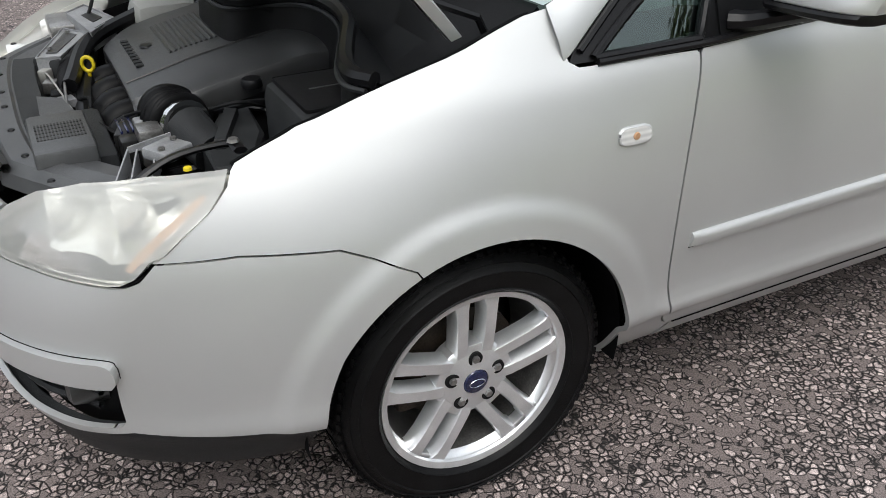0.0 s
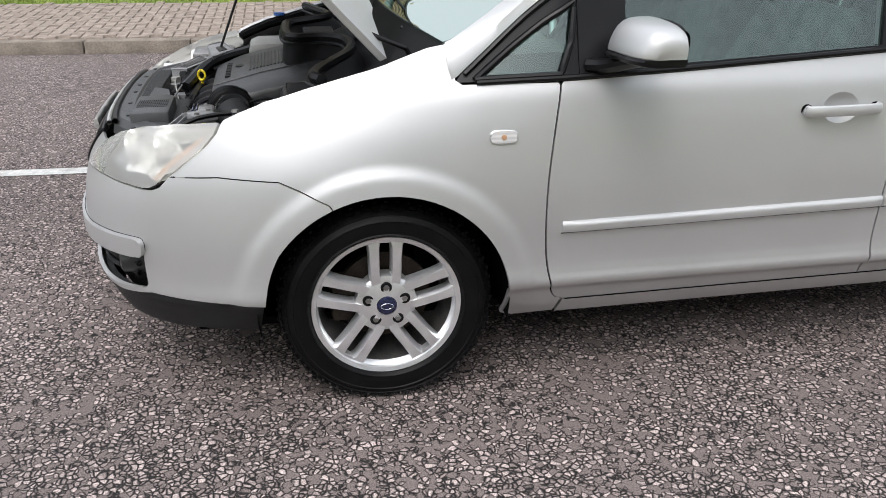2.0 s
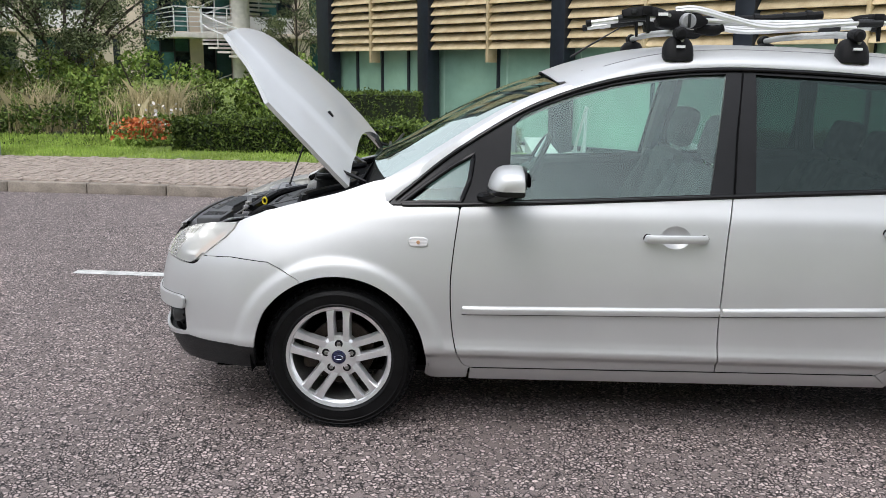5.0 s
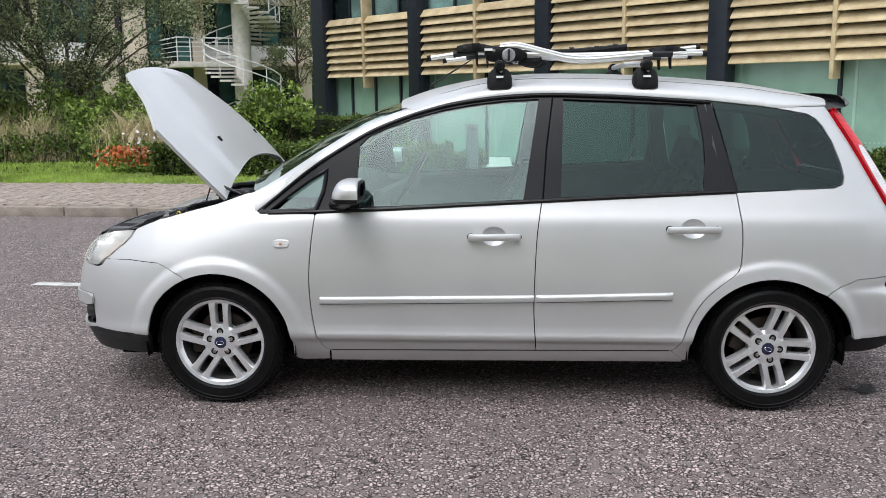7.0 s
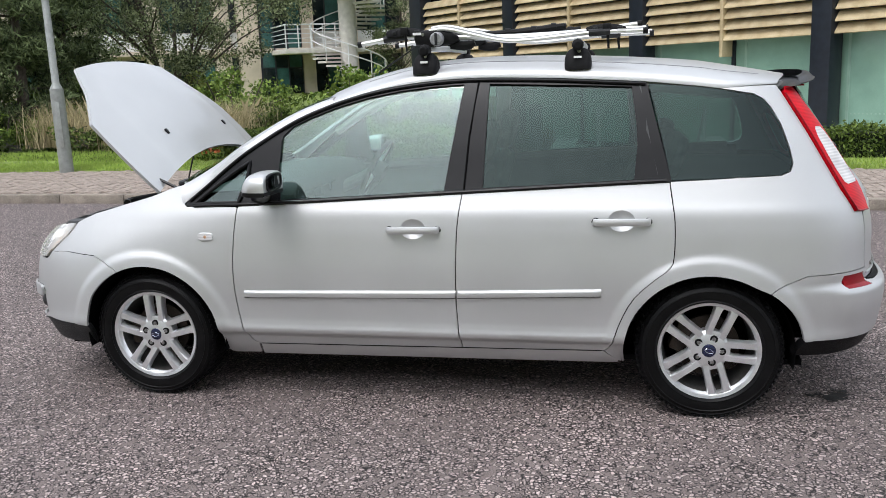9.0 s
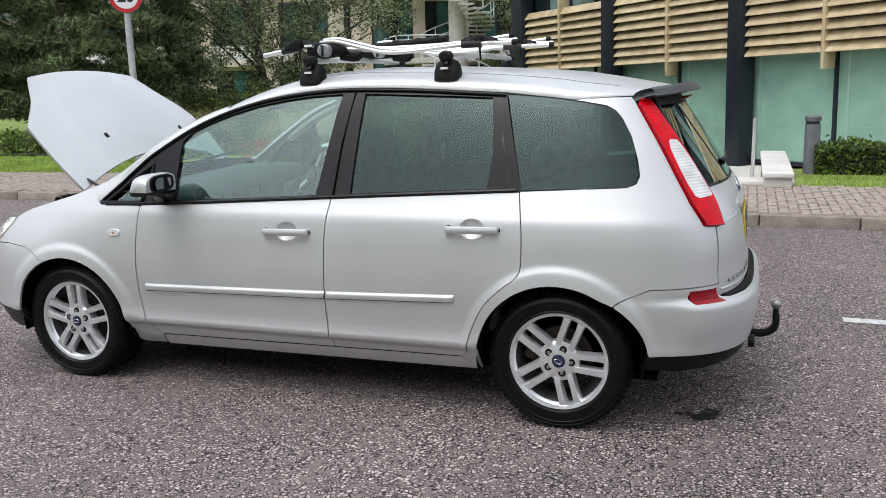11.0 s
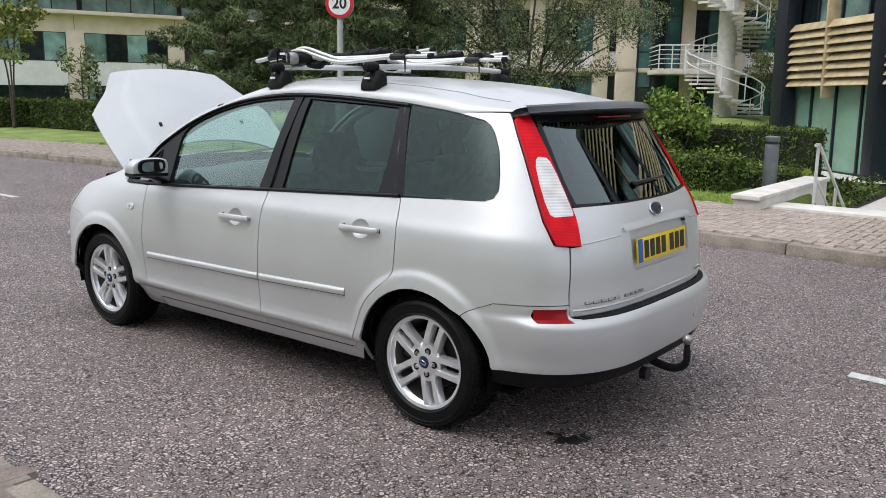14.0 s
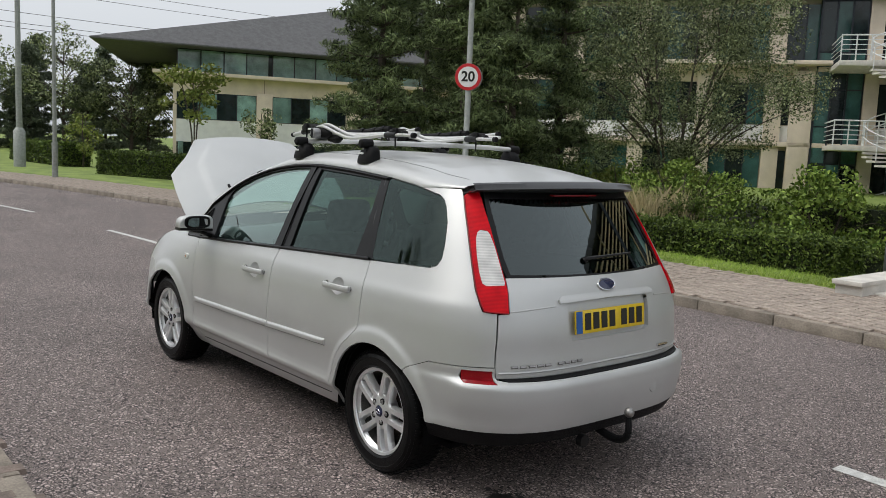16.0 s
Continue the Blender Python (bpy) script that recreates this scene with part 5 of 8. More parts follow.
both("sill", panel(sill, lambda s, z: skin(s, z) + Vector((0, -0.001, 0)), 0.03, 0.02), PAINT, car)

both("sill_joint", tube([skin(x, 0.2745 + 0.0178 * (x - 0.55) / 1.64) + Vector((0, -0.0015, 0)) for x in np.linspace(0.55, 2.18, 40)], 0.002, 6), GAP, car)

# nose
fog_hole = [(-0.768, 0.498), (-1.60, 0.462), (-1.60, 0.355), (-1.05, 0.354), (-0.90, 0.370), (-0.81, 0.3835), (-0.783, 0.389), (-0.770, 0.402)]
nose = [(-1.55, 0.602), (-1.41, 0.604), (-1.355, 0.618), (-1.26, 0.648), (-1.165, 0.669), (-1.11, 0.674), (-1.06, 0.682), (-0.965, 0.690), (-0.84, 0.691), (-0.772, 0.690), (-0.740, 0.693), (-0.711, 0.704), (-0.695, 0.722), (-0.685, 0.7335), (-0.50, 0.737), (-0.281, 0.7175), (-0.2505, 0.7015), (-0.1548, 0.6502)] + arc(0, 0.307, 0.362, 114.1, 172, 14) + [(-0.76, 0.377), (-0.90, 0.352), (-1.05, 0.335), (-1.2, 0.328), (-1.55, 0.325)]
part("front_bumper", joined(panel(nose, skin, 0.0125, 0.012, 0, [fog_hole])), PAINT, car)
both("nose_corner", panel([(-1.352, 0.6205), (-1.29, 0.675), (-1.222, 0.752), (-1.116, 0.757), (-1.144, 0.724), (-1.171, 0.685), (-1.165, 0.671), (-1.26, 0.650)], skin, 0.0125, 0.010), PAINT, car)
lip_poly = [(-1.55, 0.321), (-1.2, 0.324), (-1.05, 0.331), (-0.90, 0.348), (-0.76, 0.373), (-0.364, 0.354), (-0.392, 0.238), (-0.60, 0.242), (-1.0, 0.234), (-1.55, 0.222)]
part("bumper_lip", joined(panel(lip_poly, skin, 0.03, 0.03, 0.002)), GREYPLASTIC, car, "grained black plastic lower bumper edge")
part("lower_intake", joined(panel([(-0.70, 0.54), (-1.57, 0.52), (-1.57, 0.27), (-1.0, 0.27), (-0.70, 0.30)], skin, 0.03, 0.0, 0.05)), PLASTIC, car, "black recessed lower intake")
mould = [(-0.766, 0.494), (-0.758, 0.503), (-0.755, 0.518), (-0.757, 0.530), (-0.763, 0.539), (-0.773, 0.545), (-0.79, 0.548), (-0.95, 0.538), (-1.1, 0.522), (-1.3, 0.512), (-1.57, 0.508), (-1.57, 0.466), (-1.3, 0.468), (-1.1, 0.472), (-0.95, 0.482), (-0.80, 0.490)]
part("bumper_moulding", joined(panel(mould, lambda s, z: skin(s, z) + Vector((-0.012, -0.012 * max(0.0, (s + 1.4) / 0.6), 0)), 0.02, 0.03, 0, (), 0.012)), PAINT, car, "silver moulding above the fog lamp recess", sharp=0.4)
part("moulding_gap", joined(tube([skin(s, z) + Vector((-0.004, -0.004 * max(0.0, (s + 1.4) / 0.6), 0)) for s, z in fine([(-0.752, 0.515), (-0.757, 0.540), (-0.785, 0.5515), (-0.95, 0.5425), (-1.1, 0.5265), (-1.3, 0.5165), (-1.55, 0.5125)], 40)], 0.0010, 6, False)), GAP, car)
for k in (0, 1, 2):
    row = spline([skin(-0.84 - 0.01 * k, 0.475 - 0.033 * k), skin(-1.1, 0.46 - 0.03 * k), skin(-1.55, 0.455 - 0.03 * k)], 16)
    row = [p + Vector((0.03, 0.012, 0)) for p in row]
    part("intake_slat", joined(tube(row, 0.008, 6, False)), GREYPLASTIC, car)
both("fog_lamp", lathe([(0.0, -0.05), (0.025, -0.052), (0.038, -0.045), (0.042, -0.02), (0.045, 0.02)], 24, "x", skin(-0.90, 0.438) + Vector((0.055, 0.030, 0))), COVER, car)
grille_back = [(-1.57, 0.606), (-1.41, 0.608), (-1.355, 0.624), (-1.292, 0.68), (-1.228, 0.757), (-1.57, 0.768)]
part("grille_backing", joined(panel(grille_back, lambda s, z: skin(s, z) + Vector((0.014, 0.004, 0)), 0.03, 0.03)), GAP, car)
for k in range(4):
    z = 0.645 + 0.03 * k
    row = [skin(-1.55 + (0.19 + 0.03 * k) * i / 9, z) + Vector((0.004, 0, 0)) for i in range(10)]
    part("grille_bar", joined(tube(row[::-1], 0.006, 6, False)), PLASTIC, car)
for k in range(11):
    s = -1.54 + 0.0175 * k
    both("grille_rib", tube([skin(s, 0.625) + Vector((0.005, 0, 0)), skin(s + 0.05, 0.69) + Vector((0.004, 0, 0)), skin(s + 0.10, 0.752) + Vector((0.005, 0, 0))], 0.0035, 5), PLASTIC, car)
frame_row = [skin(s, z) + Vector((-0.001, 0, 0)) for s, z in fine([(-1.55, 0.768), (-1.40, 0.766), (-1.245, 0.757), (-1.226, 0.748), (-1.29, 0.677), (-1.352, 0.622), (-1.41, 0.606), (-1.55, 0.604)], 44)]
part("grille_surround", joined(tube(frame_row, 0.006, 8, False)), TRIM, car, "black grille surround")
part("grille_top_strip", joined(tube([skin(s, 0.776) + Vector((-0.002, 0, 0)) for s in np.linspace(-1.225, -1.55, 24)], 0.0075, 8, False)), BARALU, car, "bright strip along the grille's top edge")
tab = [skin(s, 0.735) + Vector((-0.018, 0, 0)) for s in np.linspace(-1.36, -1.55, 10)]
part("grille_bright_bar", joined(tube(tab, 0.016, 10, True, 0.5, (1, 0, 0))), BARALU, car, "bright bar across the grille")

# headlamps
lamp = lamp_top + [(-1.157, 0.677), (-1.11, 0.682), (-1.06, 0.690), (-0.965, 0.698), (-0.84, 0.699), (-0.772, 0.698), (-0.745, 0.701), (-0.718, 0.712), (-0.702, 0.727), (-0.689, 0.742)] + lamp_edge[::-1]
lamp = [(a, b) for a, b in lamp]
lamp_c = (sum(p[0] for p in lamp) / len(lamp), sum(p[1] for p in lamp) / len(lamp))


def grown(poly, c, k):
    return [(c[0] + (a - c[0]) * k, c[1] + (b - c[1]) * k) for a, b in poly]


def lens_face(s, z):
    return skin(s, z) + Vector((-0.006, -0.006, 0.0))


lamps = both("headlamp", panel(grown(lamp, lamp_c, 0.985), lens_face, 0.02, 0.03), CLEAR, car, "hazed headlamp with an amber side strip")
for ob in lamps:
    ob.visible_shadow = False


lamp_rim = curve(lamp_top[::-1])


def lamp_back(s, z):
    k = 0.30 + 0.5 * abs(math.sin(s * 21.0 + 3 * z)) + 0.35 * abs(math.cos(z * 30.0 + s * 7))
    d = smooth((lamp_rim(s) - z) / 0.06)
    return skin(s, z) + Vector(((0.035 + 0.04 * k) * d, (0.03 + 0.02 * k) * d, -0.012))


for ob, bm in zip(lamps, (lambda b: (b, mirrored(b)))(panel(grown(lamp, lamp_c, 0.97), lamp_back, 0.008, 0.0))):
    part("reflector", bm, LAMPIN, ob, "pale reflector behind the lens")
strip = [(-0.602, 0.832), (-0.640, 0.800), (-0.680, 0.768), (-0.712, 0.738), (-0.735, 0.717), (-0.750, 0.722), (-0.727, 0.750), (-0.694, 0.781), (-0.655, 0.811), (-0.614, 0.838)]
for ob, bm in zip(lamps, (lambda b: (b, mirrored(b)))(panel(strip, lambda s, z: skin(s, z) + Vector((0.003, 0.004, 0)), 0.02, 0.0))):
    part("side_marker", bm, AMBER, ob, "faded amber strip")
rim_strip = [(-0.566, 0.844), (-0.594, 0.810), (-0.640, 0.777), (-0.684, 0.743), (-0.716, 0.718), (-0.735, 0.714), (-0.704, 0.738), (-0.670, 0.772), (-0.630, 0.804), (-0.593, 0.837)]
for ob, bm in zip(lamps, (lambda b: (b, mirrored(b)))(panel(rim_strip, lambda s, z: skin(s, z) + Vector((0.001, 0.002, 0)), 0.02, 0.0))):
    part("lens_border", bm, STRUT, ob, "grey border of the lens")
for s, z, r in ((-0.83, 0.775, 0.05), (-0.99, 0.748, 0.042)):
    at = skin(s, z) + Vector((0.09, 0.05, 0))
    for ob, bm in zip(lamps, (lambda b: (b, mirrored(b)))(lathe([(r, -0.06), (r * 0.96, -0.03), (r * 0.7, 0.0), (r * 0.2, 0.02), (0.0, 0.02)], 24, "x", at))):
        part("bulb_bowl", bm, LAMPIN, ob)
both("lamp_seal", tube([skin(s, z) + Vector((0.004, 0.004, 0)) for s, z in fine([(-0.541, 0.868), (-0.541, 0.846), (-0.568, 0.812), (-0.616, 0.778), (-0.657, 0.745), (-0.688, 0.725), (-0.712, 0.708), (-0.742, 0.6965), (-0.775, 0.694), (-0.84, 0.695), (-0.965, 0.694), (-1.06, 0.686), (-1.11, 0.678), (-1.162, 0.673)], 60)], 0.004, 6), GAP, car)

# tail
bump = [(2.862, 0.5885), (3.0, 0.6525), (3.12, 0.654), (3.27, 0.656), (3.275, 0.602), (3.31, 0.5965), (3.42, 0.5950), (3.85, 0.5945), (3.85, 0.352), (3.5, 0.353), (3.3, 0.362), (3.15, 0.366), (2.985, 0.368)] + arc(2.63, 0.302, 0.358, 12, 51, 12)
refl = [(3.143, 0.642), (3.262, 0.642), (3.262, 0.588), (3.135, 0.588)]
part("rear_bumper", joined(panel(bump, skin, 0.0115, 0.015, 0, [refl])), PAINT, car)
both("rear_reflector", panel(grown(refl, (3.2, 0.615), 0.97), skin, 0.03, 0.02, 0.002), DARKRED, car, "dark red bumper reflector")
skirt = [(2.985, 0.364), (3.15, 0.362), (3.3, 0.358), (3.5, 0.349), (3.85, 0.348), (3.85, 0.292), (3.4, 0.290), (3.2, 0.283), (3.1, 0.280), (2.965, 0.290)]
part("rear_skirt", joined(panel(skirt, skin, 0.04, 0.04, 0.003)), PLASTIC, car, "grained black plastic lower bumper")
pad = [(3.285, 0.606), (3.4, 0.606), (3.85, 0.605), (3.85, 0.5955), (3.42, 0.596), (3.31, 0.5975)]
part("bumper_pad", joined(panel(pad, lambda s, z: skin(s, z) + Vector((0.001, 0, 0.002)), 0.02, 0.01, 0, (), 0.003)), PLASTIC, car, "black ribbed loading sill pad")
tg = [(3.276, 0.609), (3.55, 0.609), (3.85, 0.608), (3.85, 1.046), (3.6, 1.047), (3.303, 1.052), (3.3135, 0.96), (3.319, 0.90), (3.276, 0.895), (3.272, 0.66)]
nook = [(3.575, 0.925), (3.60, 0.945), (3.90, 0.95), (3.90, 0.755), (3.61, 0.757), (3.585, 0.775)]


def tail_face(s, z):
    """The tailgate's upper part: an evenly bowed sheet."""
    p = skin(s, z)
    u = (CY - p.y) / (CY - skin(3.30, z).y)
    k = (z - 1.05) / 0.37
    m0, m1, e0, e1 = skin(3.85, 1.05).x, skin(3.85, 1.42).x, skin(3.30, 1.05).x, skin(3.30, 1.42).x
    mid, edge = m0 + (m1 - m0) * k, e0 + (e1 - e0) * k
    w = smooth((z - 0.99) / 0.06)
    return Vector((p.x + (mid - (mid - edge) * abs(u) ** 2.2 - p.x) * w, p.y, z))


tailgate = part("tailgate", joined(panel(tg, tail_face, 0.03, 0.026, 0, [nook])), PAINT, car, "silver tailgate with dark rear window")
part("plate_recess", joined(panel([(3.50, 0.985), (3.88, 0.985), (3.88, 0.72), (3.50, 0.72)], lambda s, z: skin(s, z) + Vector((-0.020, 0, 0)), 0.04, 0)), PAINT, tailgate)
tg_x = skin(3.85, 0.84).x
plate = part("number_plate", bx(tg_x - 0.008, tg_x + 0.002, CY - 0.26, CY + 0.26, 0.783, 0.895, 0.003, Matrix.Translation((tg_x, 0, 0.84)) @ Matrix.Rotation(radians(-6), 4, "Y") @ Matrix.Translation((-tg_x, 0, -0.84))), PLATE, tailgate, "yellow number plate with plain dark bars")
lean = Matrix.Translation((tg_x, 0, 0.84)) @ Matrix.Rotation(radians(-6), 4, "Y") @ Matrix.Translation((-tg_x, 0, -0.84))
part("blue_band", bx(tg_x + 0.001, tg_x + 0.0045, CY - 0.257, CY - 0.215, 0.786, 0.892, 0, lean), BLUE, plate)
for k, y in enumerate((-0.195, -0.135, -0.075, -0.015, 0.075, 0.135, 0.195)):
    part("character_bar", bx(tg_x + 0.001, tg_x + 0.0045, CY + y, CY + y + 0.042, 0.8, 0.88, 0, lean), BLACKINK, plate)
for k, s in enumerate((3.33, 3.365, 3.40, 3.435, 3.47, 3.53, 3.565, 3.60, 3.635)):
    part("badge_bar", tube([skin(s, 0.66) + Vector((0.001, -0.001, 0)), skin(s + 0.026, 0.66) + Vector((0.001, -0.001, 0))], 0.0075, 6), STEEL, tailgate)
part("badge_bar", tube([(skin(3.55, 0.66).x + 0.001, 2 * CY - skin(3.47, 0.66).y - 0.06, 0.662), (skin(3.5, 0.66).x + 0.002, 2 * CY - skin(3.47, 0.66).y + 0.03, 0.662)], 0.008, 6), CHROME, tailgate)
part("tailgate_crease", joined(tube([skin(s, z) for s, z in fine([(3.283, 0.632), (3.45, 0.634), (3.85, 0.636)], 16)], 0.0055, 6)), PAINT, tailgate)
both("tailgate_crease", tube([skin(s, z) + Vector((-0.001, 0, 0)) for s, z in fine([(3.325, 0.908), (3.42, 0.918), (3.52, 0.925)], 10)], 0.004, 6), PAINT, tailgate)
part("towing_eye_cover", lathe([(0.0, 0.004), (0.026, 0.003), (0.028, 0.0)], 28, "x", (skin(3.6, 0.47).x - 0.001, 2 * CY - skin(3.6, 0.47).y, 0.47)), PAINT, car)
part("tailgate_ledge", joined(panel([(3.535, 0.938), (3.85, 0.944), (3.85, 0.974), (3.55, 0.969), (3.53, 0.955)], lambda s, z: skin(s, z) + Vector((0.004 + 0.010 * smooth((0.972 - z) / 0.03), 0, 0)), 0.02, 0.02, 0, (), 0.006)), PAINT, tailgate)
badge_at = skin(3.85, 1.003)
badge = part("oval_badge", lathe([(0.0, 0.012), (0.02, 0.0115), (0.026, 0.009), (0.028, 0.0)], 32, "x", (0, 0, 0)), NAVY, tailgate, "dark blue oval badge with chrome rim")
for v in badge.data.vertices:
    v.co = Vector((badge_at.x - 0.002 + v.co.x + (1.003 - badge_at.z - v.co.z) * 0.45, CY + v.co.y * 2.1, 1.003 + v.co.z * 0.92))
ring = [Vector((badge_at.x + 0.006 - 0.03 * math.sin(a) * 0.45, CY + 0.061 * math.cos(a), 1.003 + 0.0268 * math.sin(a))) for a in [2 * math.pi * k / 32 for k in range(33)]]
part("badge_rim", tube(ring, 0.004, 6, False), CHROME, badge)
rear_win = [(3.325, 1.06), (3.6, 1.052), (3.85, 1.05), (3.85, 1.42), (3.235, 1.415), (3.268, 1.28), (3.298, 1.13)]
part("rear_window", joined(panel(rear_win, tail_face, 0.04, 0.0, 0.004)), REARGLASS, tailgate, "dark rear window reflecting the building")
part("window_band", joined(panel([(3.312, 1.054), (3.6, 1.048), (3.85, 1.046), (3.85, 1.054), (3.6, 1.057), (3.330, 1.066), (3.309, 1.14), (3.285, 1.28), (3.258, 1.40), (3.85, 1.40), (3.85, 1.43), (3.22, 1.43), (3.25, 1.28), (3.285, 1.12)], tail_face, 0.03, 0.0, 0.0015)), TRIM, tailgate)
wiper_at = tail_face(3.80, 1.125) + Vector((0.016, -0.02, 0))
part("rear_wiper", tube(spline([wiper_at + Vector((-0.012, -0.02, -0.012)), wiper_at, wiper_at + Vector((0.004, 0.12, 0.006)), wiper_at + Vector((-0.006, 0.33, 0.012))], 12), [0.017, 0.019, 0.015, 0.011, 0.010, 0.009, 0.008, 0.007, 0.006, 0.006, 0.006, 0.005], 8), TRIM, tailgate)
tlamp = [(3.117, 1.41), (3.15, 1.432), (3.21, 1.428), (3.225, 1.40), (3.256, 1.28), (3.286, 1.12), (3.305, 1.02), (3.316, 0.902), (3.222, 0.910), (3.18, 1.0), (3.163, 1.1), (3.143, 1.25)]
clear_bit = [(3.205, 1.028), (3.222, 1.018), (3.296, 1.022), (3.299, 1.034), (3.285, 1.11), (3.268, 1.195), (3.252, 1.245), (3.24, 1.258), (3.205, 1.262), (3.190, 1.25), (3.182, 1.22), (3.184, 1.15), (3.192, 1.08)]


def lamp_skin(s, z):
    p = skin(s, z)
    return p + Vector((0.008, -0.008, 0))


tails = both("tail_lamp", panel(tlamp, lamp_skin, 0.02, 0.03, 0, [clear_bit]), RED, car, "tall red tail lamp with a clear middle lens")
for ob, bm in zip(tails, (lambda b: (b, mirrored(b)))(panel(grown(clear_bit, (3.235, 1.14), 0.985), lamp_skin, 0.02, 0.004))):
    part("clear_lens", bm, WHITELENS, ob, "ribbed white lens")
both("lamp_border", tube([lamp_skin(a, b) + Vector((0.001, -0.001, 0)) for a, b in fine([(3.122, 1.405), (3.146, 1.25), (3.166, 1.1), (3.183, 1.0), (3.216, 0.925), (3.226, 0.9115), (3.27, 0.907), (3.3145, 0.904)], 40)], 0.0035, 6), DARKRED, car, "dark red lamp border")

# roof, pillars, screens
rows = []
for k in range(75):
    s = 0.90 + 2.22 * k / 74
    e = skin(s, dlo_top(s) + 0.004)
    lead = -0.055 * max(0.0, 1 - (s - 0.9) / 0.5) ** 2 + 0.10 * max(0.0, (s - 2.4) / 0.72) ** 1.5
    pw = 1.7 + 0.8 * smooth((s - 0.9) / 0.5)
    row = []
    for i in range(25):
        u = (1 - math.cos(i / 24 * math.pi / 2)) if i < 25 else 1
        r = (1 - (1 - u) ** pw) ** (1 / pw)
        row.append((e.x + lead * u * (2 - u), e.y + (CY - e.y) * u, e.z + (roof_mid(s) - e.z) * r))
    rows.append(row)
roof_bm = loft(rows)
bmesh.ops.recalc_face_normals(roof_bm, faces=roof_bm.faces)
if sum(f.normal.z for f in roof_bm.faces) < 0:
    bmesh.ops.reverse_faces(roof_bm, faces=roof_bm.faces)
lin_rows = [[(x, y + 0.03 * (1 - i / 24), z - 0.035) for i, (x, y, z) in enumerate(row)] for row in rows[2:]]
part("roof", joined(roof_bm), PAINT, car)
ditch = []
for row in rows[6:70]:
    i = next(q for q in range(25) if row[q][1] > row[0][1] + 0.125)
    a, b = Vector(row[i - 1]), Vector(row[i])
    k = (row[0][1] + 0.125 - a.y) / (b.y - a.y)
    ditch.append(a + (b - a) * k + Vector((0, 0, 0.0005)))
both("roof_ditch_strip", tube(ditch, 0.003, 6, True, 0.5), STRUT, car)
part("roof_lining", joined(loft(lin_rows)), LINER, car, "pale grey roof lining")


def screen_edge(s):
    e = skin(s, dlo_top(s) + 0.004)
    k = (s - 0.19) / 0.75
    return e + Vector((-0.01, 0.055 + 0.015 * k, 0.055 - 0.033 * k + 0.038 * max(0.0, 1 - k / 0.35) ** 1.5))


prows = []
for k in range(40):
    s = 0.195 + 0.74 * k / 39
    e, w = skin(s, dlo_top(s) + 0.004), screen_edge(s)
    prows.append([e + Vector((0, 0.012, -0.004)), e, e + (w - e) * 0.3 + Vector((-0.006, -0.010, 0.008)), e + (w - e) * 0.7 + Vector((-0.006, -0.006, 0.009)), w, w + Vector((0.012, 0.006, -0.012))])
both("front_pillar", loft(prows), PAINT, car)
srows = []
for k in range(30):
    s = 0.19 + 0.735 * k / 29
    w = screen_edge(s)
    bow = 0.11 - 0.07 * k / 29
    row = []
    for i in range(17):
        u = i / 16
        row.append((w.x - bow * (1 - (1 - u) ** 2), w.y + (CY - w.y) * u, w.z + (0.035 - 0.004 * k / 29) * (1 - (1 - u) ** 2)))
    srows.append(row)
part("windscreen", joined(loft(srows)), SCREENGLASS, car, "clear windscreen")
band = [[Vector(p) + Vector((-0.003, 0, 0.004)) for p in srows[k]] for k in (28, 29)]
part("screen_shade_band", joined(loft(band)), TRIM, car)

# side windows
ftop = lambda x: dlo_top(x) - 0.022
ql = [(0.262, 0.962), (0.49, 0.972), (0.522, 1.05), (0.537, 1.15), (0.45, 1.098), (0.36, 1.035)]
fglass = [(0.70, 0.982), (1.0, 0.994), (1.476, 1.018)] + [(1.476 + 0.075 * k / 6, 1.018 + 0.462 * k / 6) for k in range(1, 7)] + [(x, ftop(x)) for x in (1.4, 1.25, 1.1, 0.95, 0.82, 0.74)] + [(0.692, 1.265), (0.684, 1.15)]
rglass = [(1.652, 1.027), (2.0, 1.044), (2.312, 1.058), (2.325, 1.2), (2.322, 1.29), (2.30, 1.452)] + [(x, ftop(x)) for x in (2.15, 1.95, 1.8, 1.668)]


def trim_face(s, z):
    return skin(s, z) + Vector((0, 0.004, 0))


dlo = [(0.205, 0.952)] + [(x, dlo_low(x)) for x in (0.5, 0.8, 1.1, 1.4, 1.7, 2.0, 2.3, 2.464)] + [(2.468, 1.058), (2.41, 1.28), (2.364, 1.462)] + [(2.36 - 2.14 * k / 40, dlo_top(2.36 - 2.14 * k / 40)) for k in range(41)]
both("window_frame", panel(dlo, trim_face, 0.03, 0.012, 0, [ql, rglass, fglass]), TRIM, car, "black window frame")
both("quarter_light", panel(ql, skin, 0.06, 0, 0.012), GLASS, car)
qc = (sum(p[0] for p in ql) / len(ql), sum(p[1] for p in ql) / len(ql))
qring = [(a + (b - a) * k / 6, c + (d - c) * k / 6) for (a, c), (b, d) in zip(ql, ql[1:] + ql[:1]) for k in range(6)]
both("quarter_light_seal", tube([skin(a, b) + Vector((0, -0.001, 0)) for a, b in grown(qring + qring[:1], qc, 1.035)], 0.0095, 8, False), TRIM, car, "black rubber seal of the quarter light")
for ob, bm in zip(front_doors, (lambda b: (b, mirrored(b)))(panel(fglass, skin, 0.06, 0, 0.014))):
    part("window", bm, GLASS, ob, "clear side window")
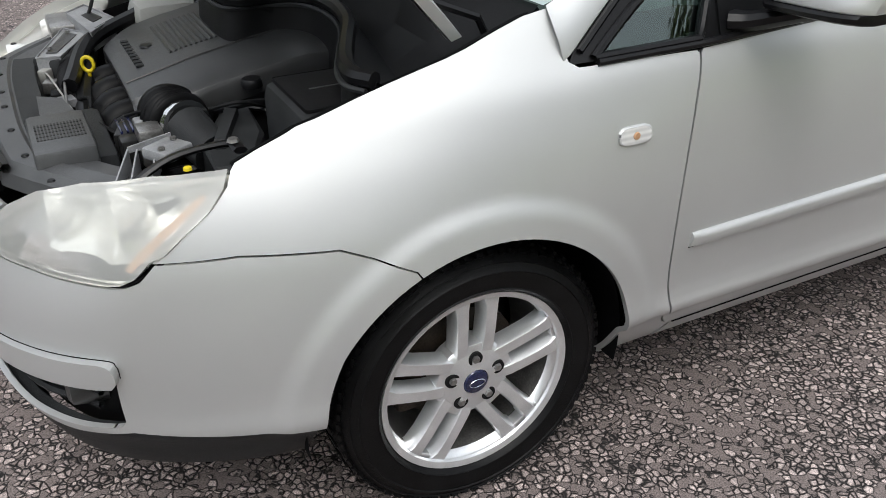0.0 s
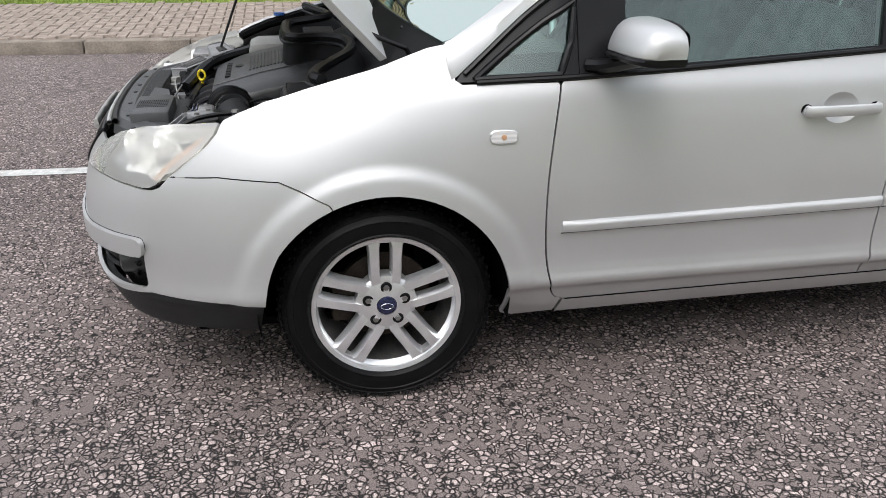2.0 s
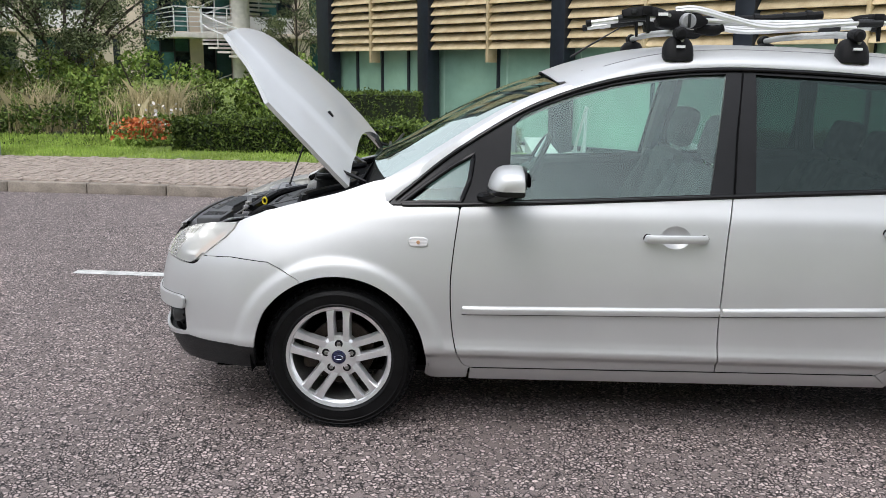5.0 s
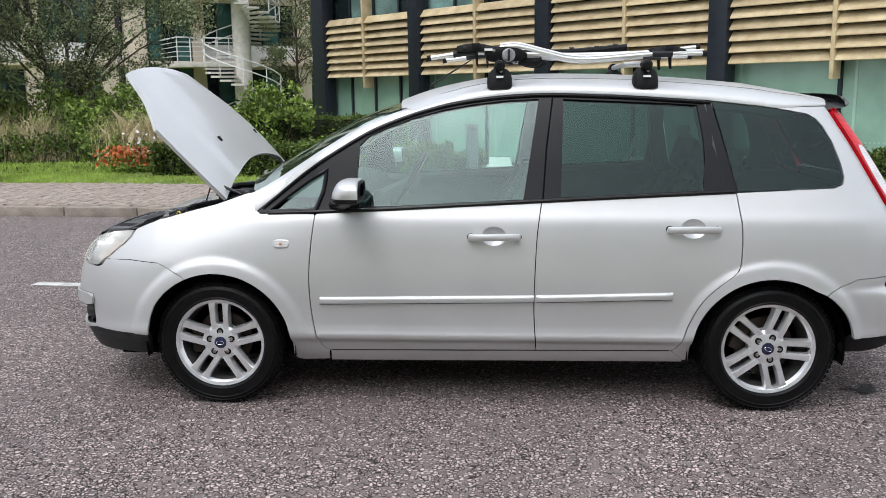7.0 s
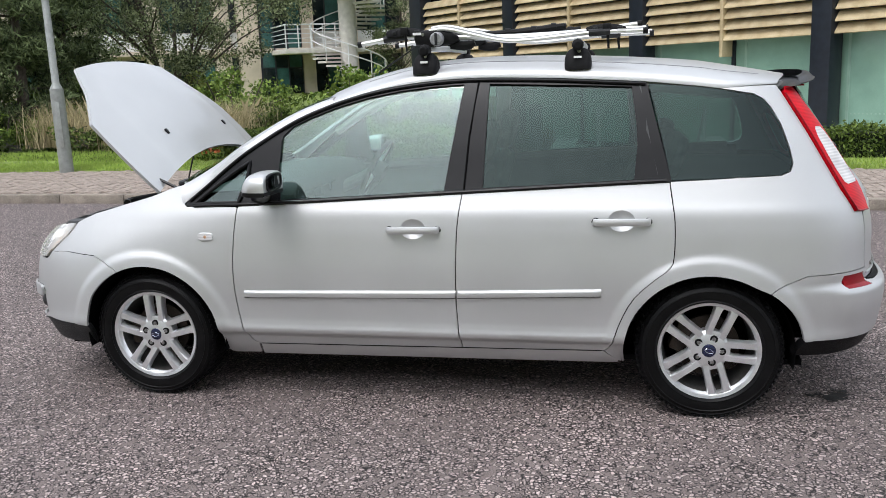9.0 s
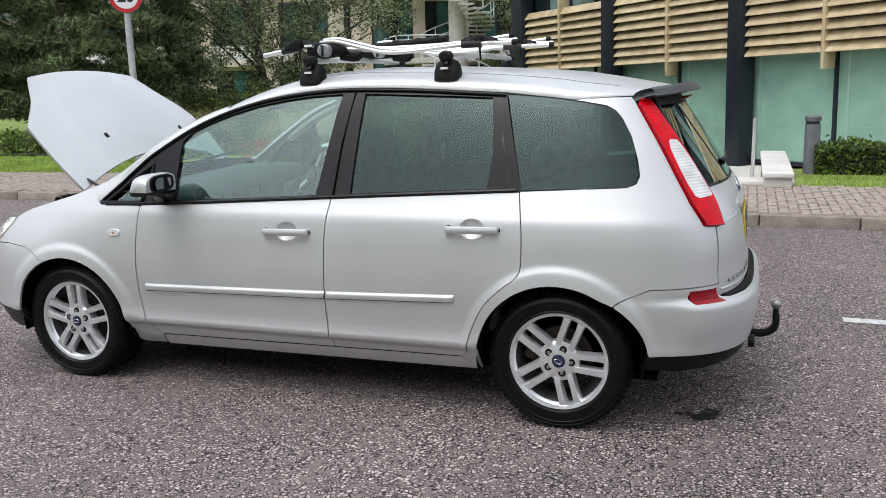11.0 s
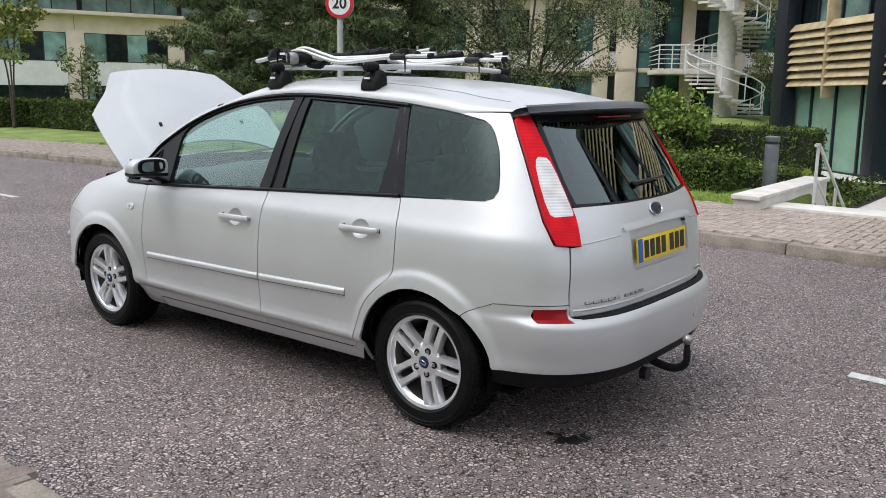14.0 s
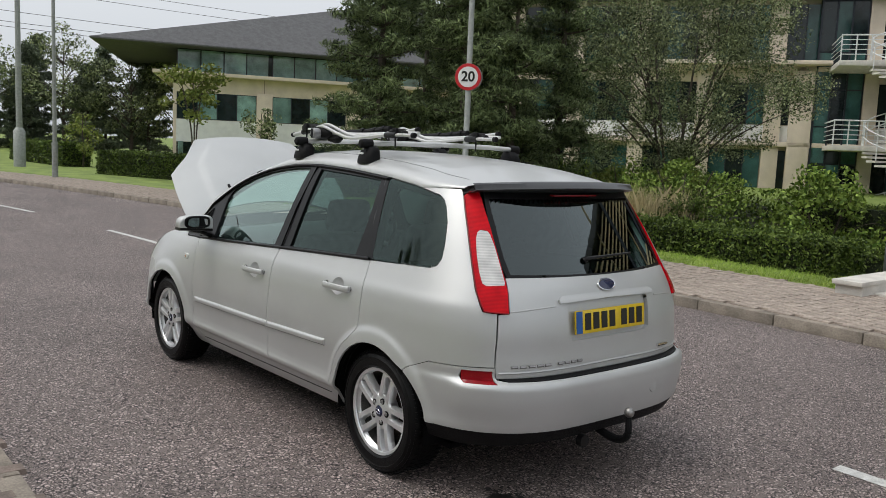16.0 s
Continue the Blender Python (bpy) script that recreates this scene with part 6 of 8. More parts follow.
for ob, bm in zip(rear_doors, (lambda b: (b, mirrored(b)))(panel(rglass, skin, 0.06, 0, 0.014))):
    part("window", bm, DARKGLASS, ob, "tinted side window")
both("rear_side_window", panel(qwin, skin, 0.04, 0.01, 0.003), DARKGLASS, car, "tinted rear side window")
both("pillar_gap", tube([skin(1.567, 1.008) + Vector((0, -0.001, 0)), skin(1.585, 1.25) + Vector((0, -0.001, 0)), skin(1.619, 1.497) + Vector((0, -0.001, 0))], 0.004, 6), GAP, car)
both("waist_seal", tube([skin(x, dlo_low(x) + 0.006) + Vector((0, -0.004, 0)) for x in np.linspace(0.26, 2.45, 40)], 0.008, 8), TRIM, car)
gl_rail = [skin(x, dlo_top(x) - 0.006) + Vector((0, -0.003, 0)) for x in np.linspace(0.23, 2.36, 60)]
both("frame_top_seal", tube(gl_rail, 0.007, 6), TRIM, car)

# strips, handles, repeater
for obs, xa, xb, za, zb in ((front_doors, 0.506, 1.527, 0.539, 0.556), (rear_doors, 1.537, 2.173, 0.556, 0.575)):
    srow = []
    for k in range(31):
        u = k / 30
        x, z = xa + (xb - xa) * u, za + (zb - za) * u
        tip = 1.0 if 0 < k < 30 else 0.55
        srow.append([skin(x + 0.003 * (dz > 0), z + dz) + Vector((0, -dy * tip, 0)) for dz, dy in ((-0.0185, -0.003), (-0.0175, 0.006), (-0.0145, 0.0115), (-0.008, 0.0130), (0.003, 0.0138), (0.0085, 0.0125), (0.0135, 0.0085), (0.0165, 0.004), (0.0172, -0.003))])
    strip_bm = loft(srow)
    strip_bm.verts.ensure_lookup_table()
    for e0 in (0, 30):
        strip_bm.faces.new([strip_bm.verts[e0 * 9 + i] for i in range(9)])
    bmesh.ops.recalc_face_normals(strip_bm, faces=strip_bm.faces)
    for ob, bm in zip(obs, (lambda b: (b, mirrored(b)))(strip_bm)):
        part("rubbing_strip", bm, PAINT, ob, "silver rubbing strip", sharp=0.5)
    # a thin dark line paints the shadow under the strip's lower edge
    gap_bm = tube([skin(xa + (xb - xa) * k / 30, za - 0.0195 + (zb - za) * k / 30) + Vector((0, -0.0005, 0)) for k in range(31)], 0.0016, 6)
    for ob, bm in zip(obs, (lambda b: (b, mirrored(b)))(gap_bm)):
        part("strip_joint", bm, GAP, ob)
for obs, (xa, za) in zip((front_doors, rear_doors), HANDLES):
    xm = xa + 0.115
    cup = [(xm + 0.058 * math.cos(a), za + 0.004 + 0.045 * math.sin(a)) for a in [2 * math.pi * k / 28 for k in range(28)]]

    def dish(s, z, xm=xm, za=za):
        d = min(1.0, math.hypot((s - xm) / 0.058, (z - za - 0.004) / 0.045))
        return skin(s, z) + Vector((0, 0.018 * (1 - d**2.5), 0))

    grip = spline([skin(xa + 0.003, za) + Vector((0, 0.002, 0)), skin(xa + 0.012, za) + Vector((0, -0.022, 0.001)), skin(xm, za + 0.003) + Vector((0, -0.034, 0.001)), skin(xa + 0.219, za + 0.003) + Vector((0, -0.022, 0)), skin(xa + 0.229, za + 0.003) + Vector((0, 0.002, 0))], 26)
    for ob, b1, b2 in zip(obs, (lambda b: (b, mirrored(b)))(panel(cup, dish, 0.012, 0)), (lambda b: (b, mirrored(b)))(tube(grip, 0.0165, 10, True, 0.6, (0, 1, 0)))):
        part("handle_cup", b1, PAINT, ob)
        part("door_handle", b2, PAINT, ob, "silver pull handle")
    # dark discs paint the gap and its shadow round the handle's ends
    for hx in (xa + 0.006, xa + 0.226):
        end = tube([skin(hx, za) + Vector((0, 0.004, 0)), skin(hx, za) + Vector((0, -0.0010, 0))], 0.0182, 16)
        for ob, bm in zip(obs, (lambda b: (b, mirrored(b)))(end)):
            part("handle_gap", bm, GAP, ob)
rep = [(0.328 + 0.036 * math.copysign(abs(math.cos(a)) ** 0.5, math.cos(a)), 0.812 + 0.016 * math.copysign(abs(math.sin(a)) ** 0.6, math.sin(a))) for a in [2 * math.pi * k / 24 for k in range(24)]]
reps = both("side_repeater", panel(rep, lambda s, z: skin(s, z) + Vector((0, -0.006, 0)), 0.02, 0.008), WHITELENS, car, "clear side indicator lens")
both("repeater_bezel", tube([skin(*p) + Vector((0, -0.002, 0)) for p in rep + rep[:1]], 0.004, 6, False), PAINT, car)
for ob, bm in zip(reps, (lambda b: (b, mirrored(b)))(lathe([(0.0, -0.004), (0.007, -0.003), (0.008, 0.0)], 14, "y", skin(0.328, 0.812) + Vector((0, -0.006, 0))))):
    part("bulb", bm, AMBER, ob)

# mirrors
def mirror_rows(z0, high, grow, outline):
    """Closed sections of the mirror's housing, from the door outwards."""
    rows_ = []
    for v, kx, kz in ((0.0, 0.70, 0.80), (0.03, 0.90, 0.93), (0.12, 1.0, 1.0), (0.30, 1.0, 1.0), (0.55, 0.98, 0.97), (0.73, 0.94, 0.92), (0.86, 0.88, 0.84), (0.95, 0.78, 0.70), (1.0, 0.60, 0.46)):
        y = 0.018 - 0.222 * v
        rows_.append([Vector((0.732 - (0.134 + grow) * (1 - u) * kx, y, z0 + high * (w * kz if high > 0.05 else w) + 0.010 * (v - 0.5))) for u, w in outline])
    return rows_


def housing(rows_):
    bm = loft(rows_, True)
    bm.verts.ensure_lookup_table()
    n = len(rows_[0])
    bm.faces.new([bm.verts[i] for i in range(n)])
    bm.faces.new([bm.verts[len(bm.verts) - n + i] for i in range(n)])
    bmesh.ops.recalc_face_normals(bm, faces=bm.faces)
    return bm


shell = housing(mirror_rows(1.046, 0.086, 0.0, [(0.98, 0.0), (0.06, 0.0), (0.01, 0.03), (0.0, 0.08), (0.03, 0.30), (0.09, 0.55), (0.17, 0.75), (0.27, 0.89), (0.40, 0.97), (0.58, 1.0), (0.80, 1.0), (0.93, 0.97), (0.985, 0.90), (1.0, 0.7), (1.0, 0.3)]))
keel = housing(mirror_rows(1.027, 0.023, 0.006, [(1.02, 0.85), (0.05, 0.85), (0.0, 0.6), (0.03, 0.2), (0.12, 0.0), (0.9, 0.0), (1.0, 0.2)]))
mir = both("door_mirror", shell, PAINT, car, "silver door mirror with black base", sharp=0.9)
for ob, bm in zip(mir, (lambda b: (b, mirrored(b)))(keel)):
    part("mirror_keel", bm, TRIM, ob, "black underside of the mirror")
gl = bmesh.new()
bmesh.ops.create_circle(gl, cap_ends=True, segments=28, radius=1)
for v in gl.verts:
    x, y, z = v.co
    q = lambda c, p: math.copysign(abs(c) ** p, c)
    v.co = Vector((0.737 - 0.018 * q(x, 0.6), -0.088 + 0.074 * q(x, 0.6), 1.086 + 0.028 * q(y, 0.6)))
back = bmesh.new()
bmesh.ops.create_circle(back, cap_ends=True, segments=28, radius=1)
for v in back.verts:
    x, y, z = v.co
    v.co = Vector((0.7338 - 0.004 * x, -0.085 + 0.092 * math.copysign(abs(x) ** 0.6, x), 1.087 + 0.038 * math.copysign(abs(y) ** 0.6, y)))
for ob, b1 in zip(mir, (lambda b: (b, mirrored(b)))(back)):
    part("mirror_backing", b1, TRIM, ob, "black rim round the mirror glass")
MIRROR = mat("mirror_glass", (0.55, 0.57, 0.58), 0.03, 1.0, 5, 0.01, rvary=0.01)
for ob, b1 in zip(mir, (lambda b: (b, mirrored(b)))(gl)):
    part("mirror_glass", b1, MIRROR, ob)
ringm = [Vector((0.733, -0.088 + 0.080 * math.copysign(abs(math.cos(a)) ** 0.6, math.cos(a)), 1.086 + 0.034 * math.copysign(abs(math.sin(a)) ** 0.6, math.sin(a)))) for a in [2 * math.pi * k / 32 for k in range(33)]]
for ob, b1, b2 in zip(mir, (lambda b: (b, mirrored(b)))(tube(ringm, 0.008, 8, False)), (lambda b: (b, mirrored(b)))(tube(spline([(0.59, 0.07, 0.985), (0.62, 0.03, 0.992), (0.67, -0.06, 1.024), (0.70, -0.13, 1.040), (0.70, -0.16, 1.05)], 14), [0.045, 0.043, 0.04, 0.038, 0.036, 0.034, 0.033, 0.033, 0.033, 0.032, 0.03, 0.027, 0.02, 0.01], 10, True, 0.55))):
    part("mirror_bezel", b1, TRIM, ob)
    part("mirror_foot", b2, TRIM, ob, "black mirror foot")
both("mirror_corner", panel([(0.545, 0.965), (0.69, 0.98), (0.685, 1.10), (0.69, 1.25), (0.60, 1.215), (0.548, 1.16)], lambda s, z: skin(s, z) + Vector((0, -0.0015, 0)), 0.05, 0.004), TRIM, car)


# wheels


def wheel(at, turn):
    """An alloy wheel: its outer face looks to -y; at is the hub's outer face."""
    w = part("wheel", lathe([(0.203, 0.002), (0.206, -0.004), (0.219, -0.008), (0.222, 0.004), (0.210, 0.010), (0.199, 0.028)], 64), ALLOY, car, "silver alloy wheel with five twin spokes")
    tyre = part("tyre", lathe([(0.212, 0.014), (0.219, -0.004), (0.2265, -0.015), (0.230, -0.0185), (0.233, -0.0160), (0.240, -0.0175), (0.262, -0.0195), (0.270, -0.0190), (0.2725, -0.0215), (0.2755, -0.0180), (0.288, -0.0125), (0.2905, -0.0145), (0.2935, -0.0105), (0.305, 0.004), (0.3135, 0.022), (0.316, 0.05), (0.316, 0.15), (0.312, 0.178), (0.30, 0.195), (0.25, 0.2), (0.205, 0.19)], 72), RUBBER, w, "black road tyre")
    bits = [w, tyre, part("rim_barrel", lathe([(0.199, 0.0281), (0.190, 0.10), (0.186, 0.17), (0.21, 0.19)], 48), BARREL, w, "inner rim with the spokes' shade in its colour")]
    tread = bmesh.new()
    for k in range(60):
        a = 2 * math.pi * k / 60
        for y0, y1, da in ((0.018, 0.05, 0.018), (0.058, 0.092, -0.012), (0.10, 0.135, 0.012), (0.143, 0.178, -0.018)):
            box(tread, -0.0045, 0.0045, y0, y1, 0.313, 0.3185, 0, Matrix.Rotation(a + da, 4, "Y"))
    for k in range(76):
        box(tread, -0.0075, 0.0075, -0.006, 0.016, 0.2955, 0.3045, 0.0, Matrix.Rotation(2 * math.pi * k / 76, 4, "Y") @ Matrix.Translation((0, 0.006, 0.300)) @ Matrix.Rotation(radians(-52), 4, "X") @ Matrix.Translation((0, -0.006, -0.300)))
    bits.append(part("tread", tread, RUBBER, tyre, smooth=False))
    for k in range(5):
        spoke = bmesh.new()
        for side in (-1, 1):
            pts = []
            for r, off, y, wd in ((0.050, 0.026, 0.011, 0.016), (0.08, 0.0300, 0.005, 0.0155), (0.11, 0.0315, 0.002, 0.0148), (0.15, 0.0325, -0.001, 0.0148), (0.185, 0.0335, -0.001, 0.0165), (0.210, 0.0340, 0.004, 0.024)):
                pts.append((r, side * off, y, wd))
            ring = []
            for r, o, y, wd in pts:
                ring.append([spoke.verts.new((o + dx * wd, y + dy, r)) for dx, dy in ((-1.15, 0.040), (-1, 0.007), (-0.80, 0.0), (0.80, 0.0), (1, 0.007), (1.15, 0.040))])
            for u, v in zip(ring, ring[1:]):
                for i in range(6):
                    spoke.faces.new((u[i], u[(i + 1) % 6], v[(i + 1) % 6], v[i]))
        bmesh.ops.recalc_face_normals(spoke, faces=spoke.faces)
        bmesh.ops.rotate(spoke, verts=spoke.verts, matrix=Matrix.Rotation(2 * math.pi * k / 5, 3, "Y"))
        bits.append(part("spoke", spoke, ALLOY, w))
        for r0, r1, hw, ya in ((0.036, 0.091, 0.020, 0.008), (0.196, 0.212, 0.024, 0.006)):
            web = bx(-hw, hw, ya, ya + 0.03, r0, r1, 0.003)
            bmesh.ops.rotate(web, verts=web.verts, matrix=Matrix.Rotation(2 * math.pi * k / 5, 3, "Y"))
            bits.append(part("spoke_web", web, ALLOY, w))
        a = 2 * math.pi * k / 5
        nut = lathe([(0.0, -0.005), (0.0075, -0.005), (0.0095, -0.001), (0.0095, 0.02)], 6, "y", (0.056 * math.sin(a), 0.003, 0.056 * math.cos(a)))
        bits.append(part("wheel_nut", nut, STEEL, w))
        # a black ring paints the shade in the recess round each nut
        nutpit = lathe([(0.0085, 0.0012), (0.0150, -0.0002), (0.0165, 0.0005), (0.0172, 0.006)], 20, "y", (0.056 * math.sin(a), 0.0025, 0.056 * math.cos(a)))
        bits.append(part("nut_seat", nutpit, PLASTIC, w))
    bits.append(part("hub", lathe([(0.030, 0.0), (0.040, 0.0015), (0.066, 0.006), (0.083, 0.011), (0.089, 0.018), (0.090, 0.06)], 40), ALLOY, w))
    bits.append(part("hub_cap", lathe([(0.0, -0.006), (0.02, -0.005), (0.027, -0.002), (0.0305, 0.004)], 32), NAVY, w, "dark blue hub cap"))
    ov = lathe([(0.0165, -0.0066), (0.018, -0.0072), (0.0195, -0.0062)], 28)
    for v in ov.verts:
        v.co.z *= 0.5
    bits.append(part("hub_oval", ov, CHROME, w))
    bits.append(part("brake_disc", lathe([(0.06, 0.075), (0.138, 0.075), (0.139, 0.095), (0.06, 0.095)], 48), RUST, w, "rusty brake disc"))
    bits.append(part("disc_bell", lathe([(0.0, 0.05), (0.066, 0.052), (0.07, 0.08)], 32), STEEL, w))
    cal = bx(-0.16, -0.085, 0.05, 0.12, -0.07, 0.07, 0.015)
    bits.append(part("brake_caliper", cal, RUST, w))
    w.matrix_basis = Matrix.Translation(Vector(at)) @ Matrix.Rotation(radians(turn), 4, "Y")
    if at[1] > CY:
        w.matrix_basis = Matrix.Translation(Vector(at)) @ Matrix.Rotation(math.pi, 4, "Z") @ Matrix.Rotation(radians(turn), 4, "Y")
    return w


wheel((0.0, 0.034, 0.311), 0)
wheel((2.64, 0.034, 0.311), 21)
wheel((0.0, 2 * CY - 0.034, 0.311), 25)
wheel((2.64, 2 * CY - 0.034, 0.311), 40)
# arch liners coloured near-black for the shade inside the wheel wells
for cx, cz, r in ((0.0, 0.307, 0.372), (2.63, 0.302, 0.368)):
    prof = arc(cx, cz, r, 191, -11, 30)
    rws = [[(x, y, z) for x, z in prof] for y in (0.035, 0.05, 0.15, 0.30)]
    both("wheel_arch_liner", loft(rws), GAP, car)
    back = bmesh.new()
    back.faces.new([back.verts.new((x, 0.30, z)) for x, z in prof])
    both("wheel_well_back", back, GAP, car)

# inner shell and floor, near-black in place of shade, and the cabin
inner = [(-0.62, 0.30), (-0.62, 0.66), (-0.50, 0.70), (-0.20, 0.70), (0.2, 0.92), (0.55, 0.93), (2.45, 1.02), (2.60, 1.02), (3.15, 1.02), (3.2, 0.60), (3.2, 0.3), (2.9, 0.27), (2.3, 0.23), (0.4, 0.23), (-0.4, 0.25)]
arch_holes = [arc(0.0, 0.307, 0.372, 0, 345, 23), arc(2.63, 0.302, 0.368, 0, 345, 23)]
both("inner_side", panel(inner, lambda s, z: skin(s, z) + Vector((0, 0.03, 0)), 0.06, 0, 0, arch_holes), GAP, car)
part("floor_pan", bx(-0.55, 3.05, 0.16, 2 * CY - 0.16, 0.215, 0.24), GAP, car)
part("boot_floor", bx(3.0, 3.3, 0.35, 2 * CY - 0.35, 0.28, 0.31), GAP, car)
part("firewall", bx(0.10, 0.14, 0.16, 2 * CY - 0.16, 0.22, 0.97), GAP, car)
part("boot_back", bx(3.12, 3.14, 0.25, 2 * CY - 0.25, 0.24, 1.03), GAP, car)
both("door_card", panel([(0.55, 0.30), (0.5, 0.94), (1.5, 1.0), (2.46, 1.04), (2.95, 1.06), (2.95, 0.3)], lambda s, z: skin(s, z) + Vector((0, 0.075, 0)), 0.08, 0, 0, [arch_holes[1]]), DASH, car)
both("cabin_sill", tube([skin(x, dlo_low(x) - 0.02) + Vector((0, 0.06, 0)) for x in np.linspace(0.5, 2.9, 24)], 0.03, 8), DASH, car)
both("cant_rail", tube([skin(x, dlo_top(x) - 0.015) + Vector((0, 0.045, 0)) for x in np.linspace(0.5, 2.85, 40)], 0.026, 8), LINER, car)
both("middle_pillar_lining", tube([skin(1.53, 1.0) + Vector((0, 0.05, 0)), skin(1.56, 1.25) + Vector((0, 0.05, 0)), skin(1.60, 1.49) + Vector((0, 0.05, 0))], 0.04, 8), LINER, car)
both("rear_pillar_lining", tube([skin(2.40, 1.05) + Vector((0, 0.05, 0)), skin(2.36, 1.25) + Vector((0, 0.05, 0)), skin(2.33, 1.46) + Vector((0, 0.05, 0))], 0.045, 8), DASH, car)
drows = []
for k in range(15):
    t = k / 14
    x, z = [(0.10, 0.93), (0.2, 0.985), (0.35, 1.01), (0.5, 1.015), (0.6, 1.0), (0.66, 0.955), (0.68, 0.90), (0.67, 0.8), (0.66, 0.7), (0.64, 0.6), (0.60, 0.5), (0.58, 0.45), (0.55, 0.40), (0.5, 0.35), (0.45, 0.3)][k]
    drows.append([(x + 0.0 * i - 0.05 * math.sin(math.pi * i / 16), 0.13 + (2 * CY - 0.26) * i / 16, z + (0.03 * math.exp(-(((i - 12) / 2.2) ** 2)) + 0.02 * math.exp(-(((i - 8) / 2) ** 2))) * (1 if 1 < k < 8 else 0)) for i in range(17)])
part("dashboard", loft(drows), DASH, car, "dark grey dashboard")
for y in (0.55, 0.66, 0.80, 0.93):
    part("dash_vent", bx(0.655, 0.675, y - 0.045, y + 0.045, 0.90, 0.95, 0.006), GREYPLASTIC, car)
swc = Vector((0.84, 1.235, 0.97))
tilt = Matrix.Translation(swc) @ Matrix.Rotation(radians(-62), 4, "Y")
ringp = [tilt @ Vector((0.185 * math.cos(a), 0.185 * math.sin(a), 0)) for a in [2 * math.pi * k / 40 for k in range(41)]]
sw = part("steering_wheel", tube(ringp, 0.016, 8, False), TRIM, car, "dark steering wheel")
part("wheel_boss", lathe([(0.0, 0.015), (0.05, 0.012), (0.07, 0.0), (0.06, -0.05)], 24, "z"), DASH, sw).data.transform(tilt)
for a in (0, 120, 240):
    part("wheel_spoke", tube([tilt @ Vector((0.06 * math.cos(radians(a)), 0.06 * math.sin(radians(a)), 0)), tilt @ Vector((0.18 * math.cos(radians(a)), 0.18 * math.sin(radians(a)), 0))], 0.015, 8), ALLOY, sw)
part("steering_column", tube([swc, swc + Vector((-0.22, 0, -0.10))], 0.035, 10), DASH, car)


def seat(x, y, w=0.27, back=0.62, rake=16, head=True, name="front_seat"):
    def pad(x0, x1, z0, z1, ww, m=None):
        b = bx(x0, x1, -ww, ww, z0, z1, 0.049)
        if m is not None:
            bmesh.ops.transform(b, matrix=m, verts=b.verts)
        return b

    s = part(name, pad(-0.30, 0.26, 0.36, 0.52, w), FABRIC, car, "dark fabric seat")
    tiltm = Matrix.Translation((0.20, 0, 0.48)) @ Matrix.Rotation(radians(rake), 4, "Y")
    part("backrest", pad(-0.07, 0.07, 0.0, back, w * 0.93, tiltm), FABRIC, s)
    for sy in (-1, 1):
        part("bolster", tube([tiltm @ Vector((-0.09, sy * w * 0.86, 0.06)), tiltm @ Vector((-0.095, sy * w * 0.9, back * 0.5)), tiltm @ Vector((-0.06, sy * w * 0.78, back * 0.92))], [0.05, 0.055, 0.04], 10), FABRIC, s)
        if head:
            part("headrest_post", tube([tiltm @ Vector((0, sy * 0.06, back - 0.02)), tiltm @ Vector((0, sy * 0.06, back + 0.08))], 0.007, 6), CHROME, s)
    if head:
        part("headrest", pad(-0.05, 0.05, back + 0.02, back + 0.23, 0.145, tiltm), FABRIC, s)
    s.matrix_basis = Matrix.Translation((x, y, 0))
    return s


seat(1.20, 0.50)
seat(1.22, 2 * CY - 0.50)
seat(2.08, 0.42, 0.22, 0.56, 18, True, "rear_seat")
seat(2.08, CY, 0.20, 0.54, 18, True, "rear_seat")
seat(2.08, 2 * CY - 0.42, 0.22, 0.56, 18, True, "rear_seat")
part("parcel_shelf", bx(2.45, 3.12, 0.22, 2 * CY - 0.22, 0.985, 1.005, 0.006), DASH, car)
part("interior_mirror", bx(0.83, 0.855, CY - 0.11, CY + 0.11, 1.39, 1.45, 0.012), TRIM, car)
both("sun_visor", bx(0.98, 1.12, 0.40, 0.78, 1.465, 1.485, 0.008), LINER, car)

# bonnet, hinged at its rear corners and propped open
OPEN = 62.0
HX, HZ = 0.03, 1.004
hinge = Matrix.Translation((HX, 0, HZ)) @ Matrix.Rotation(radians(OPEN), 4, "Y") @ Matrix.Translation((-HX, 0, -HZ))
b_side = spline([(0.03, 0.165, 1.004), (-0.10, 0.150, 0.970), (-0.25, 0.142, 0.930), (-0.42, 0.150, 0.880)], 30)
b_lamp = spline([(-0.42, 0.150, 0.880), (-0.505, 0.225, 0.868), (-0.60, 0.315, 0.846), (-0.70, 0.385, 0.815), (-0.775, 0.44, 0.792)], 26)
b_edge = b_side + b_lamp[1:]
b_mid = spline([(-0.125, CY, 1.050), (-0.28, CY, 1.020), (-0.45, CY, 0.966), (-0.62, CY, 0.895), (-0.74, CY, 0.835), (-0.815, CY, 0.792)], len(b_edge))
brow = []
for k, (e, c) in enumerate(zip(b_edge, b_mid)):
    v = k / (len(b_edge) - 1)
    row = []
    for i in range(26):
        u = i / 25
        full = 1 - (1 - u) ** 2.3
        r = full + (u - full) * max(0.0, v - 0.8) * 3
        ridge = 0.017 * smooth((u - 0.30) / 0.07) * (1 - 0.8 * v) * (1 - u)
        x = e.x + (c.x - e.x) * (1 - (1 - u) ** 2)
        row.append(Vector((x, e.y + (c.y - e.y) * u, e.z + (c.z - e.z) * r + ridge)))
    brow.append(row)
bon = joined(loft(brow))
bmesh.ops.recalc_face_normals(bon, faces=bon.faces)
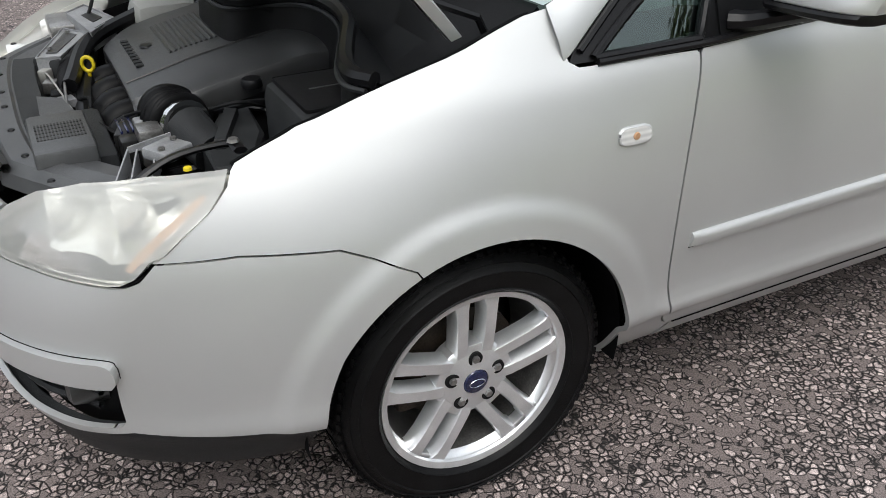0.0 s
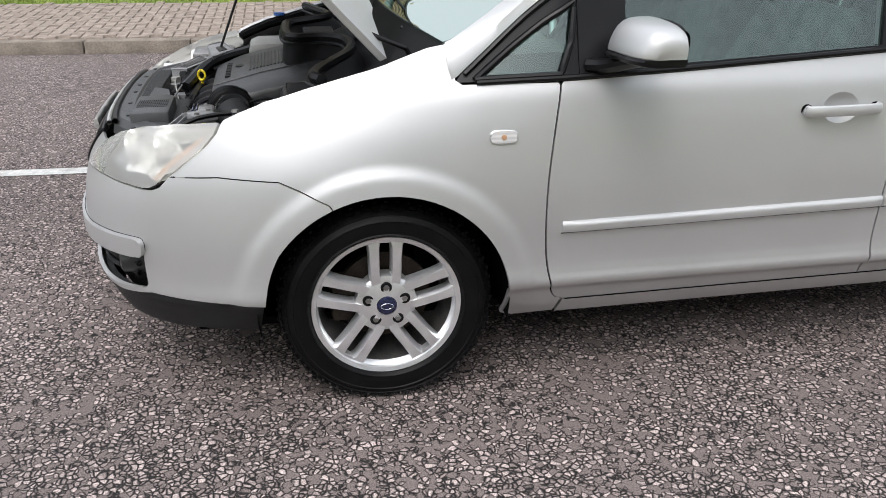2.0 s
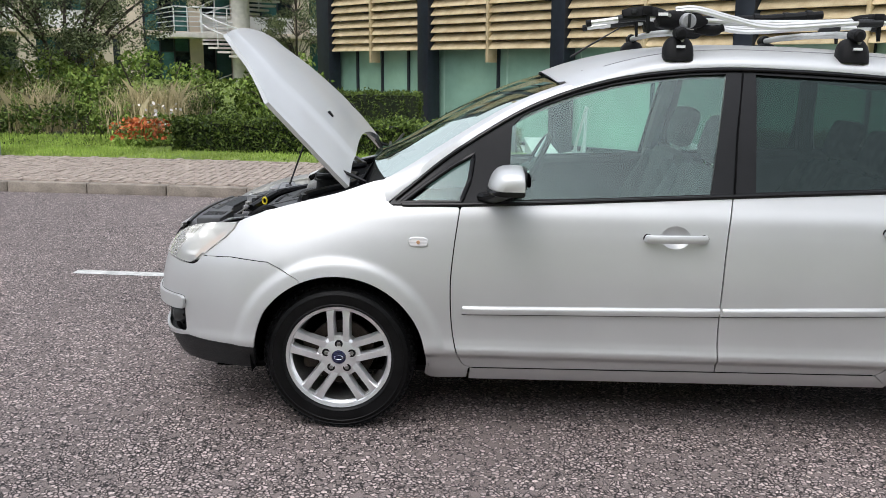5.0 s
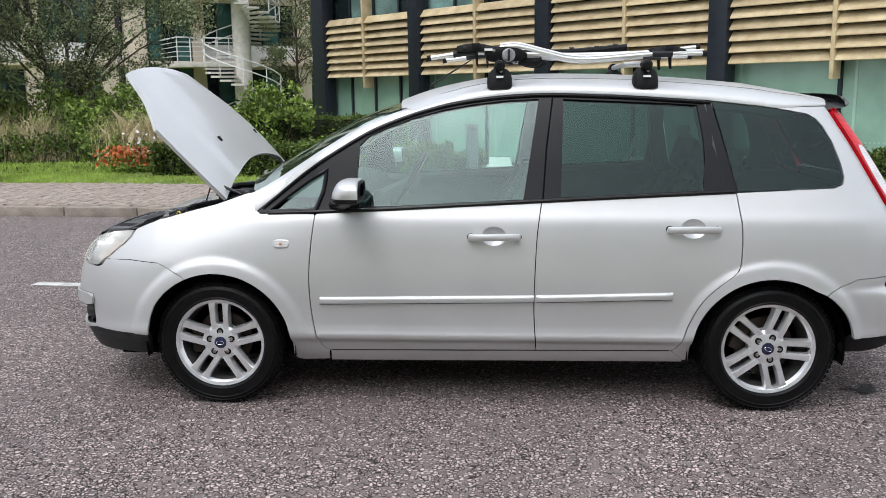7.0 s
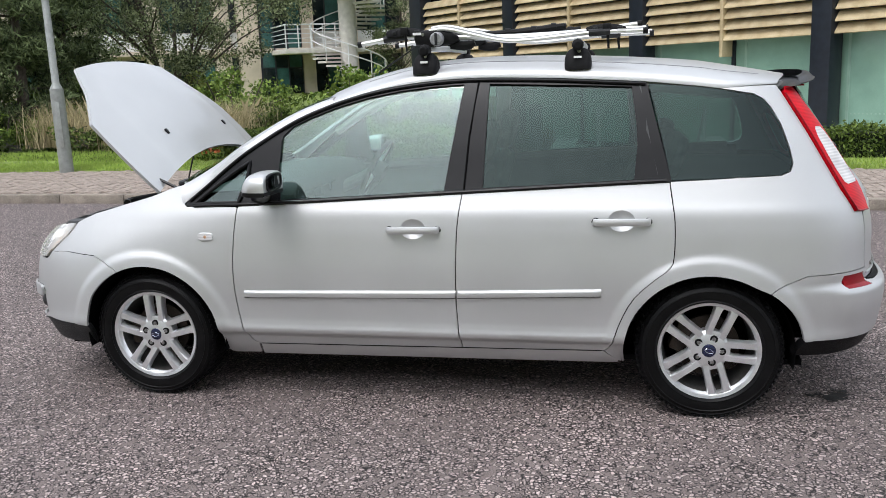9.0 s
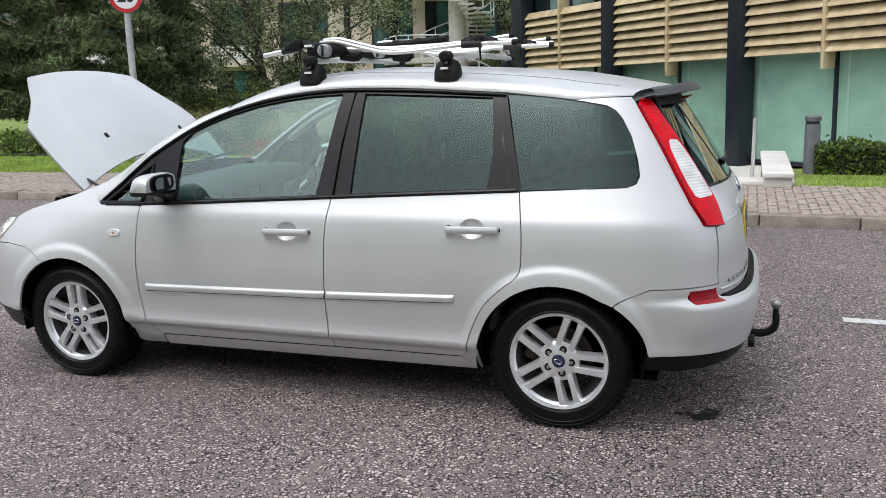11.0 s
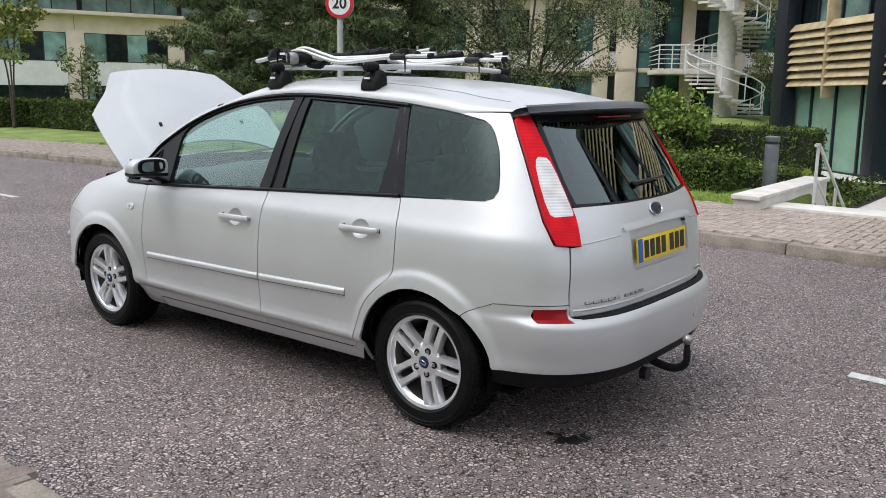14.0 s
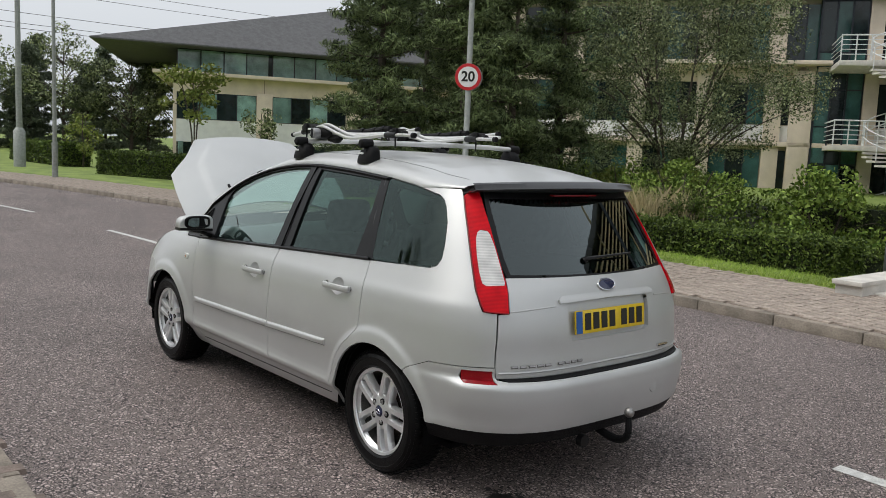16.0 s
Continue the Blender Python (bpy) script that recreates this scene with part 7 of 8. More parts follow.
if sum(f.normal.z * f.calc_area() for f in bon.faces) < 0:
    bmesh.ops.reverse_faces(bon, faces=bon.faces)
under = bon.copy()
for v in under.verts:
    v.co += Vector((0.0, (CY - v.co.y) * 0.03, -0.022))
bmesh.ops.reverse_faces(under, faces=under.faces)
rimv = [e for e in bon.edges if len(e.link_faces) == 1]
low = {}
for e in rimv:
    for v in e.verts:
        if v not in low:
            low[v] = bon.verts.new(v.co + Vector((0, (CY - v.co.y) * 0.012, -0.02)))
for e in rimv:
    l = e.link_loops[0]
    a, b = l.vert, l.link_loop_next.vert
    bon.faces.new((b, a, low[a], low[b]))
bmesh.ops.transform(bon, matrix=hinge, verts=bon.verts)
bmesh.ops.transform(under, matrix=hinge, verts=under.verts)
bonnet = part("bonnet", bon, PAINT, car, "silver bonnet propped open", sharp=0.5)
part("bonnet_inner", under, PAINT, bonnet)
for sy in (-1, 1):
    for y in (0.16, 0.42):
        pts = [hinge @ Vector((x, CY + sy * yy, z)) for x, yy, z in ((-0.22, y, 0.955), (-0.38, y * 1.0, 0.905), (-0.55, y * 0.8, 0.84))]
        part("stiffener", tube(spline(pts, 12), 0.02, 8, True, 0.5), PAINT, bonnet)
    nz = hinge @ Vector((-0.272, CY + sy * 0.34, 1.008))
    part("washer_nozzle", bx(-0.016, 0.016, -0.010, 0.010, -0.004, 0.010, 0.004, Matrix.Translation(nz) @ Matrix.Rotation(radians(OPEN - 8), 4, "Y")), TRIM, bonnet)
    part("bonnet_hinge", tube([(0.12, CY + sy * 0.655, 0.965), (0.09, CY + sy * 0.66, 1.02), hinge @ Vector((-0.05, CY + sy * 0.64, 0.985))], 0.008, 6), TRIM, car)
prop_top = hinge @ Vector((-0.42, CY + 0.42, 0.905))
part("bonnet_prop", tube([(-0.50, CY + 0.52, 0.80), prop_top], 0.005, 8), BLACKINK, car, "thin black prop rod holding the bonnet")

# engine bay


def plate_solid(corners, z, thick, bevel):
    """A block over plan corners with a bevelled top edge."""
    b = bmesh.new()
    cx, cy = sum(c[0] for c in corners) / len(corners), sum(c[1] for c in corners) / len(corners)
    lens = [math.hypot(c[0] - cx, c[1] - cy) for c in corners]
    top = [b.verts.new((c[0] + (cx - c[0]) * bevel / q, c[1] + (cy - c[1]) * bevel / q, z)) for c, q in zip(corners, lens)]
    mid = [b.verts.new((*c, z - bevel * 0.7)) for c in corners]
    low = [b.verts.new((*c, z - thick)) for c in corners]
    b.faces.new(top)
    for u, v in ((mid, top), (low, mid)):
        for i in range(len(corners)):
            j = (i + 1) % len(corners)
            b.faces.new((u[i], u[j], v[j], v[i]))
    b.faces.new(low[::-1])
    bmesh.ops.recalc_face_normals(b, faces=b.faces)
    return b


# bay floor, inner wings and block carry the bay's deep shade as colour
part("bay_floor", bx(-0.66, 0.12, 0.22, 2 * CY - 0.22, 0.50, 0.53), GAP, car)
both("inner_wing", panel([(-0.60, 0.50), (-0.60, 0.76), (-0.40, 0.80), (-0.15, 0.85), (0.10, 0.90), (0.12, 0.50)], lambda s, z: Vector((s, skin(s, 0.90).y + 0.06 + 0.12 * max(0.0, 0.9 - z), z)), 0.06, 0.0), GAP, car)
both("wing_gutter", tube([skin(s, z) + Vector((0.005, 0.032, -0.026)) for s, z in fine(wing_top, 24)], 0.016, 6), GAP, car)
slam = []
for k in range(26):
    s = -1.0 - 0.55 * k / 25
    f = skin(s, 0.775) + Vector((0.10 * max(0.0, (s + 1.22) / 0.22), 0, 0))
    slam.append([f + Vector((0.008, 0, -0.03)), f + Vector((0.014, 0.0, 0.0)), f + Vector((0.035, 0, 0.018)), f + Vector((0.075, 0, 0.024)), f + Vector((0.082, 0, 0.019)), f + Vector((0.135, 0.0, 0.016)), f + Vector((0.150, 0, -0.04)), f + Vector((0.155, 0, -0.15))])
part("slam_panel_cover", joined(loft(slam)), SLAM, car, "grey plastic cover behind the grille", sharp=0.35)
recess = []
for k in range(20):
    s = -1.235 - 0.315 * k / 19
    f = skin(s, 0.775)
    recess.append([f + Vector((0.086, 0, 0.0215)), f + Vector((0.100, 0, 0.0205)), f + Vector((0.137, 0, 0.0195)), f + Vector((0.140, 0, 0.010))])
part("slam_panel_recess", joined(loft(recess)), GREYPLASTIC, car, "dark recess along the slam panel")
seal_row = [skin(-1.2 - 0.35 * k / 23, 0.775) + Vector((0.018, 0, 0.012)) for k in range(24)]
part("bonnet_seal", joined(tube(seal_row, 0.010, 6, False)), BLACKINK, car)
for k in range(4):
    p = skin(-1.08 - 0.14 * k, 0.775) + Vector((0.06, 0, 0.022))
    both("cover_clip", lathe([(0.0, 0.003), (0.006, 0.003), (0.008, 0.0)], 12, "z", p), TRIM, car)
part("intake_scoop", bx(-0.715, -0.60, 0.46, 0.68, 0.70, 0.806, 0.010), SLAM, car, "grey intake scoop with a slotted vent")
part("scoop_neck", bx(-0.66, -0.56, 0.50, 0.80, 0.66, 0.765, 0.015), GREYPLASTIC, car)
slots = bmesh.new()
for i in range(15):
    for j in range(5):
        box(slots, -0.702 + 0.0062 * i, -0.6985 + 0.0062 * i, 0.523 + 0.019 * j, 0.5355 + 0.019 * j, 0.803, 0.8075)
part("slotted_vent", slots, BLACKINK, car, smooth=False)
def cover_z(x):
    """Height of the engine cover's top along the car."""
    return 0.798 + 0.25 * (x + 0.49) if x < -0.33 else 0.838 + 0.19 * (x + 0.33) - 0.35 * max(0.0, x + 0.2) ** 2


crow = []
for x, dz, cut in ((-0.472, -0.060, 1.0), (-0.490, -0.030, 1.0), (-0.493, -0.006, 1.0), (-0.485, 0.0, 0.92), (-0.462, 0.0, 0.6), (-0.43, 0.0, 0.2), (-0.40, 0.0, 0.0), (-0.33, 0.0, 0.0), (-0.26, 0.0, 0.0), (-0.20, 0.0, 0.0), (-0.10, 0.0, 0.0), (-0.01, -0.01, 0.0), (0.0, -0.10, 0.0)):
    z, y0, y1 = cover_z(max(x, -0.49)) + dz, 0.682 + 0.035 * cut, 1.255 - 0.09 * cut
    crow.append([(x, y1 - 0.01, z - 0.08), (x, y1, z - 0.035), (x, y1 - 0.004, z - 0.008), (x, y1 - 0.018, z), (x, 1.0, z + 0.003), (x, 0.83, z), (x, 0.812, z - 0.002), (x, 0.74, z - 0.012), (x, y0 + 0.022, z - 0.022), (x, y0 + 0.006, z - 0.031), (x, y0, z - 0.044), (x + 0.004, y0 + 0.002, z - 0.085), (x + 0.01, y0 + 0.03, z - 0.12)])
cover_ob = part("engine_cover", loft(crow), COVER, car, "grey plastic engine cover with ribs and plain bars for writing", sharp=0.6)
zc = cover_z
for k in range(10):
    x = -0.365 + 0.0125 * k
    part("cover_rib", tube([(x, 0.90, zc(x) + 0.001), (x, 1.15, zc(x) + 0.001)], 0.0042, 6), COVER, cover_ob)
for k in range(9):
    part("letter_bar", bx(-0.452, -0.434, 0.885 + 0.027 * k, 0.902 + 0.027 * k, 0.803, 0.8155), GREYPLASTIC, cover_ob)
part("cover_seam", tube([(x, 0.822, cover_z(x) - 0.0005) for x in (-0.488, -0.44, -0.38, -0.33, -0.26, -0.18, -0.08)], 0.0028, 6), BLACKINK, cover_ob)
part("cover_disc", lathe([(0.0, 0.004), (0.016, 0.004), (0.020, 0.0)], 20, "z", (-0.402, 1.014, 0.822)), TRIM, cover_ob)
for k in range(5):
    y = 0.70 + 0.095 * k
    rr = [0.030, 0.032, 0.033, 0.034, 0.035, 0.035, 0.035, 0.035, 0.034, 0.034, 0.033, 0.032, 0.031, 0.03]
    part("intake_runner", tube(spline([(-0.46, y, 0.742), (-0.525, y - 0.005, 0.728), (-0.56, y - 0.015, 0.665), (-0.53, y - 0.015, 0.58)], 14), rr, 14), BAYBLACK, car, "black curved intake runner")
    part("runner_rib", tube(spline([(-0.47, y + 0.047, 0.750), (-0.53, y + 0.042, 0.738), (-0.572, y + 0.032, 0.675)], 10), 0.006, 6), BAYBLACK, car)
part("dipstick", tube([(-0.55, 1.055, 0.62), (-0.545, 1.046, 0.770)], 0.005, 8), YELLOW, car)
loop = [Vector((-0.545 + 0.013 * math.sin(a), 1.045 - 0.007 * math.sin(a), 0.788 + 0.018 * math.cos(a))) for a in [2 * math.pi * k / 16 for k in range(17)]]
part("dipstick_handle", tube(loop, 0.0048, 8, False), YELLOW, car, "yellow dipstick loop")
ribs = [0.057 + 0.012 * (0, 0.75, 1, 0.75)[k % 4] for k in range(33)]
part("air_hose", tube(spline([(-0.40, 0.74, 0.73), (-0.43, 0.66, 0.765), (-0.43, 0.60, 0.772), (-0.42, 0.56, 0.775)], 33), ribs, 28), BAYBLACK, car, "ribbed black air hose", sharp=1.6)
part("hose_clamp", tube([(-0.42, 0.553, 0.775), (-0.415, 0.540, 0.776)], 0.058, 18), CHROME, car)
part("hose_spigot", tube([(-0.418, 0.55, 0.775), (-0.385, 0.465, 0.742)], [0.050, 0.044], 20), GREYPLASTIC, car)
air_box = part("air_box", plate_solid([(-0.30, 0.68), (-0.262, 0.625), (-0.276, 0.462), (-0.352, 0.30), (-0.415, 0.315), (-0.408, 0.46), (-0.385, 0.50)], 0.772, 0.20, 0.010), GREYPLASTIC, car, "grey plastic air filter box", sharp=0.6)
part("air_box_fin", plate_solid([(-0.318, 0.60), (-0.298, 0.575), (-0.372, 0.40), (-0.392, 0.41)], 0.792, 0.03, 0.004), GREYPLASTIC, air_box)
bat = bx(-0.265, -0.05, 0.245, 0.50, 0.60, 0.872, 0.03)
part("battery_box", bat, GREYPLASTIC, car, "black battery box")
part("battery_box_lid", bx(-0.245, -0.06, 0.265, 0.48, 0.868, 0.877, 0.008), PLASTIC, car)
part("lid_bar", bx(-0.20, -0.10, 0.37, 0.375, 0.876, 0.8785), COVER, car)
def fin(a, b, h, t=0.0015):
    """An upright sheet from a to b, h high below its top edge."""
    a, b = Vector(a), Vector(b)
    o = Vector((-(b - a).y, (b - a).x, 0)).normalized() * t
    m = bmesh.new()
    v = [m.verts.new(p + q - Vector((0, 0, d))) for p, d in ((a, 0), (b, 0), (b, h), (a, h * 0.6)) for q in (o, -o)]
    for f in ((0, 2, 4, 6), (1, 7, 5, 3), (0, 1, 3, 2), (2, 3, 5, 4), (4, 5, 7, 6), (6, 7, 1, 0)):
        m.faces.new([v[k] for k in f])
    bmesh.ops.recalc_face_normals(m, faces=m.faces)
    return m


for a, b, h in (((-0.60, 0.27, 0.80), (-0.555, 0.395, 0.812), 0.05), ((-0.555, 0.395, 0.815), (-0.47, 0.42, 0.82), 0.02), ((-0.572, 0.265, 0.805), (-0.54, 0.385, 0.812), 0.05), ((-0.535, 0.27, 0.808), (-0.505, 0.375, 0.815), 0.05)):
    part("lamp_bracket_fin", fin(a, b, h), STRUT, car, "thin grey bracket fin")
part("latch_rod", tube([(-0.63, 0.74, 0.76), (-0.61, 0.98, 0.77)], 0.0035, 6), STEEL, car)
part("latch_rod", tube([(-0.615, 0.72, 0.72), (-0.60, 0.60, 0.74)], 0.005, 6), PLASTIC, car)
part("lamp_plate", bx(-0.525, -0.455, 0.31, 0.375, 0.805, 0.828, 0.006, Matrix.Translation((-0.49, 0.34, 0.81)) @ Matrix.Rotation(radians(32), 4, "Z") @ Matrix.Translation((0.49, -0.34, -0.81))), STRUT, car)
part("bracket_arm", tube(spline([(-0.60, 0.25, 0.79), (-0.50, 0.27, 0.83), (-0.40, 0.255, 0.845), (-0.385, 0.22, 0.842)], 16), 0.014, 8, True, 0.5), TRIM, car)
part("bracket_bolt", lathe([(0.0, 0.006), (0.01, 0.006), (0.012, 0.0)], 6, "z", (-0.392, 0.24, 0.853)), STEEL, car)
part("connector", bx(-0.52, -0.47, 0.50, 0.56, 0.72, 0.80, 0.008), STEEL, car)
part("connector_clip", bx(-0.555, -0.52, 0.50, 0.545, 0.72, 0.785, 0.006), BLACKINK, car)
part("latch_block", bx(-0.62, -0.575, 0.86, 0.99, 0.62, 0.73, 0.01), PLASTIC, car)
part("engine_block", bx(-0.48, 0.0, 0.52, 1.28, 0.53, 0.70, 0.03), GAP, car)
for a, b, c, r in (((-0.62, 0.66, 0.62), (-0.585, 0.90, 0.72), (-0.52, 1.25, 0.76), 0.022), ((-0.60, 0.98, 0.76), (-0.52, 1.20, 0.80), (-0.36, 1.36, 0.82), 0.020), ((-0.50, 0.58, 0.66), (-0.42, 0.50, 0.70), (-0.3, 0.54, 0.70), 0.014), ((-0.3, 1.30, 0.80), (-0.15, 1.36, 0.83), (-0.05, 1.25, 0.86), 0.016), ((-0.34, 0.60, 0.78), (-0.28, 0.56, 0.80), (-0.22, 0.60, 0.78), 0.008), ((-0.32, 0.66, 0.76), (-0.25, 0.60, 0.77), (-0.18, 0.56, 0.74), 0.006)):
    part("hose", tube(spline([a, b, c], 16), r, 8), TRIM, car)
part("filler_cap", lathe([(0.0, 0.02), (0.02, 0.02), (0.024, 0.014), (0.024, 0.0)], 18, "z", (-0.24, 0.66, 0.80)), TRIM, car)
part("coolant_tank", bx(-0.38, -0.20, 1.28, 1.46, 0.74, 0.86, 0.04), LINER, car, "pale plastic coolant tank")
part("cross_beam", bx(-0.66, -0.52, 1.12, 1.20, 0.74, 0.795, 0.008, Matrix.Translation((-0.59, 1.16, 0.77)) @ Matrix.Rotation(radians(48), 4, "Z") @ Matrix.Translation((0.59, -1.16, -0.77))), GREYPLASTIC, car)
part("cross_beam", bx(-0.60, -0.44, 1.36, 1.52, 0.76, 0.81, 0.01), STEEL, car)
part("lamp_housing", bx(-0.62, -0.46, 1.30, 1.58, 0.66, 0.765, 0.02), TRIM, car)
both("strut_tower", lathe([(0.0, 0.86), (0.06, 0.86), (0.09, 0.84), (0.13, 0.76), (0.14, 0.6)], 24, "z", (0.04, 0.33, -0.02)), GAP, car)
wall = spline([(-0.150, 0.155, 0), (-0.170, 0.20, 0), (-0.155, 0.28, 0), (-0.105, 0.40, 0), (-0.05, 0.53, 0), (-0.026, 0.66, 0), (-0.045, 0.775, 0), (-0.12, 0.825, 0), (-0.20, 0.825, 0), (-0.228, 0.87, 0), (-0.233, 1.0, 0), (-0.222, 1.13, 0), (-0.15, 1.20, 0), (-0.06, 1.30, 0), (-0.10, 1.46, 0), (-0.14, 1.59, 0)], 80)
crow = []
for p in wall:
    k = (p.y - CY) / 0.72
    wx = 0.185 - 0.11 * (1 - k * k)
    crow.append([(p.x - 0.02, p.y, 0.80), (p.x - 0.01, p.y, 0.925), (p.x + 0.005, p.y, 0.948), (p.x + 0.02, p.y, 0.94), (p.x + (wx - p.x) * 0.35, p.y, 0.90), (p.x + (wx - p.x) * 0.7, p.y, 0.94), (wx, p.y, 1.045 + 0.03 * (1 - k * k))])
part("scuttle_panel", loft(crow), PLASTIC, car, "black scuttle panel below the windscreen")
part("scuttle_seal", tube([Vector((p.x, p.y, 0.952)) for p in wall], 0.017, 8), TRIM, car, "black rubber seal along the scuttle")
part("seal_flange", tube([Vector((p.x - 0.018, p.y, 0.935)) for p in wall], 0.006, 6), GREYPLASTIC, car)
part("scuttle_grille", bx(-0.17, -0.06, 0.90, 1.10, 0.93, 0.945, 0.006), GREYPLASTIC, car)
for y0, dy in ((0.42, 0.62), (1.02, 0.52)):
    a = Vector((0.16 - 0.09 * (1 - ((CY - y0) / 0.66) ** 2), y0, 1.035))
    part("front_wiper", tube(spline([a, a + Vector((0.03, 0.05, 0.03)), a + Vector((0.06 - 0.06 * (y0 < 0.6), dy, 0.07))], 14), [0.014] * 4 + [0.010] * 6 + [0.007] * 4, 8), TRIM, car, "black wiper arm")
part("washer_cap", lathe([(0.0, 0.012), (0.022, 0.010), (0.024, 0.0)], 16, "z", (-0.25, 1.60, 0.915)), BLUE, car)

# spoiler, aerial, tow bar, exhaust
sp_rows = []
for k in range(22):
    u = k / 21
    y = 0.285 + (CY - 0.285) * u
    xb = 3.01 + 0.15 * (1 - (1 - u) ** 2.2)
    zf = 1.463 + 0.018 * (1 - (1 - u) ** 2)
    fx = 2.985 + 0.115 * (1 - (1 - u) ** 2)
    sp_rows.append([(fx, y, zf + 0.010), ((fx + xb) / 2, y, zf + 0.004), (xb - 0.008, y, zf - 0.016), (xb, y, zf - 0.021), (xb - 0.004, y, zf - 0.026), (xb - 0.10, y, zf - 0.046), (xb - 0.16, y, zf - 0.085)])
part("roof_spoiler", joined(loft(sp_rows)), SPOILERGREY, car, "dark roof spoiler above the rear window")
part("brake_light", bx(3.08, 3.112, CY - 0.16, CY + 0.16, 1.416, 1.424, 0.003), DARKRED, car, "high red brake light strip")
part("aerial", tube([(0.985, CY, 1.540), (1.045, CY, 1.578), (1.21, CY, 1.678)], [0.006, 0.005, 0.003], 8), TRIM, car, "short black roof aerial")
tow = part("tow_bar", tube(spline([(3.30, 0.86, 0.30), (3.42, 0.86, 0.262), (3.50, 0.86, 0.262), (3.545, 0.86, 0.30), (3.545, 0.86, 0.385)], 24), [0.02] * 12 + [0.019] * 6 + [0.017] * 4 + [0.014] * 2, 10), PLASTIC, car, "black swan neck tow bar")
tb = bmesh.new()
bmesh.ops.create_uvsphere(tb, u_segments=20, v_segments=12, radius=0.025, matrix=Matrix.Translation((3.545, 0.86, 0.408)))
part("tow_ball", tb, STEEL, tow)
part("tow_cross_beam", tube([(3.33, 0.55, 0.30), (3.33, 1.2, 0.30)], 0.028, 8), GAP, car)
part("tow_socket", lathe([(0.0, 0.03), (0.03, 0.03), (0.032, 0.0)], 20, "x", (3.42, 0.66, 0.275)), TRIM, car)


# ---- roof bars and cycle carriers ----
for bx_ in (1.363, 2.064):
    rb = thing("roof_bar", "aluminium roof bar on black clamp feet across the car roof", "roof bar", (bx_, CY, 1.6), "roof bars")
    part("bar", tube([(bx_, 0.28, 1.636), (bx_, 0.5, 1.646), (bx_, CY, 1.650), (bx_, 2 * CY - 0.5, 1.646), (bx_, 2 * CY - 0.28, 1.636)], 0.0145, 14), BARALU, rb)
    for sy in (-1, 1):
        y = CY + sy * 0.555
        rows_ = []
        for z, w, d in ((1.53, 0.060, 0.046), (1.552, 0.061, 0.050), (1.578, 0.060, 0.046), (1.600, 0.054, 0.040), (1.618, 0.040, 0.034), (1.626, 0.022, 0.026)):
            yy = y + sy * (-0.02 * (z - 1.53) / 0.1)
            rows_.append([(bx_ + w * math.copysign(abs(math.cos(a)) ** 0.5, math.cos(a)), yy + d * math.copysign(abs(math.sin(a)) ** 0.6, math.sin(a)), z) for a in [2 * math.pi * k / 24 for k in range(24)]])
        fb = loft(rows_, True)
        fb.faces.new([v for v in list(fb.verts)[-24:]])
        foot = part("clamp_foot", fb, PLASTIC, rb, "black plastic clamp foot")
        face = y - 0.047 if sy < 0 else y + 0.047
        part("lock", lathe([(0.0, -0.003), (0.007, -0.003), (0.008, 0.0)], 12, "y", (bx_ + 0.006, face + 0.008, 1.611)), STEEL, foot)
        part("maker_plate", bx(bx_ - 0.017, bx_ + 0.017, face - 0.004, face + 0.004, 1.580, 1.590), SIGNWHITE, foot)
        part("bar_end", tube([(bx_, y - sy * 0.02, 1.640), (bx_, y + sy * 0.02, 1.639), (bx_, y + sy * 0.05, 1.637), (bx_, y + sy * 0.058, 1.637)], [0.024, 0.027, 0.025, 0.015], 14), PLASTIC, rb)


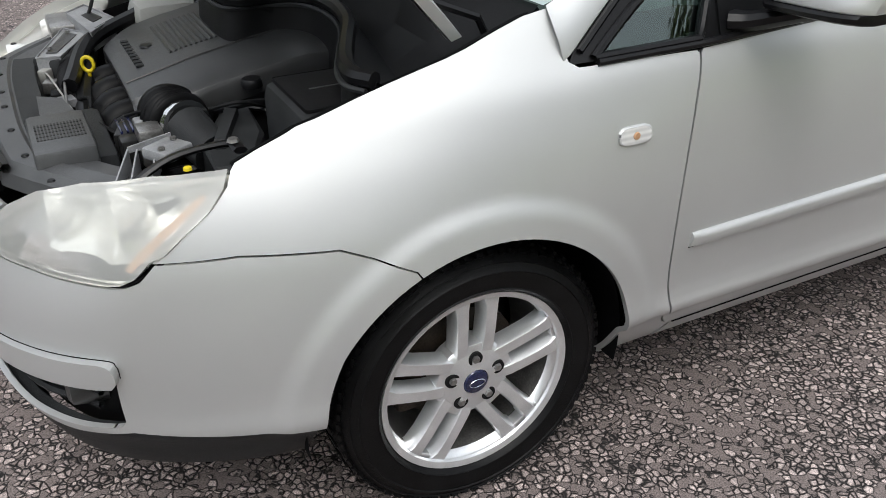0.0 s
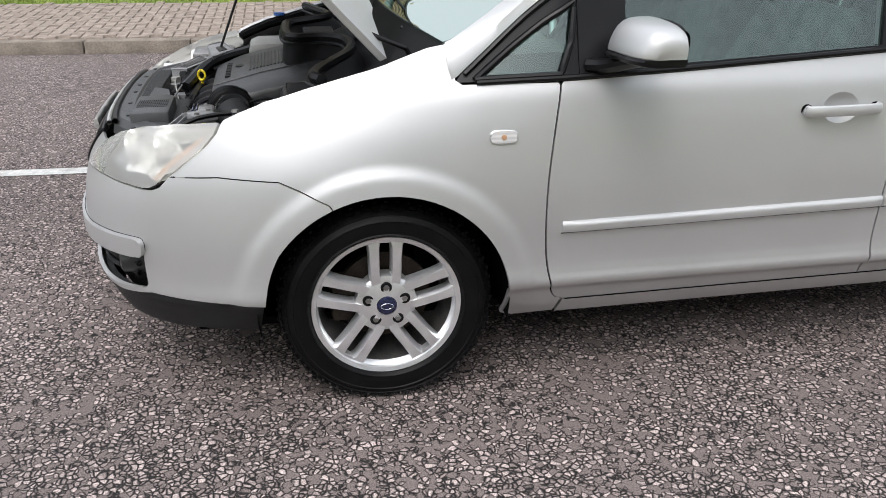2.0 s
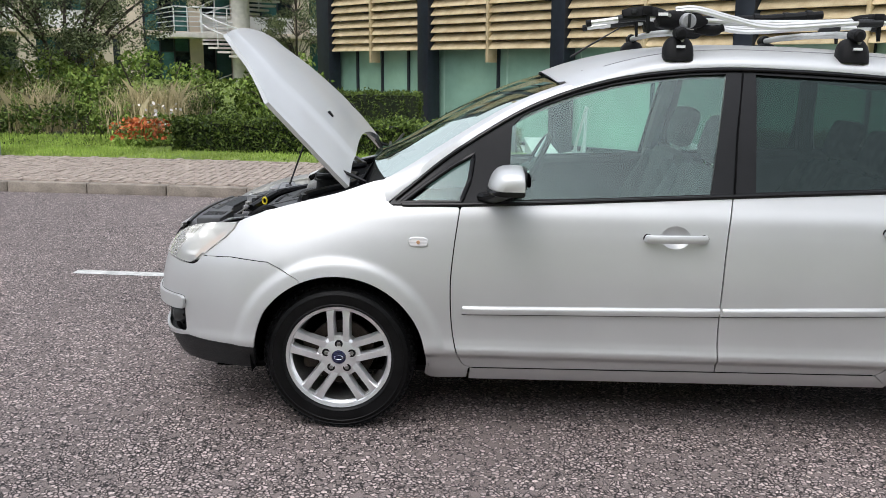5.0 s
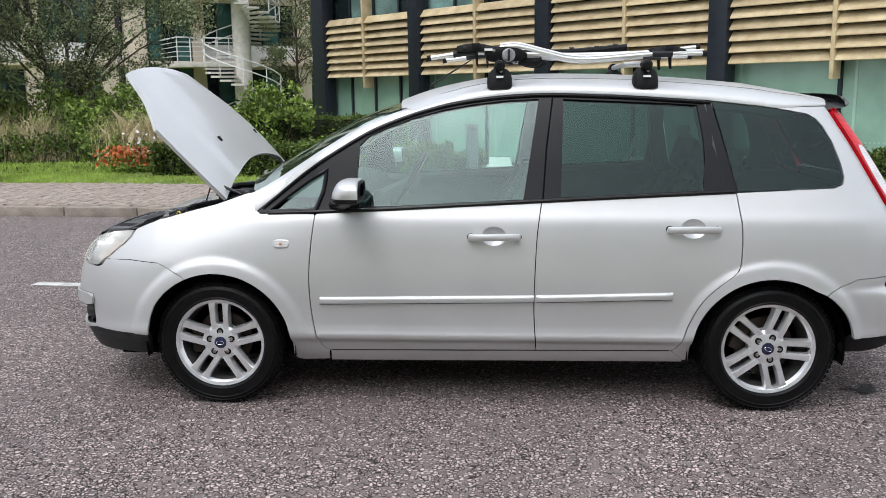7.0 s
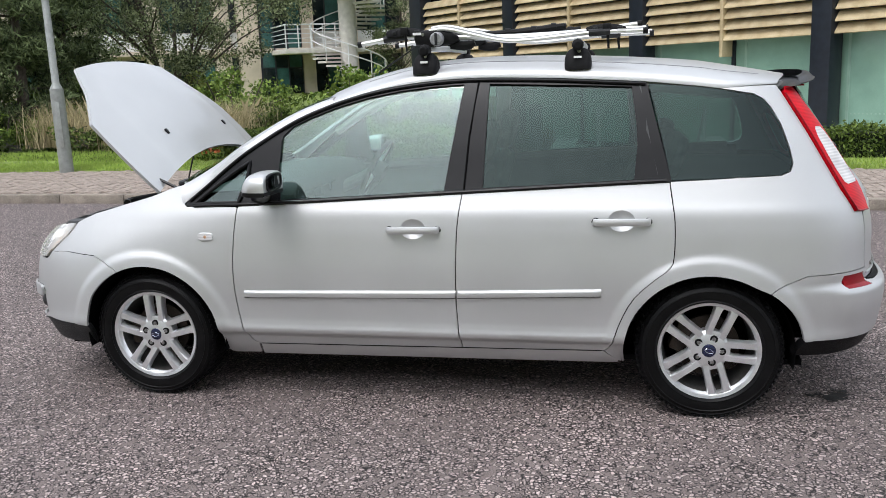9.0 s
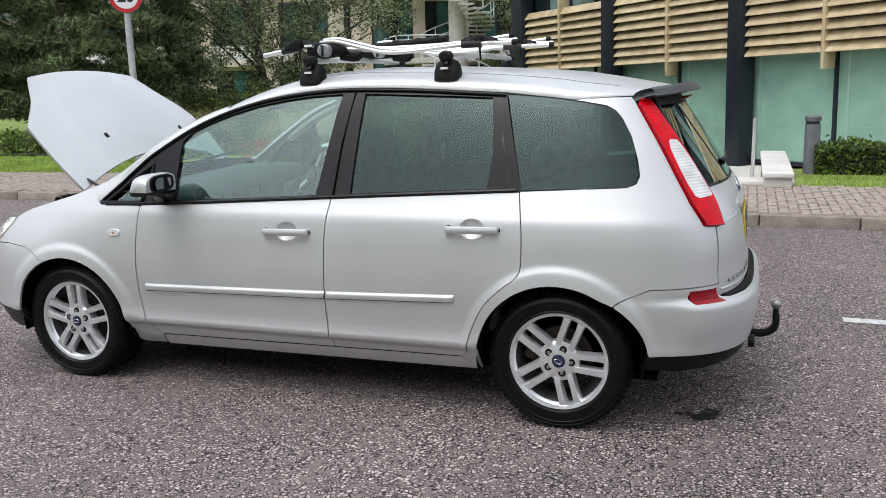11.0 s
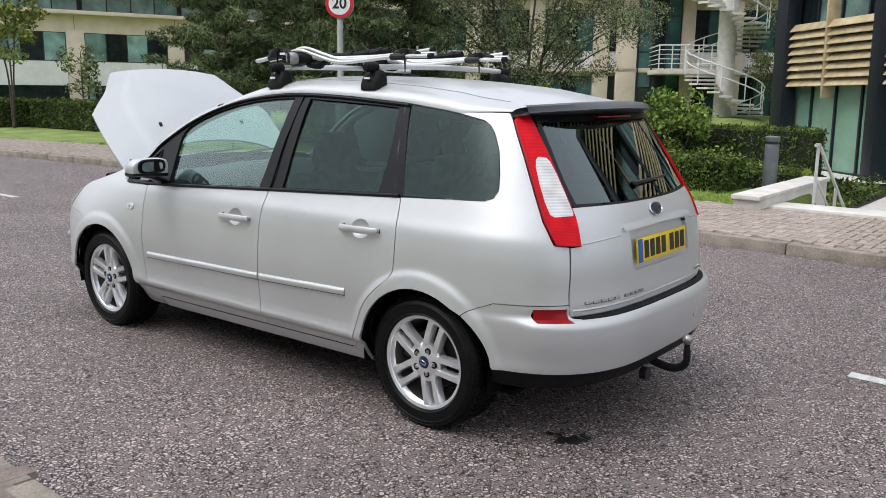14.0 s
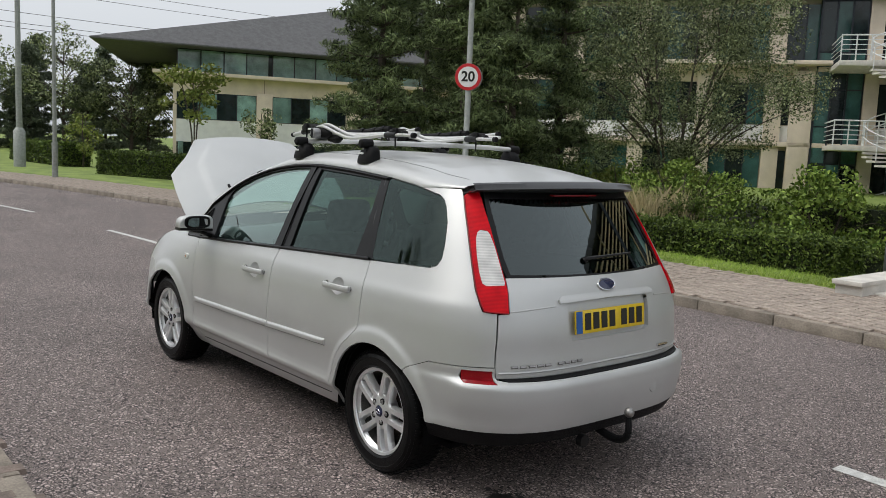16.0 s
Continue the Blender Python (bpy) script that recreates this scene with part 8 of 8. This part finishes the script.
def carrier(y, dx):
    """A cycle carrier: a tray tube with two wheel holders and a folded frame arm on a pivot."""
    c = thing("cycle_carrier", "folded aluminium cycle carrier lying on the roof bars", "cycle carrier", (1.7, y, 1.66), "cycle carriers")
    P = lambda x, dy, z: Vector((x + dx, y + dy, z))
    tray = spline([P(1.006, 0, 1.678), P(1.24, 0, 1.708), P(1.40, 0, 1.698), P(1.75, 0, 1.690), P(2.10, 0, 1.700), P(2.34, 0, 1.724)], 30)
    part("tray", tube(tray, 0.0115, 10), BARALU, c, "silver tray tube")
    part("tray_rail", tube([p + Vector((0.0, 0.045, -0.004)) for p in tray[2:-2]], 0.0105, 8), BARALU, c)
    part("tray_sleeve", tube(tray[3:7], 0.0165, 10), GREYPLASTIC, c)
    arm = spline([P(1.365, -0.035, 1.728), P(1.42, -0.04, 1.734), P(1.475, -0.042, 1.728), P(1.591, -0.045, 1.698), P(1.708, -0.045, 1.672), P(1.834, -0.045, 1.669), P(2.112, -0.045, 1.690), P(2.36, -0.045, 1.692)], 48)
    part("frame_arm", tube(arm, 0.0095, 10), BARALU, c, "curved silver holding arm")
    part("frame_arm", tube([p + Vector((0.004, 0.034, 0.013)) for p in arm], 0.0095, 10), BARALU, c, "curved silver holding arm")
    part("arm_sleeve", tube([P(2.108, -0.045, 1.690), P(2.205, -0.045, 1.692)], 0.0165, 10), GREYPLASTIC, c, "grey arm sleeve")
    part("end_cap", tube([P(2.35, -0.045, 1.692), P(2.372, -0.045, 1.692)], 0.015, 10), PLASTIC, c)
    jaw = spline([P(1.44, 0.06, 1.700), P(1.64, 0.065, 1.703), P(1.85, 0.065, 1.712), P(2.0, 0.06, 1.728)], 16)
    part("clamp_arm", tube(jaw, [0.018] * 9 + [0.021] * 5 + [0.017] * 2, 10), PLASTIC, c, "black frame clamp arm")
    for k in (7, 10, 13):
        part("clamp_collar", tube([jaw[k] - Vector((0.012, 0, 0)), jaw[k] + Vector((0.012, 0, 0))], 0.025, 10), PLASTIC, c)
    block = []
    for x, z0, z1, w in ((1.288, 1.690, 1.712, 0.03), (1.298, 1.664, 1.726, 0.05), (1.34, 1.656, 1.735, 0.055), (1.40, 1.655, 1.738, 0.055), (1.47, 1.664, 1.720, 0.05), (1.50, 1.68, 1.70, 0.03)):
        zc_, hz = (z0 + z1) / 2, (z1 - z0) / 2
        block.append([P(x, w * math.copysign(abs(math.cos(a)) ** 0.5, math.cos(a)), zc_ + hz * math.copysign(abs(math.sin(a)) ** 0.5, math.sin(a))) for a in [2 * math.pi * k / 20 for k in range(20)]])
    blk = loft(block, True)
    blk.verts.ensure_lookup_table()
    blk.faces.new(list(blk.verts)[:20])
    blk.faces.new(list(blk.verts)[-20:])
    bmesh.ops.recalc_face_normals(blk, faces=blk.faces)
    part("pivot_block", blk, PLASTIC, c, "black pivot block")
    part("pivot_screw", lathe([(0.0, -0.004), (0.007, -0.004), (0.008, 0.0)], 12, "y", P(1.335, -0.054, 1.712)), STEEL, c)
    knob = part("torque_knob", lathe([(0.0, -0.052), (0.024, -0.052), (0.031, -0.046), (0.033, -0.02), (0.030, 0.0)], 24, "y", P(1.407, -0.045, 1.690)), STRUT, c, "grey tightening knob")
    part("knob_grip", bx(1.401 + dx, 1.413 + dx, y - 0.106, y - 0.096, 1.662, 1.718, 0.003), GREYPLASTIC, knob)
    part("lower_jaw", tube(spline([P(1.46, 0.0, 1.664), P(1.53, 0.005, 1.655), P(1.575, 0.005, 1.668)], 8), [0.022] * 6 + [0.016] * 2, 10), PLASTIC, c)
    for x, z in ((1.243, 1.714), (2.188, 1.694)):
        rows_ = []
        for k in range(13):
            u = k / 12
            h = 0.036 * math.sin(math.pi * min(1.0, 0.12 + u * 0.82)) ** 0.55
            w = 0.036 * (1 - (2 * u - 1) ** 4 * 0.5)
            cx = x - 0.094 + 0.19 * u
            rows_.append([P(cx, -w, z - 0.006), P(cx, -w * 0.95, z + h * 0.7), P(cx, -w * 0.7, z + h), P(cx, -w * 0.25, z + h * 0.45), P(cx, w * 0.25, z + h * 0.45), P(cx, w * 0.7, z + h), P(cx, w * 0.95, z + h * 0.7), P(cx, w, z - 0.006)])
        holder = loft(rows_, True)
        bmesh.ops.recalc_face_normals(holder, faces=holder.faces)
        w_ = part("wheel_holder", holder, PLASTIC, c, "black wheel holder", sharp=0.9)
        for d in (-0.05, 0.06):
            part("holder_rib", bx(x + d - 0.012 + dx, x + d + 0.012 + dx, y - 0.039, y - 0.03, z + 0.004, z + 0.022, 0.003), GREYPLASTIC, w_)
        part("strap", tube([P(x + 0.004, -0.036, z + 0.034), P(x + 0.006, -0.042, z - 0.02), P(x + 0.010, -0.044, z - 0.075)], [0.013, 0.012, 0.008], 6, True, 0.4), RUBBER, w_, "black ratchet strap")
        part("strap_buckle", bx(x - 0.018 + dx, x + 0.022 + dx, y - 0.052, y - 0.036, z + 0.0, z + 0.036, 0.004), PLASTIC, w_)
        part("strap_label", bx(x + 0.045 + dx, x + 0.085 + dx, y - 0.0585, y - 0.056, z - 0.003, z + 0.009), SIGNWHITE, w_)
    for p, q in ((tray[0], tray[1]), (tray[-1], tray[-2])):
        part("end_cap", tube([p + (p - q) * 0.15, p + (q - p) * 0.35], 0.0145, 10), PLASTIC, c)
    return c


carrier(0.45, 0.0)
carrier(1.00, 0.05)


# ---- small fittings under the bonnet ----


def slab(corners, z, thick, rim=0.0):
    """A flat plate over plan corners, with an optional raised rim."""
    b = bmesh.new()
    hi = [b.verts.new((x, y, z)) for x, y in corners]
    lo = [b.verts.new((x, y, z - thick)) for x, y in corners]
    b.faces.new(hi)
    b.faces.new(lo[::-1])
    for i in range(len(hi)):
        j = (i + 1) % len(hi)
        b.faces.new((lo[i], lo[j], hi[j], hi[i]))
    bmesh.ops.recalc_face_normals(b, faces=b.faces)
    if rim:
        for i in range(len(corners)):
            j = (i + 1) % len(corners)
            sweep(b, [Vector((*corners[i], z + rim)), Vector((*corners[j], z + rim))], [rim, rim], 5)
    return b


part("support_bracket", slab([(-0.545, 1.43), (-0.489, 1.50), (-0.435, 1.315), (-0.51, 1.188)], 0.825, 0.05, 0.002), STRUT, car, "grey lamp support bracket")
part("bracket_slot", slab([(-0.51, 1.38), (-0.485, 1.41), (-0.462, 1.33), (-0.492, 1.29)], 0.8275, 0.002), BLACKINK, car)
part("radiator_support", slab([(-0.656, 1.107), (-0.565, 1.363), (-0.513, 1.282), (-0.60, 1.095)], 0.80, 0.03, 0.002), STRUT, car, "grey radiator support channel")
# a darker plate laid on top paints the shadow inside the channel
part("support_shadow_gap", slab([(-0.63, 1.14), (-0.565, 1.32), (-0.54, 1.28), (-0.605, 1.13)], 0.8025, 0.002), COVER, car)
part("cover_plate", slab([(-0.68, 0.811), (-0.631, 0.775), (-0.615, 0.668), (-0.685, 0.66)], 0.802, 0.03), SLAM, car, "grey plastic cover plate")
for k, (x, y, z, w, h, m_) in enumerate(((-0.640, 1.10, 0.775, 0.012, 0.035, LINER), (-0.638, 1.03, 0.765, 0.016, 0.03, STEEL), (-0.632, 0.97, 0.755, 0.014, 0.04, PLASTIC), (-0.615, 0.93, 0.75, 0.018, 0.035, STRUT), (-0.622, 0.88, 0.745, 0.012, 0.03, PLASTIC), (-0.602, 0.85, 0.73, 0.016, 0.04, STEEL), (-0.595, 0.99, 0.74, 0.02, 0.03, PLASTIC))):
    part("latch_fitting", bx(x - w, x + w, y - h * 0.6, y + h * 0.6, z - h, z, 0.004, Matrix.Translation((x, y, z)) @ Matrix.Rotation(radians(17 * k - 40), 4, "Z") @ Matrix.Translation((-x, -y, -z))), m_, car)
for a, b_, c, r, m_ in (((-0.645, 1.13, 0.76), (-0.635, 1.0, 0.775), (-0.61, 0.83, 0.745), 0.0025, LINER), ((-0.60, 0.95, 0.73), (-0.57, 0.86, 0.76), (-0.60, 0.76, 0.71), 0.005, PLASTIC), ((-0.62, 0.78, 0.72), (-0.58, 0.70, 0.76), (-0.53, 0.62, 0.74), 0.005, PLASTIC), ((-0.52, 0.66, 0.78), (-0.48, 0.60, 0.80), (-0.44, 0.52, 0.76), 0.0045, PLASTIC), ((-0.36, 0.56, 0.80), (-0.31, 0.52, 0.82), (-0.25, 0.56, 0.79), 0.005, PLASTIC)):
    part("cable", tube(spline([a, b_, c], 14), r, 6), m_, car)
part("coolant_hose", tube(spline([(-0.424, 1.44, 0.77), (-0.508, 1.278, 0.785), (-0.583, 1.119, 0.775), (-0.61, 1.00, 0.74), (-0.60, 0.95, 0.66)], 26), 0.019, 12), PLASTIC, car, "black coolant hose")
plug = part("sensor_plug", bx(-0.548, -0.512, 0.565, 0.655, 0.72, 0.775, 0.005, Matrix.Translation((-0.53, 0.61, 0.75)) @ Matrix.Rotation(radians(-18), 4, "Z") @ Matrix.Translation((0.53, -0.61, -0.75))), BLACKINK, car, "dark connector plug")
for k in range(3):
    part("plug_rib", bx(-0.545 + 0.012 * k, -0.540 + 0.012 * k, 0.57, 0.65, 0.774, 0.781, 0.001), NAVY, plug)
part("sensor_body", bx(-0.512, -0.478, 0.575, 0.635, 0.71, 0.785, 0.006), STRUT, car, "grey sensor body")
part("filler_tab", lathe([(0.0, 0.006), (0.007, 0.005), (0.008, 0.0)], 16, "z", (-0.48, 0.226, 0.822)), YELLOW, car, "small yellow cap")
for x, y, z in ((-0.505, 0.32, 0.829), (-0.475, 0.36, 0.829), (-0.62, 1.16, 0.806), (-0.56, 1.30, 0.806)):
    part("fixing_bolt", lathe([(0.0, 0.005), (0.006, 0.005), (0.007, 0.0)], 6, "z", (x, y, z)), STEEL, car)
